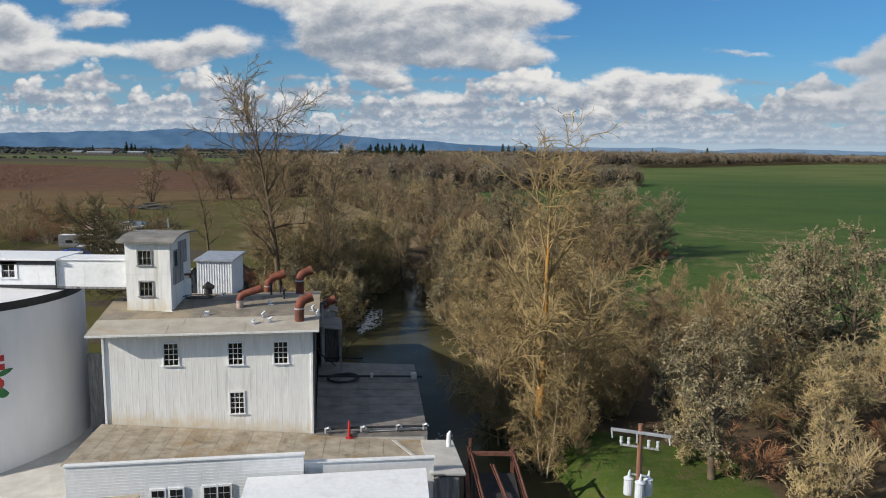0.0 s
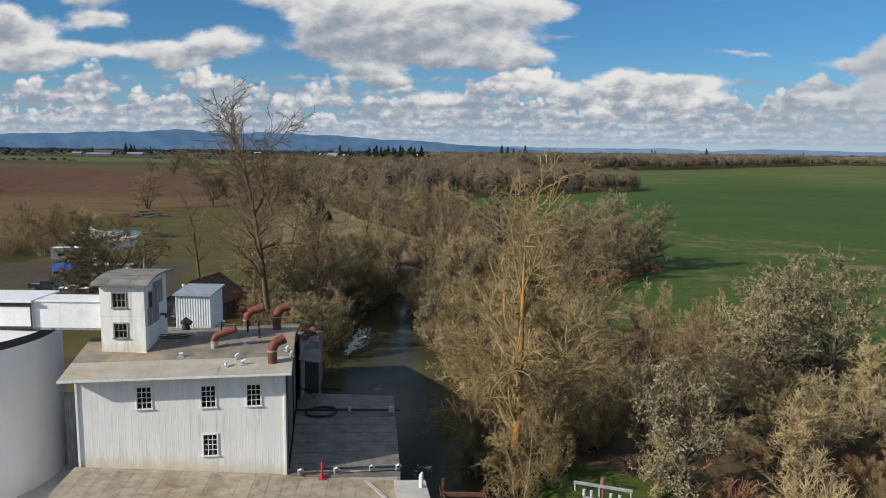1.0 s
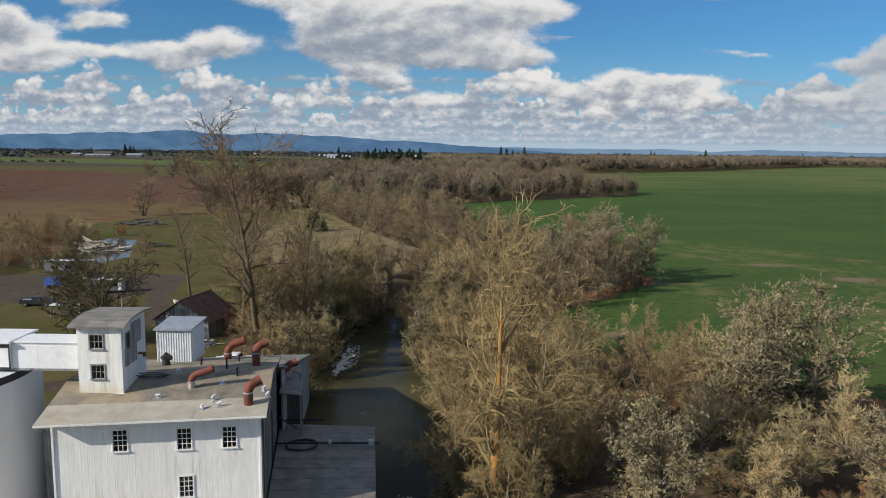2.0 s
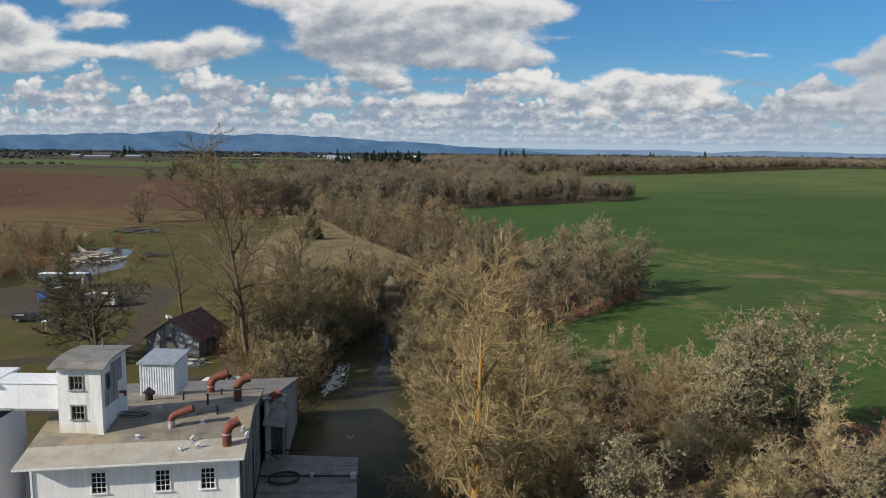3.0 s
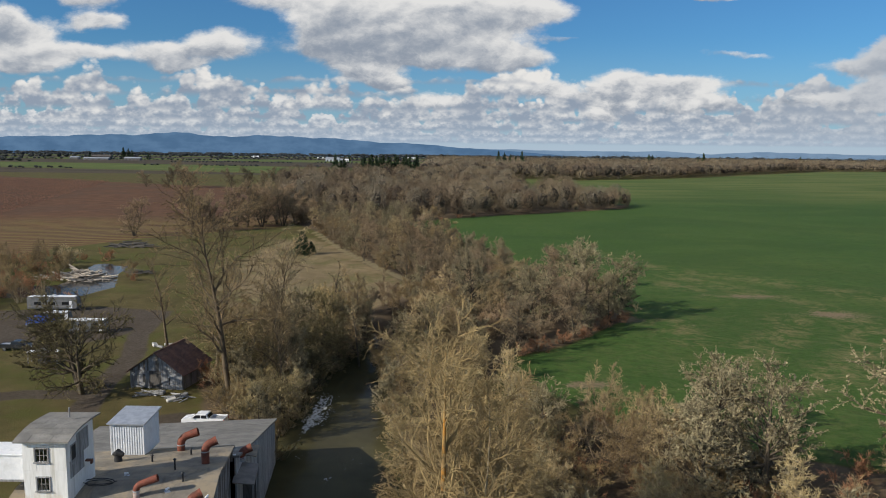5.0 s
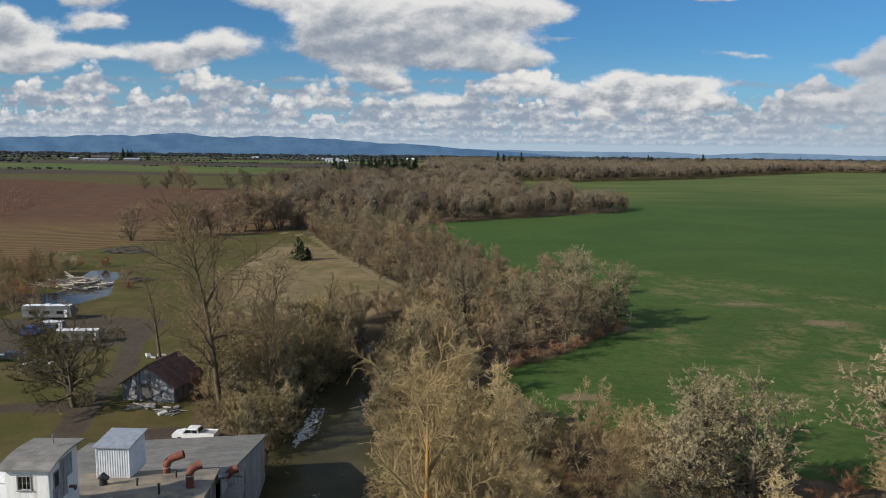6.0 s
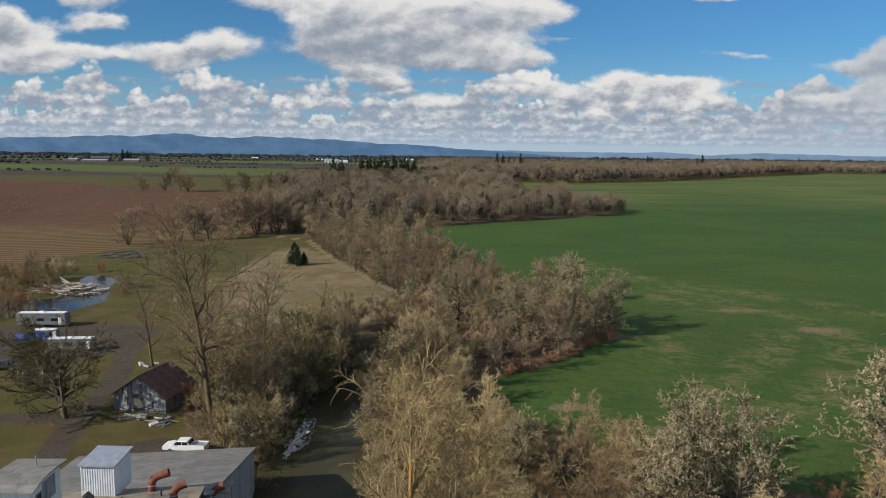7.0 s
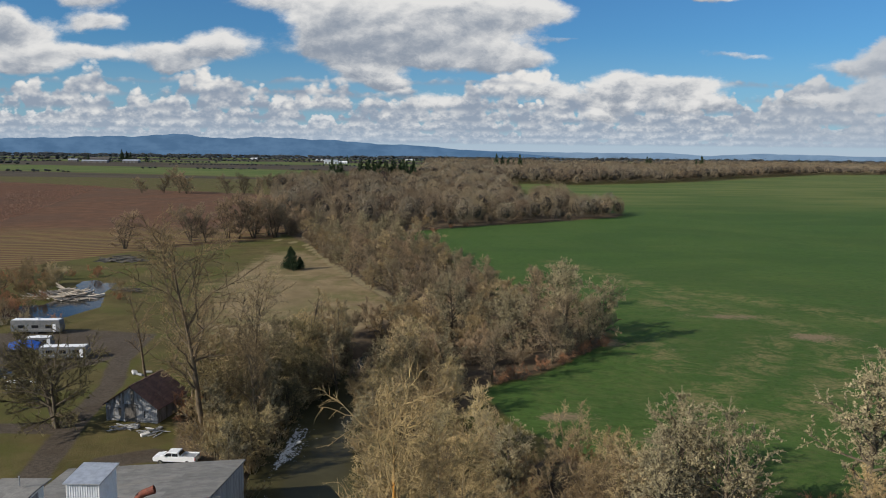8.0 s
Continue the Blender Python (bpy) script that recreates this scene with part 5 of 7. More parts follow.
def build_shed():
    sh = thing("metal_shed", pose(-21.15, 62.75, 11.55, 0, 0, -1.0), "small ribbed white metal shed on the mill roof", "shed")
    w, d, h = 2.95, 3.4, 3.1
    rib = bmesh.new()
    pts = [(0, 0), (0.0, -0.5), (0.18, -1), (0.36, -1), (0.54, -0.4), (1.0, -0.4), (1.0, 0)]
    lo, hi = [rib.verts.new((a, b, 0)) for a, b in pts], [rib.verts.new((a, b, 1)) for a, b in pts]
    for i in range(len(pts) - 1):
        rib.faces.new((lo[i], lo[i + 1], hi[i + 1], hi[i]))
    rib.faces.new(lo[::-1]), rib.faces.new(hi)
    strip = unit_mesh("rib_panel", rib, pale_tin)
    part("wall", boxes((0, 0.02, 0, w, 0.08, h - 0.1)), pale_tin, sh)
    for k in range(13):
        piece("rib_panel", strip, sh, 0.05 + k * 0.22, 0.0, 0.03, 0.22, 0.06, h - 0.15)
    for x in (-0.03, w - 0.05):
        part("trim", boxes((x, -0.07, 0, x + 0.08, 0.05, h - 0.08)), white_paint, sh)
    for x in (0.0, w - 0.06):
        part("side_wall", boxes((x, 0.08, 0, x + 0.06, d, h - 0.05)), white_paint, sh)
    part("back_wall", boxes((0.06, d - 0.06, 0, w - 0.06, d, h + 0.1)), pale_tin, sh)
    part("roof", slab(bmesh.new(), [(-0.22, -0.28, h), (w + 0.22, -0.28, h), (w + 0.22, d + 0.25, h + 0.28), (-0.22, d + 0.25, h + 0.28)], 0.12), zinc, sh)


build_shed()


def roof_vent(x, y, tilt, turn):
    z = mill_z(x, y)
    v = thing("roof_vent", pose(x, y, z, 0, 0, turn), "small pale metal roof vent", "roof vent", "small vents on the mill roof")
    part("neck", tube(bmesh.new(), [(0, 0, -0.05), (0, 0, 0.18)], 0.06, 8), zinc, v)
    part("hood", tube(bmesh.new(), [(-0.15, 0, 0.20), (0.15, 0, 0.20 + tilt)], [0.10, 0.07], 8), white_paint, v)
    part("flashing", boxes((-0.2, -0.2, -0.02, 0.2, 0.2, 0.03)), zinc, v)


def mill_z(x, y):
    p = MILL.inverted() @ Vector((x, y, 0))
    return mill_roof_z(p.y)


for a, b, c, d in ((-16.6, 51.0, 0.05, 10), (-12.6, 50.9, 0.2, 50), (-11.9, 50.0, 0.15, 20), (-13.0, 49.6, 0.06, 80), (-9.4, 52.6, 0.15, 60), (-8.9, 51.6, 0.2, 70), (-12.7, 53.5, 0.1, 30), (-16.9, 56.0, 0.06, 0)):
    roof_vent(a, b, c, d)
for a, b, h in ((-13.6, 57.6, 0.9), (-16.5, 60.2, 0.6), (-12.0, 54.9, 0.7), (-14.0, 62.6, 0.5)):
    z = mill_z(a, b)
    v = thing("stack_pipe", pose(a, b, z), "thin black stack pipe through the roof", "pipe", "stack pipes on the mill roof")
    part("pipe", tube(bmesh.new(), [(0, 0, -0.05), (0, 0, h)], 0.08, 8), black, v)
    part("cap", tube(bmesh.new(), [(0, 0, h), (0, 0, h + 0.1)], [0.16, 0.05], 8), black, v)
v = thing("turbine_vent", pose(-19.6, 60.6, 11.95), "dark rusty turbine vent with a bent hood", "roof vent")
part("drum", tube(bmesh.new(), [(0, 0, -0.1), (0, 0, 0.6)], [0.36, 0.30], 14), black, v)
part("hood", tube(bmesh.new(), [(-0.45, 0.1, 0.65), (0, 0, 0.85), (0.5, -0.1, 0.7)], [0.12, 0.34, 0.18], 10), black, v)
v = thing("scrap_hose", pose(-18.2, 54.2, mill_z(-18.2, 54.2) + 0.06), "loose loops of black cable on the roof", "cable")
part("loop", tube(bmesh.new(), [(0.9 * math.cos(k * 0.5) * (1 + 0.02 * k), 0.6 * math.sin(k * 0.5), 0.01 * k) for k in range(26)], 0.035, 5), black, v)


def build_pole():
    po = thing("utility_pole", pose(10.72, 38.0, 0, 0, 0, -20), "brown utility pole with cross arms and grey transformers", "utility pole")
    part("pole", tube(bmesh.new(), [(0, 0, -0.5), (0, 0, 5), (0, 0, 9.75)], [0.17, 0.15, 0.12], 12), pole_wood, po)
    part("cross_arm", boxes((-1.55, -0.16, 9.2, 1.6, -0.04, 9.36), bevel=0.015), zinc, po)
    part("cross_arm", boxes((-1.05, 0.06, 8.35, 1.0, 0.16, 8.46), bevel=0.01), grey_wood, po)
    part("brace", boxes((-0.2, -0.2, 8.7, -0.1, -0.16, 9.25)), zinc, po)
    for x in (-1.0, -0.6, 0.45, 0.92):
        part("insulator", tube(bmesh.new(), [(x, 0.11, 8.44), (x, 0.11, 8.6), (x, 0.11, 8.62), (x, 0.11, 8.85)], [0.05, 0.1, 0.06, 0.09], 8), pale_tin, po)
    for x, z in ((-1.5, 9.2), (1.5, 9.2)):
        part("drop_insulator", tube(bmesh.new(), [(x, -0.1, z), (x + 0.05, -0.1, z - 0.4)], [0.05, 0.03], 6), pale_tin, po)
    for a in (-75, 10, -160):
        r = radians(a)
        cx, cy = 0.52 * math.cos(r), 0.52 * math.sin(r)
        can = part("transformer", tube(bmesh.new(), [(cx, cy, 5.75), (cx, cy, 5.8), (cx, cy, 6.6), (cx, cy, 6.68), (cx, cy, 6.78)], [0.22, 0.25, 0.25, 0.28, 0.12], 14), pale_tin, po)
        part("bushing", tube(bmesh.new(), [(cx, cy, 6.75), (cx + 0.05, cy, 7.15)], [0.09, 0.04], 8), pale_tin, can)
    part("conduit", tube(bmesh.new(), [(0.16, -0.06, 0), (0.15, -0.06, 8.0)], 0.04, 6), black, po)
    part("hanger", boxes((-0.45, -0.1, 6.85, 0.45, -0.02, 6.93)), zinc, po)


build_pole()


# ---- trees ----
class Wood:
    """Grows branches level by level in arrays, and meshes them as tapered tubes, spikes and tufts of lichen."""

    def __init__(self, seed):
        self.g = np.random.default_rng(seed)
        self.bark, self.fine = [], []

    @staticmethod
    def unit(v):
        return v / np.maximum(np.linalg.norm(v, axis=-1, keepdims=True), 1e-6)

    def off(self, d, turn):
        """Directions turned off d by these angles, each to a side of its own."""
        s = self.g.normal(size=d.shape)
        s = self.unit(s - d * (s * d).sum(-1, keepdims=True))
        return d * np.cos(turn)[:, None] + s * np.sin(turn)[:, None]

    def run(self, p, d, length, n, wobble, rise):
        """Winding lines of n steps."""
        pts = [p]
        for _ in range(n):
            d = self.unit(d + self.g.normal(size=d.shape) * wobble + np.array((0, 0, rise)))
            p = p + d * (length / n)[:, None]
            pts.append(p)
        return np.stack(pts, 1)

    def sprout(self, pts, per, lo, hi):
        """Places along each line: where, which way the line goes there, how far along, which line."""
        N, n = len(pts), pts.shape[1] - 1
        t = lo + (hi - lo) * (np.arange(per)[None] + self.g.random((N, per))) / per
        q = np.minimum(t * n, n - 1e-4)
        i, row = q.astype(int), np.arange(N)[:, None]
        f = (q - i)[..., None]
        p, e = pts[row, i], pts[row, i + 1]
        return (p * (1 - f) + e * f).reshape(-1, 3), self.unit(e - p).reshape(-1, 3), t.reshape(-1), np.repeat(np.arange(N), per)

    def tubes(self, pts, r0, r1, sides, to):
        N, m = pts.shape[:2]
        d = self.unit(np.gradient(pts, axis=1))
        u = self.unit(np.cross(d, np.array((0.31, 0.92, 0.2))))
        v = np.cross(d, u)
        k = np.linspace(0, 1, m)[None, :, None, None]
        rad = r0[:, None, None, None] * (1 - k) + r1[:, None, None, None] * k
        th = np.arange(sides) * math.tau / sides
        ring = u[:, :, None] * np.cos(th)[:, None] + v[:, :, None] * np.sin(th)[:, None]
        idx = np.arange(N * m * sides).reshape(N, m, sides)
        quads = np.stack([idx[:, :-1], np.roll(idx[:, :-1], -1, 2), np.roll(idx[:, 1:], -1, 2), idx[:, 1:]], -1).reshape(-1, 4)
        to.append(((pts[:, :, None] + ring * rad).reshape(-1, 3), quads))

    def spikes(self, p, d, length, r):
        """Slim pointed end twigs."""
        side = self.unit(np.cross(d, self.g.normal(size=d.shape))) * np.asarray(r).reshape(-1, 1)
        v = np.stack([p - side, p + side, p + d * length[:, None]], 1)
        self.fine.append((v.reshape(-1, 3), np.arange(3 * len(p)).reshape(-1, 3)))

    def tufts(self, p, size):
        """Ragged tufts of lichen and moss: a bent pair of small blades each."""
        n = len(p)
        u, v = self.unit(self.g.normal(size=(n, 3))), self.unit(self.g.normal(size=(n, 3)))
        k = (size * self.g.uniform(0.5, 1.4, n))[:, None]
        q = np.stack([p - u * k, p + v * k, p + u * k, p - v * k * 0.8 + self.g.normal(size=(n, 3)) * k * 0.4], 1)
        idx = 4 * np.arange(n)[:, None]
        self.fine.append((q.reshape(-1, 3), np.concatenate([idx + np.array((0, 1, 2)), idx + np.array((0, 2, 3))])))

    @staticmethod
    def joined(blocks):
        verts, faces, base = [], [], 0
        for v, f in blocks:
            verts += v.tolist()
            faces += (f + base).tolist()
            base += len(v)
        return verts, faces


def grow(seed, H, stems=1, bare=0.25, limbs=26, reach=0.36, angle=0.9, rise=0.10, r0=0.3, wobble=0.05, crooked=0.13, widest=0.35, subs=8, sub_len=0.45,
         twigs=6, twig_len=0.8, twig_rise=0.06, tips=3, tip_len=0.4, twig_r=0.016, lichen=0, tuft=0.07, fan=0.45, lean=(0, 0), leader=0.95, sides=7, twig_steps=2, smooth_limbs=False):
    """A bare deciduous tree: stems, limbs, branches, twigs, end twigs, lichen."""
    w = Wood(seed)
    g = w.g
    az = g.uniform(0, math.tau, stems)
    tilt = np.zeros(1) if stems == 1 else g.uniform(0.25, 1.0, stems) * fan
    d = w.unit(np.stack([np.cos(az) * np.sin(tilt) + lean[0], np.sin(az) * np.sin(tilt) + lean[1], np.cos(tilt)], 1))
    h = H * leader * np.where(np.arange(stems) == 0, 1.0, g.uniform(0.62, 1.0, stems))
    foot = np.stack([np.cos(az), np.sin(az), np.zeros(stems)], 1) * (0.0 if stems == 1 else 0.03 * H) + np.array((0, 0, -0.4))
    trunk = w.run(foot, d, h, 10, wobble, 0.05)
    rs = r0 * (np.ones(1) if stems == 1 else g.uniform(0.5, 0.85, stems))
    w.tubes(trunk, rs * 1.1, rs * 0.10, sides, w.bark)
    p, d, t, k = w.sprout(trunk, max(3, limbs // stems), bare, 0.985)
    u = (t - bare) / (1 - bare)
    dome = np.sqrt(np.maximum(0.0, 1 - ((u - widest) / (max(widest, 1 - widest) * 1.06)) ** 2))
    ll = H * reach * (0.22 + 0.78 * dome) * g.uniform(0.65, 1.15, len(t)) / (1.0 if stems == 1 else 1.3)
    lr = np.maximum(0.035, rs[k] * (1 - t) ** 0.7 * 0.55)
    limb = w.run(p, w.off(d, angle * g.uniform(0.75, 1.2, len(t)) * (1.12 - 0.45 * u)), ll, 6, crooked, rise)
    w.tubes(limb, lr, lr * 0.25, 5 if sides > 5 else 4, w.fine if smooth_limbs else w.bark)
    p, d, t, k = w.sprout(limb, subs, 0.16, 1.0)
    sl = ll[k] * sub_len * (1.15 - 0.6 * t) * g.uniform(0.6, 1.2, len(t))
    sr = np.maximum(twig_r * 1.5, lr[k] * (1 - 0.7 * t) * 0.45)
    sub = w.run(p, w.off(d, g.uniform(0.45, 1.05, len(t))), sl, 4, crooked * 1.2, rise)
    w.tubes(sub, sr, np.maximum(twig_r, sr * 0.3), 3, w.fine if smooth_limbs else w.bark)
    for line, per, lo in ((sub, twigs, 0.12), (limb, twigs, 0.4), (trunk, 12, 0.75)):
        p, d, t, k = w.sprout(line, per, lo, 1.0)
        tl = twig_len * g.uniform(0.5, 1.25, len(t))
        twig = w.run(p, w.off(d, g.uniform(0.35, 0.95, len(t))), tl, twig_steps, 0.16, twig_rise)
        w.tubes(twig, np.full(len(t), twig_r), np.full(len(t), twig_r * 0.45), 3, w.fine)
        if tips:
            p, d, t, k = w.sprout(twig, tips, 0.15, 0.98)
            e = w.unit(w.off(d, g.uniform(0.35, 0.9, len(t))) + np.array((0, 0, twig_rise)))
            w.spikes(p, e, tip_len * g.uniform(0.5, 1.2, len(t)), np.full(len(t), twig_r * 0.75))
        if lichen:
            p, d, t, k = w.sprout(twig, lichen, 0.0, 1.0)
            w.tufts(p + g.normal(size=p.shape) * tuft * 0.6, tuft)
    if lichen:
        p, d, t, k = w.sprout(limb, 14, 0.1, 1.0)
        w.tufts(p + g.normal(size=p.shape) * lr[k][:, None], tuft * 1.3)
    return w


def make_tree(name, w, bark, twig, label, category="tree", group=""):
    """A thing with a trunk and a crown; it stands at the origin until it is placed."""
    root = thing(name, Matrix.Identity(4), label, category, group)
    mesh_object("trunk", *w.joined(w.bark), bark, root, smooth=True)
    mesh_object("crown", *w.joined(w.fine), twig, root)
    return root


def ground_z(x, y):
    return float(land_height(np.array([float(x)]), np.array([float(y)]))[0])


def place(x, y, turn=0.0, s=1.0, sz=None, sink=0.1):
    return pose(x, y, ground_z(x, y) - sink, 0, 0, turn) @ Matrix.Diagonal((s, s, sz or s, 1))


def stand(root, m):
    root.matrix_basis = m
    return root


def scatter(poly, gap, seed, keep=lambda x, y: True, most=400):
    """Random places inside an outline, no two nearer than gap."""
    rnd = random.Random(seed)
    xs, ys = [p[0] for p in poly], [p[1] for p in poly]
    out, cells = [], {}
    area = (max(xs) - min(xs)) * (max(ys) - min(ys))
    n = int(area / (gap * gap) * 6)
    X = np.array([rnd.uniform(min(xs), max(xs)) for _ in range(n)])
    Y = np.array([rnd.uniform(min(ys), max(ys)) for _ in range(n)])
    ok = inside_distance(poly, X, Y) > 0.5
    for x, y, k in zip(X.tolist(), Y.tolist(), ok.tolist()):
        if not k or not keep(x, y):
            continue
        c = (int(x // gap), int(y // gap))
        if any((x - a) ** 2 + (y - b) ** 2 < gap * gap for i in (-1, 0, 1) for j in (-1, 0, 1) for a, b in cells.get((c[0] + i, c[1] + j), ())):
            continue
        cells.setdefault(c, []).append((x, y))
        out.append((x, y))
        if len(out) >= most:
            break
    return out


# tall trees that stand out
ALONG = "bare trees along the river"
gold = make_tree("cottonwood_tree", grow(11, 26.6, bare=0.24, limbs=28, reach=0.34, angle=0.72, rise=0.0, smooth_limbs=True, r0=0.42, widest=0.34, subs=7, sub_len=0.50, twigs=4, twig_len=1.4, twig_rise=-0.16, tips=2, tip_len=0.7,
                                         twig_r=0.028, wobble=0.025, crooked=0.16, twig_steps=3), bark_gold, twig_gold, "tall bare cottonwood with gold-lichened trunk and straw-coloured twigs", group=ALONG)
stand(gold, place(8.1, 59.6, 20))
gold_low = make_tree("cottonwood_tree", grow(12, 19.0, stems=2, bare=0.14, limbs=36, reach=0.42, angle=0.85, rise=-0.01, smooth_limbs=True, r0=0.26, widest=0.40, subs=8, sub_len=0.5, twigs=5, twig_len=1.3, twig_rise=-0.15, tips=2, tip_len=0.6,
                                             twig_r=0.030, crooked=0.17, fan=0.25, twig_steps=3), bark_pale, twig_gold, "pale bare cottonwood with drooping straw-coloured branch ends", group=ALONG)
stand(gold_low, place(11.9, 61.4, 140, 1.08))
copy_thing(gold_low, place(13.6, 67.0, 250, 0.80))
copy_thing(gold_low, place(5.6, 63.0, 80, 0.66))
copy_thing(gold_low, place(8.6, 56.8, 170, 0.50))
tall = make_tree("ash_tree", grow(23, 31.5, bare=0.28, limbs=24, reach=0.38, angle=0.72, rise=0.035, r0=0.46, widest=0.50, subs=11, sub_len=0.55, twigs=7, twig_len=1.1, tips=2, tip_len=0.6, twig_r=0.032, wobble=0.06, crooked=0.22),
                 bark_brown, twig_brown, "very tall bare ash with a rounded open crown", group=ALONG)
stand(tall, place(-24.3, 109.5, 0))
copy_thing(tall, place(-19.5, 121, 100, 0.76, 0.72))
copy_thing(tall, place(-29.0, 118, 200, 0.66, 0.62))
copy_thing(tall, place(-16.5, 112, 290, 0.60, 0.54))
slim = make_tree("leaning_tree", grow(31, 20.5, bare=0.38, limbs=15, reach=0.25, angle=0.9, r0=0.30, subs=6, twigs=4, tips=2, twig_r=0.022, twig_len=0.8, lean=(-0.26, 0.0), wobble=0.05, crooked=0.18, widest=0.4),
                 bark_brown, twig_brown, "thin bare tree leaning beside the old barn")
stand(slim, place(-40.8, 130.5, 0))
oak = make_tree("oak_tree", grow(47, 12.6, stems=3, bare=0.22, limbs=36, reach=1.02, angle=1.05, rise=0.02, r0=0.66, subs=14, sub_len=0.40, twigs=7, tips=4, lichen=2, tuft=0.10, twig_r=0.034, twig_len=0.8, twig_rise=0.12, widest=0.5,
                                 crooked=0.17, wobble=0.10, fan=0.62), bark_dark, twig_moss, "wide-spreading bare oak with dark limbs on the yard grass")
stand(oak, place(-49.0, 114.0, 0, 1.0))
snag = make_tree("dead_snag", grow(53, 17.5, bare=0.25, limbs=18, reach=0.18, angle=1.0, r0=0.30, subs=4, twigs=3, tips=1, twig_r=0.03, twig_len=0.55, crooked=0.25, widest=0.3, wobble=0.06),
                 bark_dark, twig_brown, "gaunt dead tree with short crooked limbs")
stand(snag, place(-15.0, 149.5, 0))
copy_thing(snag, place(-7.4, 136.0, 120, 0.8))
copy_thing(snag, place(-22.5, 141.0, 230, 0.95))
copy_thing(snag, place(-10.5, 158.0, 60, 0.7))
copy_thing(snag, place(-27.5, 138.0, 10, 1.05))

# kinds of river trees, near
NEAR = [
    make_tree("alder_tree", grow(61, 13.0, stems=3, bare=0.12, limbs=30, reach=0.50, angle=1.05, rise=0.04, r0=0.24, subs=8, twigs=5, tips=4, twig_r=0.032, fan=0.5, twig_len=0.8, crooked=0.18, widest=0.45), bark_brown, twig_brown,
              "bare brown alder with several stems", group=ALONG),
    make_tree("ash_tree", grow(67, 13.0, bare=0.12, limbs=28, reach=0.46, angle=1.15, rise=0.03, r0=0.28, subs=9, twigs=5, tips=3, lichen=3, tuft=0.12, twig_r=0.032, twig_len=0.7, crooked=0.2, widest=0.45), bark_dark, twig_moss,
              "mossy bare ash with dense twigs", group=ALONG),
    make_tree("willow_tree", grow(71, 10.5, stems=9, bare=0.12, limbs=45, reach=0.40, angle=0.75, rise=0.07, r0=0.16, subs=5, twigs=5, tips=4, tip_len=0.6, twig_r=0.032, twig_len=1.0, twig_rise=0.10, fan=0.85, crooked=0.15), bark_pale, twig_gold,
              "bushy bare willow with straw-coloured shoots", group=ALONG),
    make_tree("hawthorn_tree", grow(73, 9.0, stems=4, bare=0.12, limbs=36, reach=0.55, angle=1.15, rise=0.02, r0=0.18, subs=7, twigs=5, tips=3, lichen=3, tuft=0.11, twig_r=0.030, fan=0.8, twig_len=0.6, crooked=0.24), bark_grey, twig_grey,
              "low spreading lichen-grey hawthorn", group=ALONG),
    make_tree("lichen_oak", grow(79, 13.5, bare=0.18, limbs=30, reach=0.48, angle=1.15, rise=0.07, r0=0.38, subs=10, sub_len=0.42, twigs=6, tips=1, lichen=4, tuft=0.105, twig_r=0.022, twig_len=0.6, widest=0.45, crooked=0.27), bark_dark, twig_lichen,
              "crooked bare oak covered in pale lichen", group=ALONG),
    make_tree("alder_tree", grow(62, 12.0, bare=0.10, limbs=34, reach=0.42, angle=0.95, rise=0.05, r0=0.20, subs=7, twigs=5, tips=4, twig_r=0.032, twig_len=0.8, widest=0.35, crooked=0.18), bark_pale, twig_grey,
              "slim pale-stemmed bare alder", group=ALONG),
    make_tree("lichen_oak", grow(80, 11.5, stems=2, bare=0.16, limbs=32, reach=0.46, angle=1.1, rise=0.06, r0=0.32, subs=9, sub_len=0.42, twigs=6, tips=1, lichen=3, tuft=0.105, twig_r=0.022, twig_len=0.6, widest=0.4, crooked=0.25, fan=0.4), bark_dark, twig_lichen,
              "forked bare oak with mossy limbs", group=ALONG),
]
BUSH = [
    make_tree("bramble_bush", grow(83, 3.4, stems=9, bare=0.05, limbs=27, reach=0.5, angle=0.95, rise=0.03, r0=0.05, subs=2, twigs=4, tips=2, twig_r=0.02, twig_len=0.5, fan=1.1, sides=4), bark_brown, twig_red,
              "tangled reddish bramble bush", "bush", "bushes under the trees"),
    make_tree("willow_bush", grow(89, 5.0, stems=9, bare=0.08, limbs=27, reach=0.42, angle=0.75, rise=0.07, r0=0.06, subs=2, twigs=4, tips=2, twig_r=0.02, twig_len=0.7, fan=0.7, sides=4), bark_pale, twig_brown,
              "dense brown willow bush", "bush", "bushes under the trees"),
]
rnd = random.Random(4)
stand(NEAR[4], place(39.6, 81.5, 30, 1.02))
copy_thing(NEAR[4], place(44.2, 77.5, 150, 1.06))
copy_thing(NEAR[4], place(37.0, 76.0, 250, 0.85))
copy_thing(NEAR[4], place(66.0, 88.0, 70, 1.3))
copy_thing(NEAR[4], place(20.3, 52.5, 200, 0.78))
copy_thing(NEAR[4], place(50.5, 171.0, 10, 1.0))
copy_thing(NEAR[4], place(45.5, 207.0, 10, 0.95))
copy_thing(NEAR[4], place(42.0, 176.0, 110, 1.15))
copy_thing(NEAR[4], place(15.0, 165.0, 210, 1.1))
copy_thing(NEAR[4], place(28.0, 158.0, 310, 1.0))


def choose(weights):
    t = rnd.random() * sum(weights)
    for k, w in enumerate(weights):
        t -= w
        if t <= 0:
            return k
    return 0


used = {4: True}


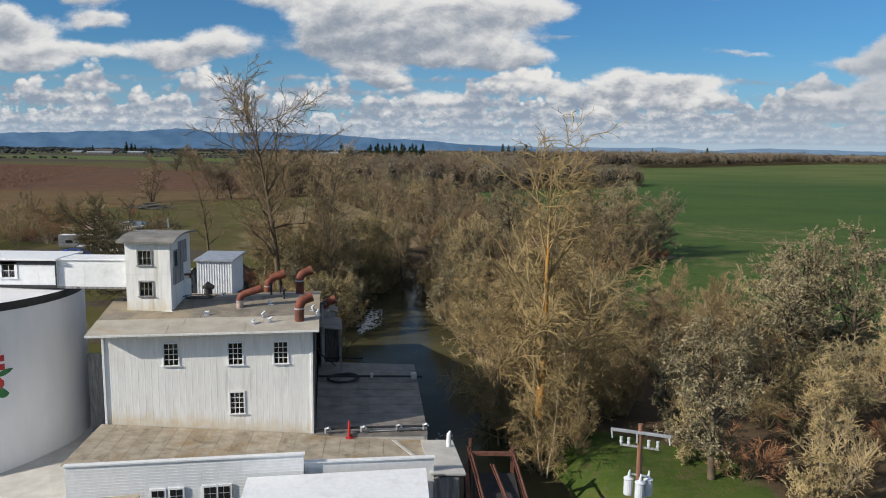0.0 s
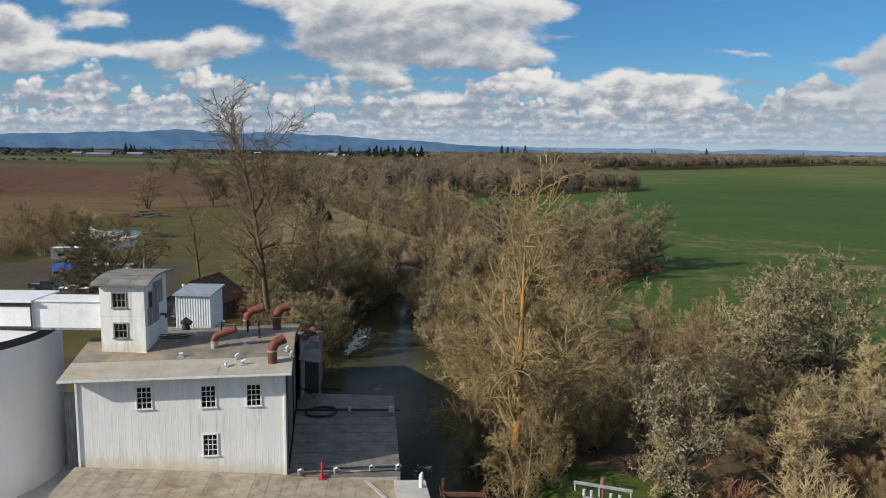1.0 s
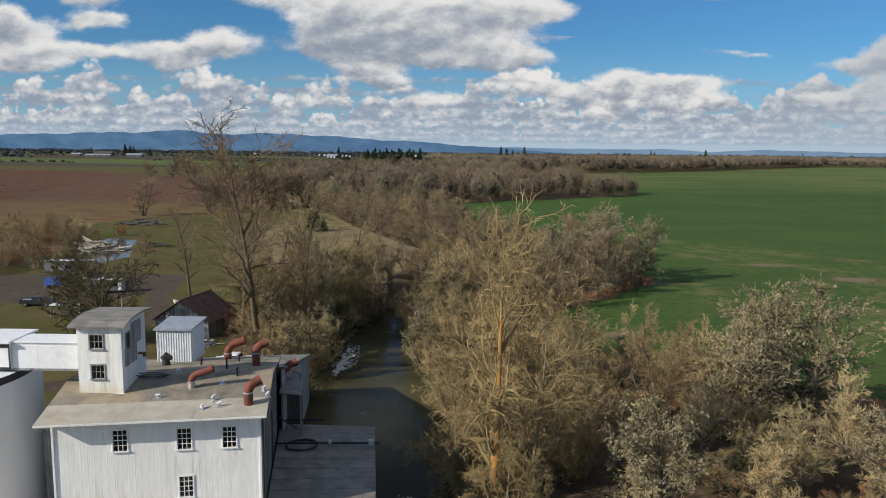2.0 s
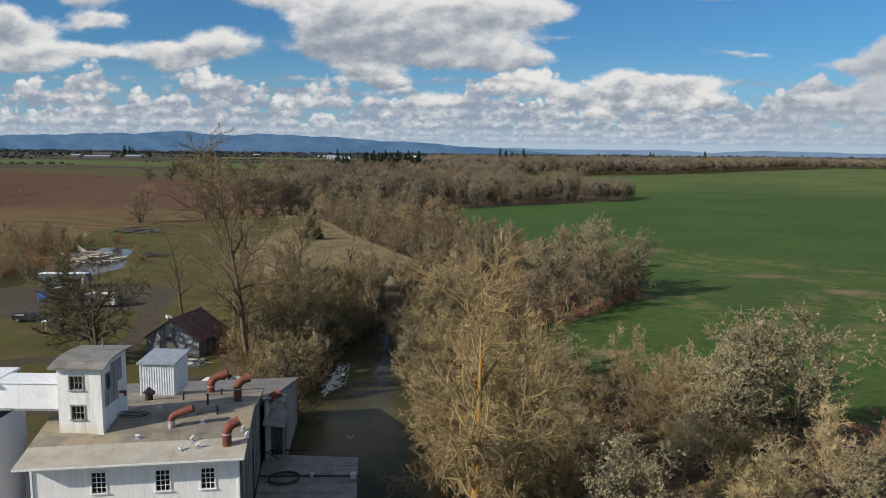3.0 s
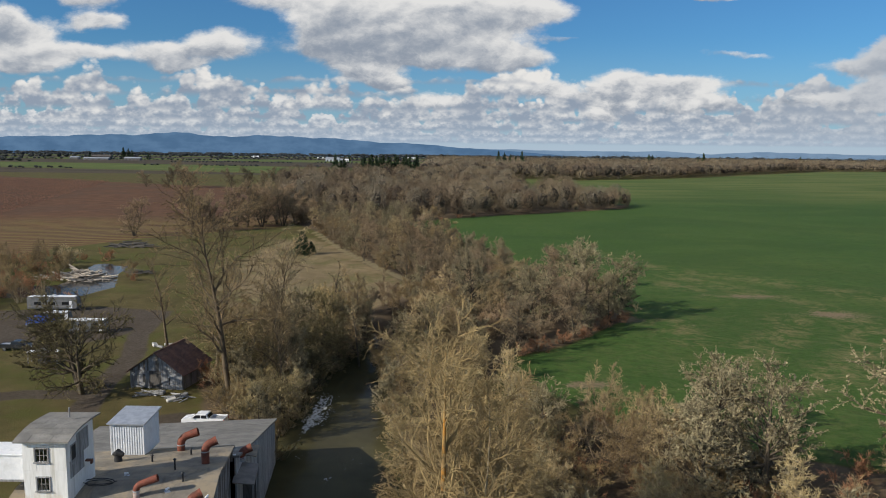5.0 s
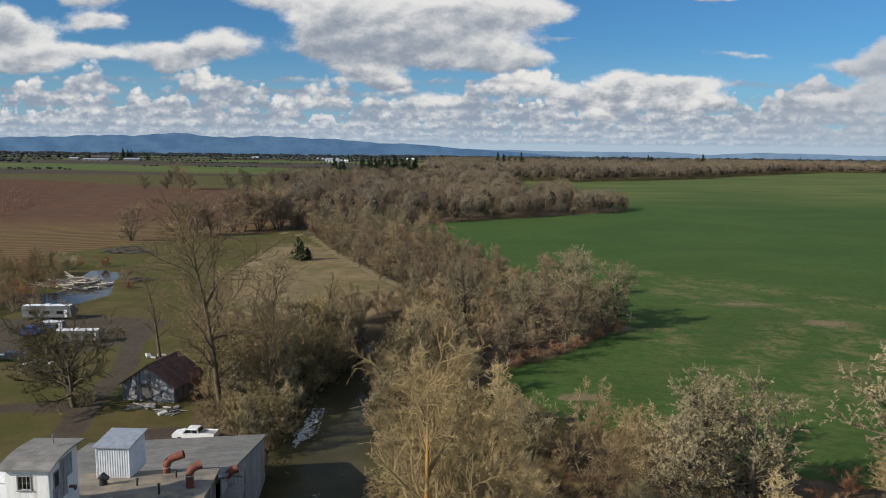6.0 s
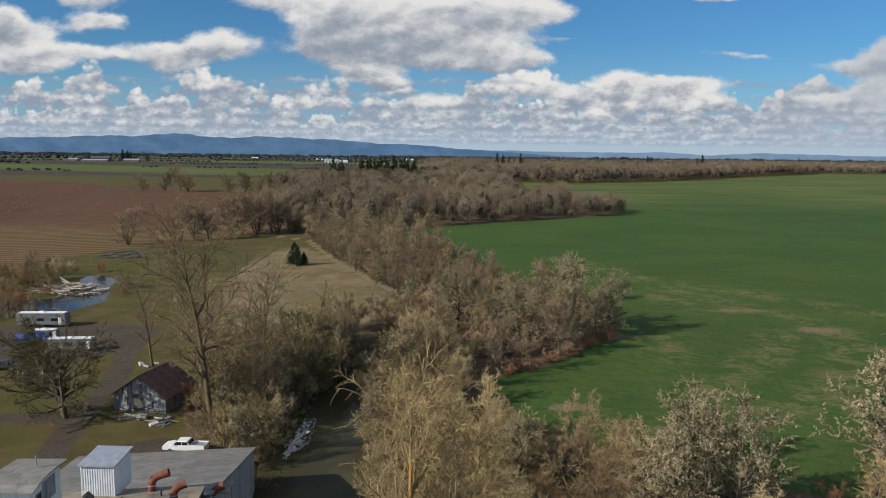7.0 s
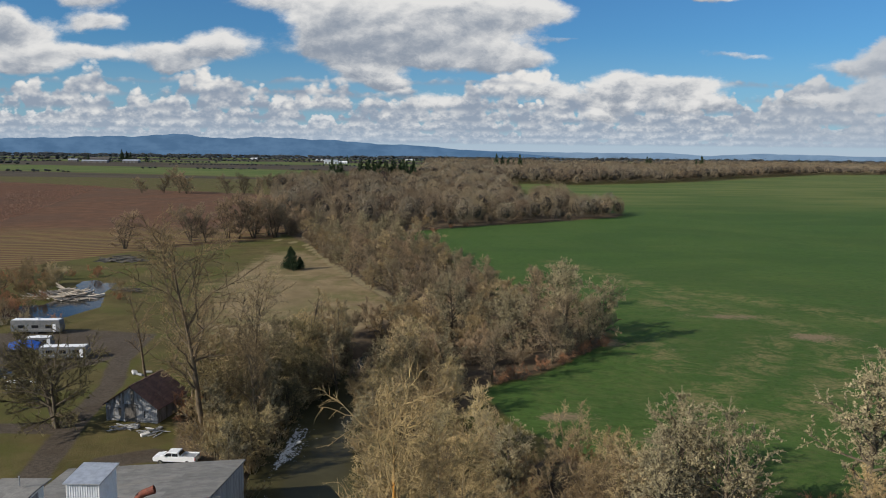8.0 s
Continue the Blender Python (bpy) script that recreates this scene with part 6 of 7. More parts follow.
def plant(x, y, kinds, s):
    k = choose(kinds)
    sc = s * rnd.uniform(0.8, 1.2)
    m = place(x, y, rnd.uniform(0, 360), sc, sc * rnd.uniform(0.85, 1.15))
    if k not in used:
        used[k] = True
        stand(NEAR[k], m)
    else:
        copy_thing(NEAR[k], m)


def dry_foot(x, y, e=1.0):
    return float(river_at(np.array([x]), np.array([y]))[0]) > e


LEFT_BANK = [(-24, 105), (-15, 95), (-12.5, 110), (-11, 130), (-6, 150), (-10, 168), (-24, 156), (-33, 130)]
RIGHT_BANK = [(5.5, 57), (8.5, 55.5), (14, 59.5), (20, 70), (26, 96), (14, 112), (19, 134), (4, 150), (-3, 140), (-2, 118), (3, 92)]
for x, y in scatter(LEFT_BANK, 3.9, 1, lambda x, y: dry_foot(x, y, 0.3)):
    plant(x, y, (3, 5, 1, 3, 0, 2, 2), 0.95 if y > 108 else 0.75)
for x, y in scatter(RIGHT_BANK, 4.2, 2, lambda x, y: dry_foot(x, y, 0.3) and True):
    plant(x, y, (2, 1, 4, 2, 0, 3, 1), 0.78 if y < 100 else 0.85)
for x, y in scatter(BRUSH, 4.8, 3, lambda x, y: dry_foot(x, y, 1.0) and y > 42 and not (y < 61 and x < 19) and x < 92 and not (46 < x < 62 and 70 < y)):
    plant(x, y, (1, 1, 3, 4, 1, 2, 1.5), 0.72)

# bushes at the feet of the trees
stand(BUSH[0], place(26, 84, 0, 1.0))
stand(BUSH[1], place(-13.5, 93.5, 0, 1.0))
for x, y in scatter(RIGHT_BANK, 4.4, 12, lambda x, y: dry_foot(x, y, -0.4)) + scatter(LEFT_BANK, 4.2, 13, lambda x, y: dry_foot(x, y, -0.6)):
    copy_thing(BUSH[1], place(x, y, rnd.uniform(0, 360), rnd.uniform(0.7, 1.2)))
for x, y in scatter(BRUSH, 6.0, 14, lambda x, y: dry_foot(x, y, 0.5) and y > 44 and not (y < 63 and x < 19) and x < 80):
    copy_thing(BUSH[0 if rnd.random() < 0.6 else 1], place(x, y, rnd.uniform(0, 360), rnd.uniform(0.8, 1.4)))

# woods upstream, a little coarser
IN_WOOD = "trees of the river wood"
COARSE = dict(sides=5, subs=8, twigs=5, tips=5, twig_r=0.045, twig_len=0.8, tip_len=0.6)
MID = [
    make_tree("alder_tree", grow(101, 13.0, stems=3, bare=0.12, limbs=24, reach=0.54, angle=1.1, rise=0.03, r0=0.22, fan=0.45, crooked=0.18, widest=0.5, **COARSE), bark_brown, twig_brown, "bare brown alder in the river wood", group=IN_WOOD),
    make_tree("ash_tree", grow(103, 14.5, bare=0.13, limbs=24, reach=0.46, angle=1.2, rise=0.03, r0=0.28, crooked=0.18, widest=0.5, **COARSE), bark_dark, twig_haze, "bare grey ash in the river wood", group=IN_WOOD),
    make_tree("oak_tree", grow(107, 12.5, stems=2, bare=0.12, limbs=26, reach=0.60, angle=1.2, rise=0.03, r0=0.30, crooked=0.22, widest=0.5, lichen=1, tuft=0.13, **COARSE), bark_dark, twig_lichen, "rounded bare oak in the river wood", group=IN_WOOD),
    make_tree("willow_tree", grow(109, 9.5, stems=8, bare=0.08, limbs=32, reach=0.50, angle=0.9, rise=0.05, r0=0.15, fan=0.9, crooked=0.18, **COARSE), bark_brown, twig_haze, "bushy bare willow in the river wood", group=IN_WOOD),
]
first = [True] * 4
for x, y in scatter(WOOD, 6.3, 21, lambda x, y: 136 < y < 310 and dry_foot(x, y, -0.8) and not (x < -3 and y < 168), 360):
    k = choose((3, 3, 2, 3))
    s = rnd.uniform(0.75, 1.15) * (0.9 if y < 300 else 1.05)
    m = place(x, y, rnd.uniform(0, 360), s, s * rnd.uniform(0.9, 1.1))
    if first[k]:
        first[k] = False
        stand(MID[k], m)
    else:
        copy_thing(MID[k], m)
for x, y in scatter(WOOD, 8.6, 22, lambda x, y: 310 <= y < 425, 190):
    s = rnd.uniform(0.8, 1.3)
    copy_thing(MID[choose((3, 3, 3, 2))], place(x, y, rnd.uniform(0, 360), s, s * rnd.uniform(0.85, 1.05)))
line_tree = make_tree("oak_tree", grow(127, 15.0, stems=3, bare=0.16, limbs=33, reach=0.62, angle=1.15, rise=0.03, r0=0.5, subs=8, twigs=6, tips=2, twig_r=0.045, twig_len=0.9, sides=6, fan=0.45, widest=0.45, crooked=0.16), bark_dark, twig_haze,
                      "full-crowned bare oak at the orchard's edge", group="oaks at the orchard's edge")
stand(line_tree, place(-129.6, 327.6, 40, 1.1))
for x, y, s in ((-107, 350, 1.25), (-100.5, 352, 1.3), (-96, 372, 1.5), (-91, 371, 1.35), (-84, 376, 1.6), (-78, 386, 1.6), (-74, 378, 1.4), (-86, 390, 1.3),
                (-70, 392, 1.5), (-256, 757, 1.9), (-247, 750, 1.5), (-275, 760, 1.4), (-293, 752, 1.2), (-205, 748, 1.4), (-190, 752, 1.5), (-175, 748, 1.3), (-160, 752, 1.5)):
    copy_thing(line_tree, place(x, y, rnd.uniform(0, 360), s * 0.85))

# thicket beside the pond
for x, y in scatter([(-170, 160), (-106, 168), (-104, 188), (-103, 206), (-112, 238), (-128, 254), (-170, 240)], 5.2, 41, lambda x, y: x > -0.64 * y, 130):
    if rnd.random() < 0.35:
        plant(x, y, (2, 1, 2, 1, 0, 1, 0), 0.62)
    else:
        copy_thing(BUSH[0 if rnd.random() < 0.5 else 1], place(x, y, rnd.uniform(0, 360), rnd.uniform(1.1, 1.8)))

# brush along the yard's far side and round the pond
for x, y in ((-108, 186), (-113, 196), (-118, 205), (-104, 178), (-98, 182), (-120, 186), (-112, 172), (-126, 196), (-121, 214), (-116, 226), (-113, 236), (-92, 180), (-86, 184),
             (-118, 255), (-122, 246), (-108, 253), (-88, 224), (-84, 216), (-30.5, 121), (-29.5, 117)):
    copy_thing(BUSH[0 if rnd.random() < 0.5 else 1], place(x, y, rnd.uniform(0, 360), rnd.uniform(0.9, 1.7)))
for x, y in ((28, 141), (33, 147.5), (24, 138), (39, 153), (44, 160), (49, 167), (8, 405), (18, 432), (26, 441)):
    copy_thing(BUSH[0], place(x, y, rnd.uniform(0, 360), rnd.uniform(0.9, 1.3)))


def conifer(seed, H, tiers, per, r, girth=0.30):
    """A fir: whorls of boughs, each feathered with needle sprays."""
    w = Wood(seed)
    g = w.g
    w.tubes(np.array([[(0, 0, -0.3), (0, 0, H * 0.5), (0, 0, H)]], float), np.array([H * 0.022]), np.array([0.02]), 6, w.bark)
    n = tiers * per
    t = np.repeat((np.arange(tiers) + 0.5) / tiers, per) + g.uniform(-0.4, 0.4, n) / tiers
    az = g.uniform(0, math.tau, n)
    d = w.unit(np.stack([np.cos(az), np.sin(az), g.uniform(-0.25, 0.35, n)], 1))
    length = (H * girth * np.clip(1 - t, 0, 1) ** 0.8 + 0.15) * g.uniform(0.6, 1.12, n)
    bough = w.run(np.stack([np.zeros(n), np.zeros(n), H * (0.04 + 0.93 * t)], 1), d, length, 3, 0.08, 0.10)
    w.tubes(bough, np.full(n, r * 0.35), np.full(n, r * 0.1), 3, w.fine)
    p, d, t, k = w.sprout(bough, 12, 0.12, 1.0)
    w.spikes(p, w.off(d, g.uniform(0.3, 1.0, len(t))), (length[k] * 0.30 + 0.2) * g.uniform(0.6, 1.2, len(t)), np.full(len(t), r))
    return w


fir = make_tree("young_fir", conifer(5, 9.2, 26, 18, 0.09, 0.40), bark_brown, needle, "dense dark green young fir in the meadow", "tree", "young firs in the meadow")
stand(fir, place(-44.2, 273.5, 0, 1.0))
copy_thing(fir, place(-41.2, 275.5, 90, 0.55))
far_fir = make_tree("fir_tree", conifer(6, 26.0, 16, 10, 0.55, 0.24), bark_brown, needle, "tall dark fir behind the river wood", "tree", "firs behind the river wood")
spots = [(-152, 1120), (-147, 1128), (-141, 1118), (-156, 1130)] + [(-116 + 3.6 * k + 2 * math.sin(k * 2.3), 1126 + 12 * math.cos(k * 1.7)) for k in range(25)]
stand(far_fir, place(*spots[0], 0))
for k, (x, y) in enumerate(spots[1:]):
    copy_thing(far_fir, place(x, y, 50 * k, 1.0 + 0.35 * ((k * 7) % 5) / 4))


# woods far off: one mass of clumps
def island_material(name, colours, rough=0.95):
    m = bpy.data.materials.new(name)
    m.use_nodes = True
    N = Nodes(m.node_tree)
    at = N.add("ShaderNodeTexCoord").outputs["Object"]
    v = N.noise(at, 0.02, 3.0)
    rnd_ = N.add("ShaderNodeNewGeometry").outputs["Random Per Island"]
    tone = N.add("ShaderNodeAttribute", attribute="tone").outputs["Fac"]
    col = N.mix(N.step(tone, 0.0, 0.55), colours[0], colours[1])
    col = N.mix(N.step(N.math("FRACT", N.math("MULTIPLY", tone, 7.3)), 0.4, 1.0, 0.0, 0.9), col, colours[3])
    col = N.mix(N.step(v, 0.45, 0.65, 0.0, 0.6), col, colours[2])
    dim = N.math("MULTIPLY_ADD", N.math("FRACT", N.math("MULTIPLY", tone, 3.7)), 0.45, 0.62)
    dim = N.math("MULTIPLY", dim, N.math("MULTIPLY_ADD", rnd_, 0.36, 0.86))
    # cores inside the crowns are darkened: bark, and shade painted into the colour
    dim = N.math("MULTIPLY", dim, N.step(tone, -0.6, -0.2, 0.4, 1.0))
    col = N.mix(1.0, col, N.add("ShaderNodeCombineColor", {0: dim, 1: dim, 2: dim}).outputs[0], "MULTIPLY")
    N.add("ShaderNodeOutputMaterial", {0: N.add("ShaderNodeBsdfPrincipled", {"Base Color": col, "Roughness": rough}).outputs[0]})
    return m


far_twigs = island_material("distant bare crowns", ((0.117, 0.077, 0.047), (0.244, 0.187, 0.111), (0.195, 0.132, 0.078), (0.210, 0.182, 0.131)))
# blue-grey haze of the distance is put into these colours
far_dark = island_material("distant dark woods, haze-tinted", ((0.057, 0.074, 0.082), (0.095, 0.103, 0.102), (0.076, 0.084, 0.082), (0.090, 0.105, 0.114)))
orchard_twigs = island_material("orchard saplings", ((0.14, 0.07, 0.045), (0.24, 0.12, 0.075), (0.17, 0.09, 0.06), (0.20, 0.11, 0.07)))


class Clumps:
    """Many crowns in one mesh, each of upright spikes round an uneven dome."""

    def __init__(self, seed):
        self.r, self.v, self.f, self.tone = random.Random(seed), [], [], []

    def crown(self, x, y, z, h, wide, n, r):
        rd = self.r
        for _ in range(n):
            a, se = rd.uniform(0, math.tau), rd.uniform(-0.85, 1.0)
            ca, sa, ce = math.cos(a), math.sin(a), math.sqrt(max(0.0, 1 - se * se))
            k0, k1 = rd.uniform(0.1, 0.6), rd.uniform(0.7, 1.12)
            q = len(self.v)
            cz = z + h * 0.5
            bx, by, bz = x + ca * ce * wide * 0.5 * k0, y + sa * ce * wide * 0.5 * k0, cz + h * 0.48 * se * k0
            ex, ey, ez = x + ca * ce * wide * 0.5 * k1, y + sa * ce * wide * 0.5 * k1, cz + h * 0.48 * se * k1 + r * 0.4
            self.v += [(bx - sa * r, by + ca * r, bz), (bx + sa * r, by - ca * r, bz - r * 0.5), (bx, by, bz + r * 1.2), (ex, ey, max(ez, z + 0.3))]
            self.f += [(q, q + 1, q + 3), (q + 1, q + 2, q + 3), (q + 2, q, q + 3)]

    def dome(self, x, y, h, wide, n, r, spike=1.0):
        """A rounded bare crown: a lumpy thicket of boughs, bristling with slivers that lie along it and stick out of it."""
        rd = self.r
        tone = rd.random()
        lean = rd.uniform(-0.08, 0.08) * h
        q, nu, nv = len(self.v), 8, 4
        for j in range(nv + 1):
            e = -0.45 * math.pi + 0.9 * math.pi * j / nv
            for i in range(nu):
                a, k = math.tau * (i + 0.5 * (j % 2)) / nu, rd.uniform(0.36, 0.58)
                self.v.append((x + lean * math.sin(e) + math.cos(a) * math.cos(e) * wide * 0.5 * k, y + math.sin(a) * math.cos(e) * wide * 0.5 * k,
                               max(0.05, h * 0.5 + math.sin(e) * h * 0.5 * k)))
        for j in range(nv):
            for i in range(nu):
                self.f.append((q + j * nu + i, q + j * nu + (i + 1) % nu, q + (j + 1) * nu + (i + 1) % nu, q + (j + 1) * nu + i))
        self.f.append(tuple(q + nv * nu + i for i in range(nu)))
        # tone -1 marks the core, coloured dark for the shade within the thicket
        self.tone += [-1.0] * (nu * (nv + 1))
        for _ in range(n):
            a, se = rd.uniform(0, math.tau), rd.uniform(-0.95, 1.0)
            ce = math.sqrt(1 - se * se)
            dx, dy, dz = math.cos(a) * ce, math.sin(a) * ce, se
            k0 = rd.uniform(0.72, 1.0) * (1.0 - 0.12 * math.sin(3.1 * a + 7 * tone) * ce)
            cx, cy, cz, hw, hh = x + lean * se, y, h * 0.52, wide * 0.5, h * 0.5
            bx, by, bz = cx + dx * hw * k0, cy + dy * hw * k0, cz + dz * hh * k0
            # two ways along the shell; most slivers lie in it, the rest stick out as sprays
            ux, uy = -math.sin(a), math.cos(a)
            vx, vy, vz = -dz * uy, dz * ux, ce
            th = rd.uniform(0, math.tau)
            co, si = math.cos(th), math.sin(th)
            out = rd.uniform(0.7, 1.4) if rd.random() < 0.5 else rd.gauss(0.1, 0.25)
            ln = r * rd.uniform(2.2, 4.5) * spike
            sx, sy, sz = ux * co - vx * si, uy * co - vy * si, -vz * si
            lx, ly, lz = ux * si + vx * co + dx * out, uy * si + vy * co + dy * out, vz * co + dz * out + 0.25
            q = len(self.v)
            self.v += [(bx - sx * r, by - sy * r, max(0.1, bz - sz * r)), (bx + sx * r, by + sy * r, max(0.1, bz + sz * r)), (bx + lx * ln, by + ly * ln, max(0.1, bz + lz * ln))]
            self.f.append((q, q + 1, q + 2))
            self.tone += [tone] * 3

    def build(self, name, mat, label):
        ob = mesh_object(name, self.v, self.f, mat)
        self.tone += [0.5] * (len(self.v) - len(self.tone))
        ob.data.attributes.new("tone", "FLOAT", "POINT").data.foreach_set("value", np.array(self.tone, np.float32))
        return tagged(ob, label, "woods", kind="stuff")


c = Clumps(3)
for x, y in scatter(WOOD, 9.0, 31, lambda x, y: 422 <= y < 620, 900):
    h = c.r.choice((5.5, 9.0, 13.0, 15.0, 18.5)) * c.r.uniform(0.85, 1.15)
    c.dome(x, y, h, h * c.r.uniform(0.68, 0.95), int(95 * h), 0.17)
for x, y in scatter(WOOD, 12.5, 32, lambda x, y: y >= 620, 1500):
    h = c.r.choice((6.0, 10.0, 13.0, 15.0, 19.0)) * c.r.uniform(0.85, 1.15)
    c.dome(x, y, h, h * c.r.uniform(0.75, 1.05), int(42 * h), 0.30)
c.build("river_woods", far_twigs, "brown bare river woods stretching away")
c = Clumps(4)
EAST = [(92, 1085), (202, 1062), (330, 1150), (442, 1248), (560, 1420), (800, 1660), (930, 1790), (900, 1960), (500, 1700), (200, 1400), (60, 1300), (-120, 1250), (60, 1150)]
for x, y in scatter(EAST, 15.0, 33, most=1200):
    h = c.r.uniform(15, 29)
    c.dome(x, y, h, h * c.r.uniform(0.85, 1.25), 270, 0.42, 0.9)
for k in range(4200):
    y = 1350 + 2300 * c.r.random() ** 1.2
    x = c.r.uniform(-0.02, 0.66) * y
    if math.sin(x / 210 + 1.3) + math.sin(y / 160 + x / 500) > -0.4 and inside_distance(CROP, np.array([x]), np.array([y]))[0] < -10:
        h = c.r.uniform(13, 22)
        c.dome(x, y, h, h * 1.6, 60, 0.9, 0.7)
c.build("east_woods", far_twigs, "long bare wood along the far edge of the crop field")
c = Clumps(5)
# rows of trees between the fields of the far plain: distance, from, to (as shares of it), height
for y, lo, hi, tall_ in ((1380, -0.62, -0.44, 7), (1700, -0.40, -0.16, 6), (1950, -0.66, -0.52, 14), (2150, -0.36, -0.05, 8), (2480, -0.66, -0.30, 10), (2700, -0.68, -0.42, 22), (2800, -0.30, 0.10, 12),
                         (3100, -0.68, -0.05, 14), (3300, -0.25, 0.30, 18), (3500, -0.68, -0.2, 22), (3700, 0.05, 0.70, 26), (3900, -0.7, 0.7, 18), (4200, -0.7, 0.72, 22), (4400, 0.0, 0.74, 30)):
    x = lo * y
    while x < hi * y:
        gap = math.sin(x / 97.0 + y) + math.sin(x / 41.0 + 2 * y)
        if gap > -0.9:
            h = tall_ * c.r.uniform(0.6, 1.15)
            c.dome(x, y + c.r.uniform(-12, 12), h, h * c.r.uniform(1.6, 2.6), 12, 0.0004 * y, 0.6)
        x += tall_ * c.r.uniform(0.9, 1.8)
for k in range(1100):
    x, y = c.r.uniform(-4200, 4300), c.r.uniform(4400, 4750)
    c.dome(x, y, c.r.uniform(12, 28), 75, 10, 2.0, 0.5)
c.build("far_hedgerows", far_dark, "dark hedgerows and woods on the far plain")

# orchard of bare saplings, in rows
c = Clumps(7)
rows_dir = Vector((math.cos(0.30), math.sin(0.30)))
ox, oy = np.meshgrid(np.arange(-640, 60, 4.6), np.arange(-300, 900, 6.04))
px, py = -300 + ox * rows_dir.x - (oy - 200) * rows_dir.y, 400 + ox * rows_dir.y + (oy - 200) * rows_dir.x
good = (inside_distance(ORCHARD, px, py) > 4) & (py < 900) & (px > -0.75 * py - 20)
for x, y in zip(px[good].tolist(), py[good].tolist()):
    h = c.r.uniform(2.2, 3.6)
    c.crown(x + c.r.uniform(-0.5, 0.5), y + c.r.uniform(-0.5, 0.5), 0, h, 3.2, 7 if y < 550 else 4, 0.22)
c.build("orchard", orchard_twigs, "rows of small bare reddish orchard trees")


# hills on the skyline
def hills(name, y, span, heights, mat, label, seed):
    n = 240
    rd = random.Random(seed)
    ph = [rd.uniform(0, 6.28) for _ in range(6)]
    bm = bmesh.new()
    top, bot, back = [], [], []
    for k in range(n + 1):
        x = span[0] + (span[1] - span[0]) * k / n
        h = np.interp(x / y, [a for a, _ in heights], [b for _, b in heights])
        h += (5 * math.sin(x / 190 + ph[0]) + 3.5 * math.sin(x / 83 + ph[1]) + 2.0 * math.sin(x / 37 + ph[2]) + 1.2 * math.sin(x / 17 + ph[3])) * (h / 110)
        top.append(bm.verts.new((x, y, max(h, 0.5))))
        bot.append(bm.verts.new((x, y - 60, -1)))
        back.append(bm.verts.new((x, y + 80, -1)))
    for k in range(n):
        bm.faces.new((bot[k], bot[k + 1], top[k + 1], top[k])), bm.faces.new((top[k], top[k + 1], back[k + 1], back[k]))
    tagged(part(name, bm, mat, None), label, "hills", kind="structure")


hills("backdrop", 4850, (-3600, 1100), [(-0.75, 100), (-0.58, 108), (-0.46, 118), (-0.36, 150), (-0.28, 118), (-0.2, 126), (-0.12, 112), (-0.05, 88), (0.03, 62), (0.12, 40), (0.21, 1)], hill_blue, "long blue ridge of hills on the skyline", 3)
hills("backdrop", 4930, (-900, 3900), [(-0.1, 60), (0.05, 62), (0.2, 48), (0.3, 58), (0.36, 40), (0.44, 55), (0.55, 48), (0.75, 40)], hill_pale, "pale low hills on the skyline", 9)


# ---- old barn, vehicles and clutter ----
barn_wood = material("silvered barn boards", (0.156, 0.156, 0.159), (0.325, 0.325, 0.332), 4.0, 0.9, 0, 0.3, (2.5, 2.5, 0.25), (0.117, 0.111, 0.104), 0.8, (0.5, 0.7), 0.3)


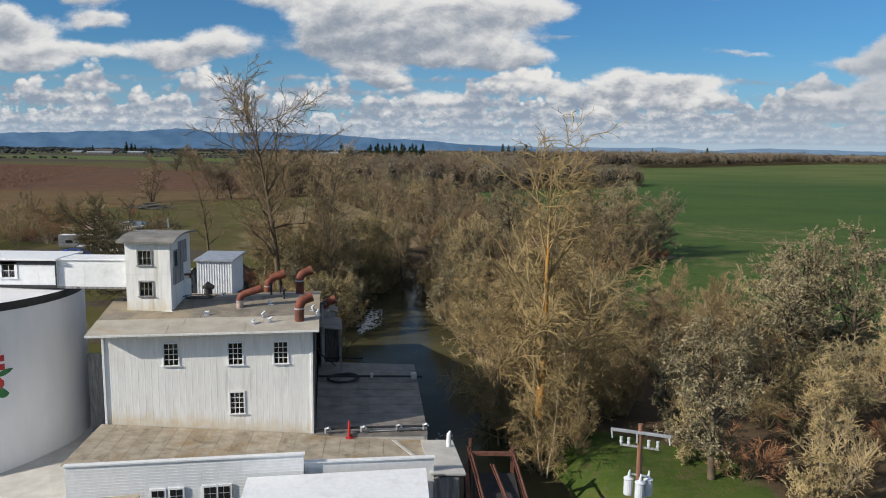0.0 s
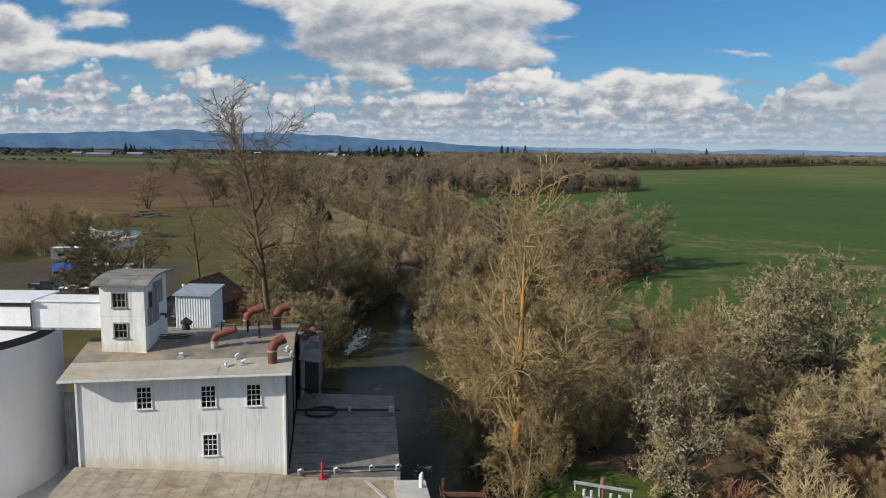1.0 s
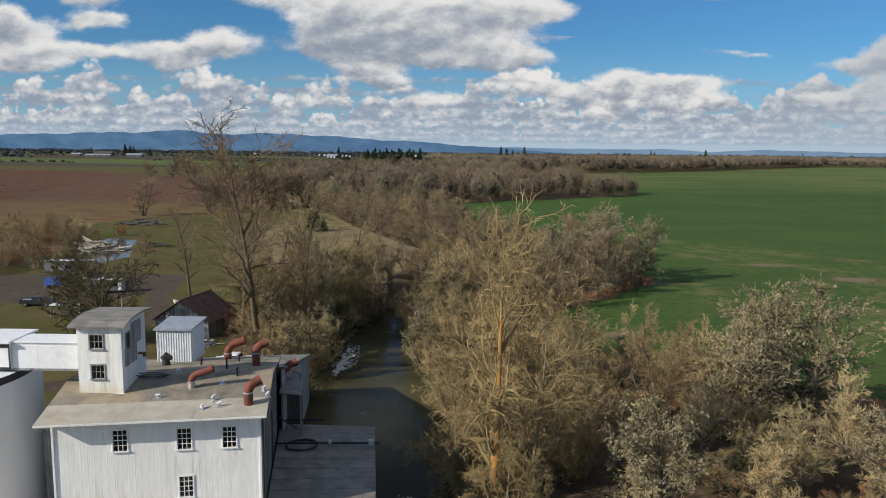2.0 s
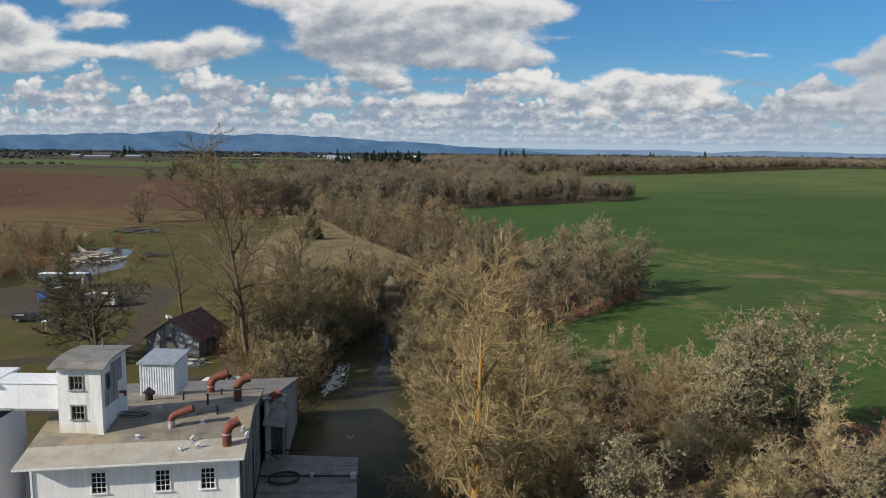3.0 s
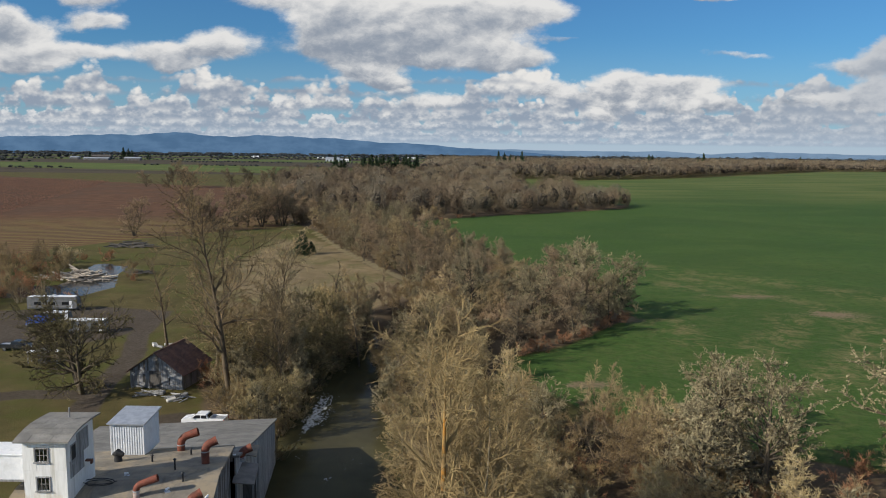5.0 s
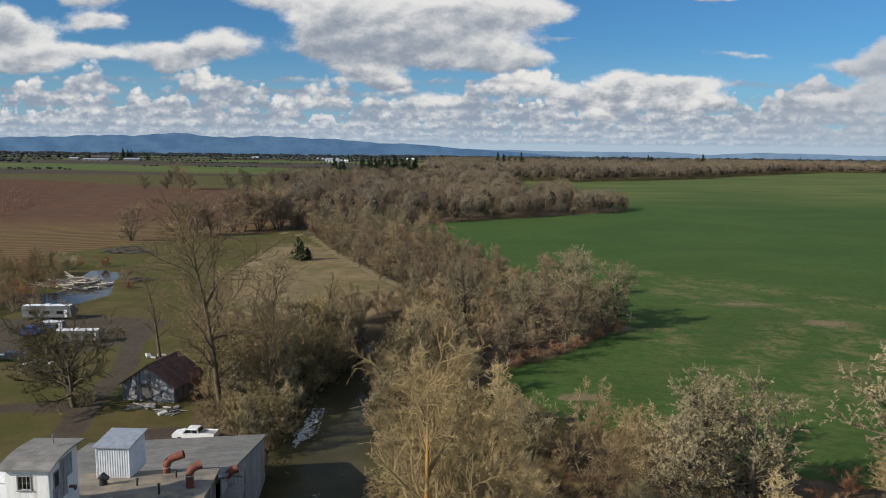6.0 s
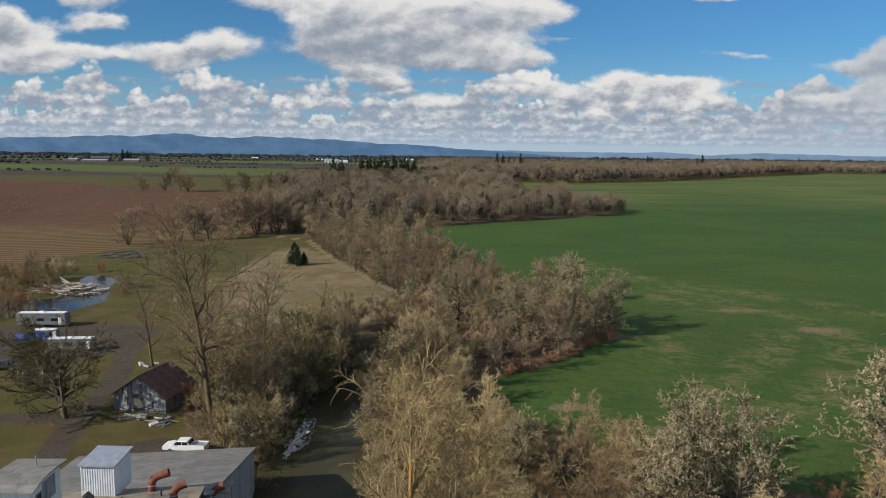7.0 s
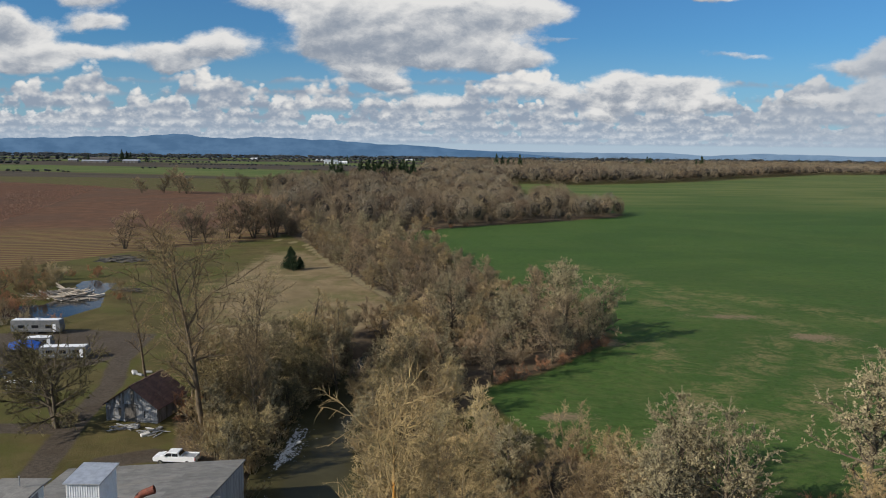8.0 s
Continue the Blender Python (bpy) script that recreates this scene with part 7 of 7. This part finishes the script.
def build_barn():
    Wd, L, he, ha = 9.3, 9.0, 2.8, 6.0
    ba = thing("barn", pose(-42.75, 117.0, 0, 0, 0, -11.0), "small old barn with grey boards and a rusted roof", "barn")
    board = unit_mesh("plank", boxes((0.008, -0.03, 0, 0.992, 0.0, 1.0)), barn_wood)
    dark = unit_mesh("plank", boxes((0.008, -0.03, 0, 0.992, 0.0, 1.0)), dark_wood)
    bm = bmesh.new()
    profile(bm, [(0, 0), (Wd, 0), (Wd, he), (Wd / 2, ha), (0, he)], "y", 0.0, 0.12)
    front = part("front_wall", bm, dark_wood, ba)
    bm = bmesh.new()
    profile(bm, [(0, 0), (Wd, 0), (Wd, he), (Wd / 2, ha), (0, he)], "y", L - 0.12, L)
    part("back_wall", bm, barn_wood, ba)
    n = 30
    rd = random.Random(9)
    for k in range(n):
        x = Wd * k / n
        mid = x + Wd / n / 2
        top = he + (ha - he) * (1 - abs(mid - Wd / 2) / (Wd / 2)) - 0.12
        door = 3.4 < mid < 5.6
        piece("plank", dark if door and rd.random() < 0.7 else board, front, x, 0.0 if not door else 0.05, rd.uniform(0.02, 0.15), Wd / n, 1, min(top, 3.0 if door else 2.85 + rd.uniform(-.05, .05)))
        if top > 3.1:
            piece("plank", dark if rd.random() < 0.35 else board, front, x, -0.03, 2.95, Wd / n, 1, top - 2.95)
    # thin dark sheets over the boards stand in for unlit gaps
    part("opening", boxes((2.3, -0.035, 0.9, 2.75, -0.031, 2.3)), inside, front)
    part("opening", boxes((6.9, -0.035, 0.8, 7.15, -0.031, 2.0)), inside, front)
    part("door_rail", boxes((3.3, -0.02, 2.92, 5.7, 0.03, 3.02)), rust_dark, front)
    for x in (0.0, Wd - 0.12):
        part("side_wall", boxes((x, 0.12, 0, x + 0.12, L - 0.12, he)), barn_wood, ba)
    for k in range(22):
        piece("plank", board, ba, Wd, 0.1 + k * 0.4, 0.1, 0.4, 1, he - 0.15, rz=math.pi / 2).location.x = Wd + 0.0
    for s in (-1, 1):
        xe, ze = (Wd / 2 + s * (Wd / 2 + 0.45)), he - 0.33
        roof = part("roof", slab(bmesh.new(), [(Wd / 2, -0.35, ha + 0.06), (xe, -0.35, ze + 0.06), (xe, L + 0.35, ze + 0.06), (Wd / 2, L + 0.35, ha + 0.06)][::s], 0.07), barn_rust, ba)
        for k in range(12):
            y0, y1 = -0.38 + (L + 0.76) * k / 12, -0.38 + (L + 0.76) * (k + 1) / 12 - 0.015
            l = rd.uniform(0.085, 0.11)
            part("roof_sheet", slab(bmesh.new(), [(Wd / 2, y0, ha + l), (xe + s * rd.uniform(0, 0.12), y0, ze + l), (xe + s * rd.uniform(0, 0.12), y1, ze + l), (Wd / 2, y1, ha + l)][::s], 0.02), barn_rust, roof)
    part("ridge_cap", boxes((Wd / 2 - 0.15, -0.4, ha + 0.10, Wd / 2 + 0.15, L + 0.4, ha + 0.16)), barn_rust, ba)
    part("floor", boxes((0.12, 0.12, 0.0, Wd - 0.12, L - 0.12, 0.05)), dark_wood, ba)
    for x in (0.1, 3.1, 6.2, Wd - 0.3):
        part("foundation_stone", boxes((x, -0.05, -0.3, x + 0.4, 0.35, 0.05), bevel=0.05), concrete, ba)


build_barn()


def pickup(x, y, turn, paint, label, length=6.2):
    """Crew-cab pickup, nose towards +x."""
    tr = thing("pickup_truck", pose(x, y, ground_z(x, y), 0, 0, turn), label, "truck")
    w, k = 1.96, length / 6.2
    side = [(-3.05, 0.55), (3.0, 0.52), (3.08, 0.75), (3.02, 1.12), (1.85, 1.25), (1.75, 1.28), (-0.85, 1.30), (-0.9, 1.22), (-3.08, 1.22)]
    bm = bmesh.new()
    profile(bm, [(a * k, b) for a, b in side], "y", -w / 2, w / 2)
    bmesh.ops.bevel(bm, geom=[e for e in bm.edges if abs(e.verts[0].co.y - e.verts[1].co.y) < 0.01], offset=0.06, segments=2, affect="EDGES")
    body = part("body", bm, paint, tr)
    cab = bmesh.new()
    lo = [(-0.86, 1.27), (1.72, 1.27)]
    v = []
    for yy, inset in ((-1, 0.03), (1, 0.03)):
        for a, b, ins in ((-0.86, 1.27, 0.03), (1.72, 1.27, 0.03), (0.95, 1.86, 0.16), (-0.55, 1.90, 0.16)):
            v.append(cab.verts.new((a * k, yy * (w / 2 - ins), b)))
    for f in ((0, 1, 2, 3), (7, 6, 5, 4), (1, 5, 6, 2), (2, 6, 7, 3), (3, 7, 4, 0), (4, 5, 1, 0)):
        cab.faces.new([v[i] for i in f])
    bmesh.ops.bevel(cab, geom=list(cab.edges), offset=0.04, segments=2, affect="EDGES")
    cabin = part("cab", cab, paint, tr)
    for s in (-1, 1):
        for a, b in ((-0.62, 0.22), (0.30, 1.18)):
            bm = bmesh.new()
            q = [(a, 1.34, 0.062), (b + (0.22 if b > 1 else 0), 1.34, 0.062), (b - (0.16 if b > 1 else 0), 1.76, 0.145), (a + (0.08 if a < 0 else 0), 1.78, 0.145)]
            bm.faces.new([bm.verts.new((xx * k, s * (w / 2 - ins + 0.035), zz)) for xx, zz, ins in q])
            part("side_window", bm, inside_glass, cabin)
    bm = bmesh.new()
    bm.faces.new([bm.verts.new(p) for p in ((1.64 * k, -0.82, 1.36), (1.64 * k, 0.82, 1.36), (1.07 * k, 0.72, 1.80), (1.07 * k, -0.72, 1.80))])
    bmesh.ops.translate(bm, verts=bm.verts, vec=(0.05, 0, 0.03))
    part("windscreen", bm, inside_glass, cabin)
    bm = bmesh.new()
    bm.faces.new([bm.verts.new(p) for p in ((-0.84 * k, -0.8, 1.38), (-0.84 * k, 0.8, 1.38), (-0.62 * k, 0.7, 1.78), (-0.62 * k, -0.7, 1.78))])
    bmesh.ops.translate(bm, verts=bm.verts, vec=(-0.05, 0, 0.02))
    part("rear_window", bm, inside_glass, cabin)
    part("load_bed", boxes((-2.95 * k, -0.82, 1.225, -0.98 * k, 0.82, 1.235)), zinc, tr)
    part("bed_rail", boxes((-3.02 * k, -0.97, 1.22, -0.95 * k, -0.82, 1.36), bevel=0.02), paint, tr)
    part("bed_rail", boxes((-3.02 * k, 0.82, 1.22, -0.95 * k, 0.97, 1.36), bevel=0.02), paint, tr)
    part("tailgate", boxes((-3.08 * k, -0.9, 0.8, -2.97 * k, 0.9, 1.36), bevel=0.02), paint, tr)
    part("bumper", boxes((2.98 * k, -0.95, 0.5, 3.15 * k, 0.95, 0.72), bevel=0.04), chrome, tr)
    part("bumper", boxes((-3.2 * k, -0.95, 0.5, -3.04 * k, 0.95, 0.68), bevel=0.04), chrome, tr)
    part("grille", boxes((3.03 * k, -0.55, 0.76, 3.09 * k, 0.55, 1.05), bevel=0.02), inside, tr)
    for s in (-1, 1):
        part("headlight", boxes((2.98 * k, s * 0.78 - 0.17, 0.8, 3.08 * k, s * 0.78 + 0.17, 1.05), bevel=0.03), lamp_glass, tr)
        part("tail_light", boxes((-3.1 * k, s * 0.9 - 0.08, 0.85, -3.05 * k, s * 0.9 + 0.08, 1.2)), red_paint, tr)
        part("mirror", boxes((1.25 * k, s * 1.0 - 0.02, 1.35, 1.40 * k, s * 1.0 + 0.22 * s, 1.60) if s > 0 else (1.25 * k, -1.22, 1.35, 1.40 * k, -0.98, 1.60), bevel=0.03), paint, tr)
        for xx in (-1.95, 1.95):
            wheel = part("wheel", tube(bmesh.new(), [(xx * k, s * 0.72, 0.40), (xx * k, s * 0.76, 0.40), (xx * k, s * 0.97, 0.40), (xx * k, s * 1.0, 0.40)], [0.36, 0.40, 0.40, 0.36], 18), black, tr)
            part("rim", tube(bmesh.new(), [(xx * k, s * 0.98, 0.40), (xx * k, s * 1.012, 0.40)], [0.24, 0.2], 14), chrome, wheel)
    return tr


pickup(-25.2, 100.3, 176, car_white, "white crew-cab pickup parked behind the mill")
pickup(-73.6, 138.4, 3, car_dark, "dark grey pickup parked on the gravel yard")


# base far below white: shade on the trailer sides is in the colour
dimmed_panel = material("dimmed grimy white panels", (0.10, 0.105, 0.11), (0.17, 0.17, 0.17), 1.5, 0.6, 0, 0.05, stain=(0.20, 0.19, 0.17))


def trailer(x, y, turn, length, height, wide, mat, label):
    tr = thing("camper_trailer", pose(x, y, ground_z(x, y), 0, 0, turn), label, "trailer", "campers parked in the yard")
    bm = bmesh.new()
    profile(bm, [(-length / 2, 0.55), (length / 2, 0.55), (length / 2 + 0.25, 1.2), (length / 2, height - 0.1), (length / 2 - 0.3, height), (-length / 2 + 0.2, height), (-length / 2, height - 0.2)], "y", -wide / 2, wide / 2)
    bmesh.ops.bevel(bm, geom=[e for e in bm.edges if abs(e.verts[0].co.y - e.verts[1].co.y) < 0.01], offset=0.07, segments=2, affect="EDGES")
    body = part("body", bm, mat, tr)
    for k in range(3):
        a = -length * 0.35 + k * length * 0.28
        part("window", boxes((a, -wide / 2 - 0.03, 1.5, a + length * 0.14, -wide / 2 - 0.004, 2.2), bevel=0.01), inside_glass, body)
    part("door", boxes((length * 0.36, -wide / 2 - 0.035, 0.65, length * 0.36 + 0.7, -wide / 2 - 0.004, 2.45), bevel=0.01), white_paint, body)
    part("stripe", boxes((-length * 0.48, -wide / 2 - 0.02, 1.05, length * 0.34, -wide / 2 - 0.002, 1.2)), grey_wood, body)
    # roof left white; the body below is darkened as if shaded
    part("roof_skin", boxes((-length / 2 + 0.25, -wide / 2 + 0.1, height - 0.02, length / 2 - 0.35, wide / 2 - 0.1, height + 0.03), bevel=0.02), white_paint, body)
    part("roof_unit", boxes((-0.6, -0.4, height - 0.01, 0.5, 0.4, height + 0.3), bevel=0.06), white_paint, body)
    for a in (-0.5, 0.5):
        for s in (-1, 1):
            part("wheel", tube(bmesh.new(), [(a - 0.2, s * (wide / 2 - 0.25), 0.36), (a - 0.2, s * (wide / 2 - 0.02), 0.36)], 0.36, 14), black, tr)
    part("hitch", boxes((length / 2, -0.08, 0.5, length / 2 + 1.2, 0.08, 0.62)), black, tr)
    return tr


trailer(-85.2, 174.2, 3, 11.5, 3.4, 2.5, dimmed_panel, "long white camper trailer at the yard's edge")
trailer(-67.5, 152.3, 6, 9.5, 2.9, 2.4, dimmed_panel, "white camper trailer under the oak")
trailer(-77.6, 160.8, 10, 5.5, 2.7, 2.3, dimmed_panel, "small white camper beside a blue tarpaulin")
tp = thing("tarpaulin", pose(-79.5, 158.6, ground_z(-79.5, 158.6), 0, 0, 8), "blue tarpaulin draped over a boat frame", "tarpaulin")
bm = bmesh.new()
for i in range(9):
    for j in range(6):
        u, t = i / 8, j / 5
        bm.verts.new((-3.2 + 6.4 * u, -1.1 + 2.2 * t, 2.6 - 1.6 * (2 * t - 1) ** 2 - 0.25 * math.sin(u * 9) ** 2 - 0.5 * (2 * u - 1) ** 4))
bm.verts.ensure_lookup_table()
for i in range(8):
    for j in range(5):
        bm.faces.new([bm.verts[k] for k in (i * 6 + j, (i + 1) * 6 + j, (i + 1) * 6 + j + 1, i * 6 + j + 1)])
bmesh.ops.solidify(bm, geom=list(bm.faces), thickness=0.03)
part("sheet", bm, blue_tarp, tp)
part("frame", boxes((-3.1, -0.9, 0.0, -2.9, 0.9, 1.0), (2.9, -0.9, 0.0, 3.1, 0.9, 1.0), (-2.9, -0.1, 0.2, 2.9, 0.1, 1.9)), grey_wood, tp)

ki = thing("kiosk", pose(-64.0, 130.2, ground_z(-64.0, 130.2), 0, 0, 5), "dark wooden booth with white plank counters on the grass", "kiosk")
part("booth", boxes((-0.8, -0.7, 0, 0.8, 0.7, 2.5), bevel=0.03), dark_wood, ki)
part("roof", boxes((-0.95, -0.85, 2.5, 0.95, 0.85, 2.62), bevel=0.02), grey_wood, ki)
for s in (-1, 1):
    part("counter", boxes((0.8 * s if s > 0 else -2.7, -0.8, 2.1, 2.7 if s > 0 else -0.8, 0.8, 2.22), bevel=0.02), white_paint, ki)
    for yy in (-0.7, 0.7):
        part("leg", boxes((2.5 * s - 0.06, yy - 0.06, 0, 2.5 * s + 0.06, yy + 0.06, 2.1)), grey_wood, ki)

# heaps of logs by the pond and scrap by the barn
def log_heap(x, y, n, wide, high, lmin, lmax, r, label, seed, mat=log_wood):
    rd = random.Random(seed)
    he = thing("log_pile", pose(x, y, ground_z(x, y)), label, "log pile")
    me = unit_mesh("log", tube(bmesh.new(), [(-0.5, 0, 0), (-0.1, 0, 0.02), (0.5, 0, 0)], [1.0, 0.95, 0.7], 7), mat)
    for k in range(n):
        d = rd.random() ** 0.6
        a = rd.uniform(0, math.tau)
        z = high * (1 - d) * rd.uniform(0.3, 1.0)
        piece("log", me, he, wide * d * math.cos(a), wide * 0.55 * d * math.sin(a), z + r, rd.uniform(lmin, lmax), r * rd.uniform(0.5, 1.2), r * rd.uniform(0.5, 1.2), rz=rd.gauss(0.1, 0.6), ry=rd.gauss(0, 0.15))
    return he


log_heap(-101.5, 220.0, 110, 10.0, 2.8, 3.5, 9.0, 0.26, "heap of bleached driftwood logs by the pond", 1)
log_heap(-86.5, 229.0, 22, 4.0, 1.2, 2.0, 5.0, 0.18, "small heap of dark branches by the pond", 2, dark_wood)
log_heap(-115.0, 290.0, 60, 8.5, 2.2, 3.0, 7.0, 0.22, "dark brush heap on the pasture", 3, dark_wood)
log_heap(-33.2, 111.0, 16, 2.4, 0.8, 1.0, 3.0, 0.12, "heap of broken boards and logs by the barn", 4, grey_wood)
log_heap(-38.5, 113.3, 14, 2.2, 0.8, 1.0, 4.0, 0.12, "scrap timber heap in the grass", 5, grey_wood)
for k, (x, y, s) in enumerate(((-36.6, 113.2, 1.0), (-33.6, 110.2, 0.8), (-32.4, 112.6, 0.7), (-48.5, 142.0, 1.0), (-47.0, 141.0, 0.8), (-46.0, 142.5, 0.9))):
    sc = thing("scrap_block", pose(x, y, ground_z(x, y), 0, 0, 40 * k), "pale broken slab leaning in the grass", "debris", "debris round the barn")
    bm = boxes((-0.9 * s, -0.5 * s, -0.05, 0.9 * s, 0.5 * s, 0.5 * s), bevel=0.12 * s)
    bmesh.ops.transform(bm, matrix=pose(0, 0, 0.05, 8 + 3 * k, -6, 0), verts=bm.verts)
    part("slab", bm, concrete if k % 2 else grey_wood, sc)


# ---- farms far off ----
def far_barn(x, y, turn, length, wide, high, roof_mat, wall_mat, label):
    fb = thing("farm_shed", pose(x, y, -0.2, 0, 0, turn), label, "farm building", "farm buildings on the plain")
    part("wall", boxes((-length / 2, -wide / 2, 0, length / 2, wide / 2, high * 0.62)), wall_mat, fb)
    bm = bmesh.new()
    profile(bm, [(-wide / 2 - 0.6, high * 0.62), (wide / 2 + 0.6, high * 0.62), (0, high)], "x", -length / 2 - 0.5, length / 2 + 0.5)
    part("roof", bm, roof_mat, fb)
    for k in range(4):
        a = -length * 0.4 + k * length * 0.24
        part("door", boxes((a, -wide / 2 - 0.15, 0, a + length * 0.1, -wide / 2 - 0.01, high * 0.45)), dark_wood, fb)


for a in ((-1120, 2420, 3, 80, 20, 9, zinc, dimmed_panel, "long low white farm shed"), (-1010, 2440, 3, 50, 26, 11, zinc, dimmed_panel, "white farm shed with a wide roof"),
          (-1260, 2560, 0, 30, 18, 10, zinc, dimmed_panel, "white farmhouse on the plain"), (-1190, 2600, 10, 70, 30, 16, dark_wood, dark_wood, "dark barn on the plain"),
          (-385, 2640, 6, 48, 26, 15, zinc, pale_tin, "large pale metal barn"), (-345, 2660, 0, 30, 20, 10, white_paint, white_paint, "cream shed beside the metal barn"),
          (-900, 3600, 0, 40, 20, 9, white_paint, white_paint, "white farm shed far away"), (-560, 3500, 5, 50, 16, 7, white_paint, white_paint, "row of white sheds far away"),
          (-150, 3700, 0, 45, 16, 8, white_paint, white_paint, "low white shed far away"), (-20, 3300, 0, 26, 16, 8, white_paint, white_paint, "white shed among dark trees")):
    far_barn(*a)
for k, (x, y) in enumerate(((-1190, 2520), (-1080, 2530), (-1065, 2535), (-1050, 2528), (-1000, 2540), (150, 1900), (165, 1905), (180, 1900), (195, 1910), (210, 1905), (700, 2500), (715, 2510), (900, 2600), (915, 2590), (925, 2610), (1500, 3100), (-330, 2670))):
    copy_thing(far_fir, place(x, y, 33 * k, 1.2 + 0.5 * ((k * 3) % 4) / 3))
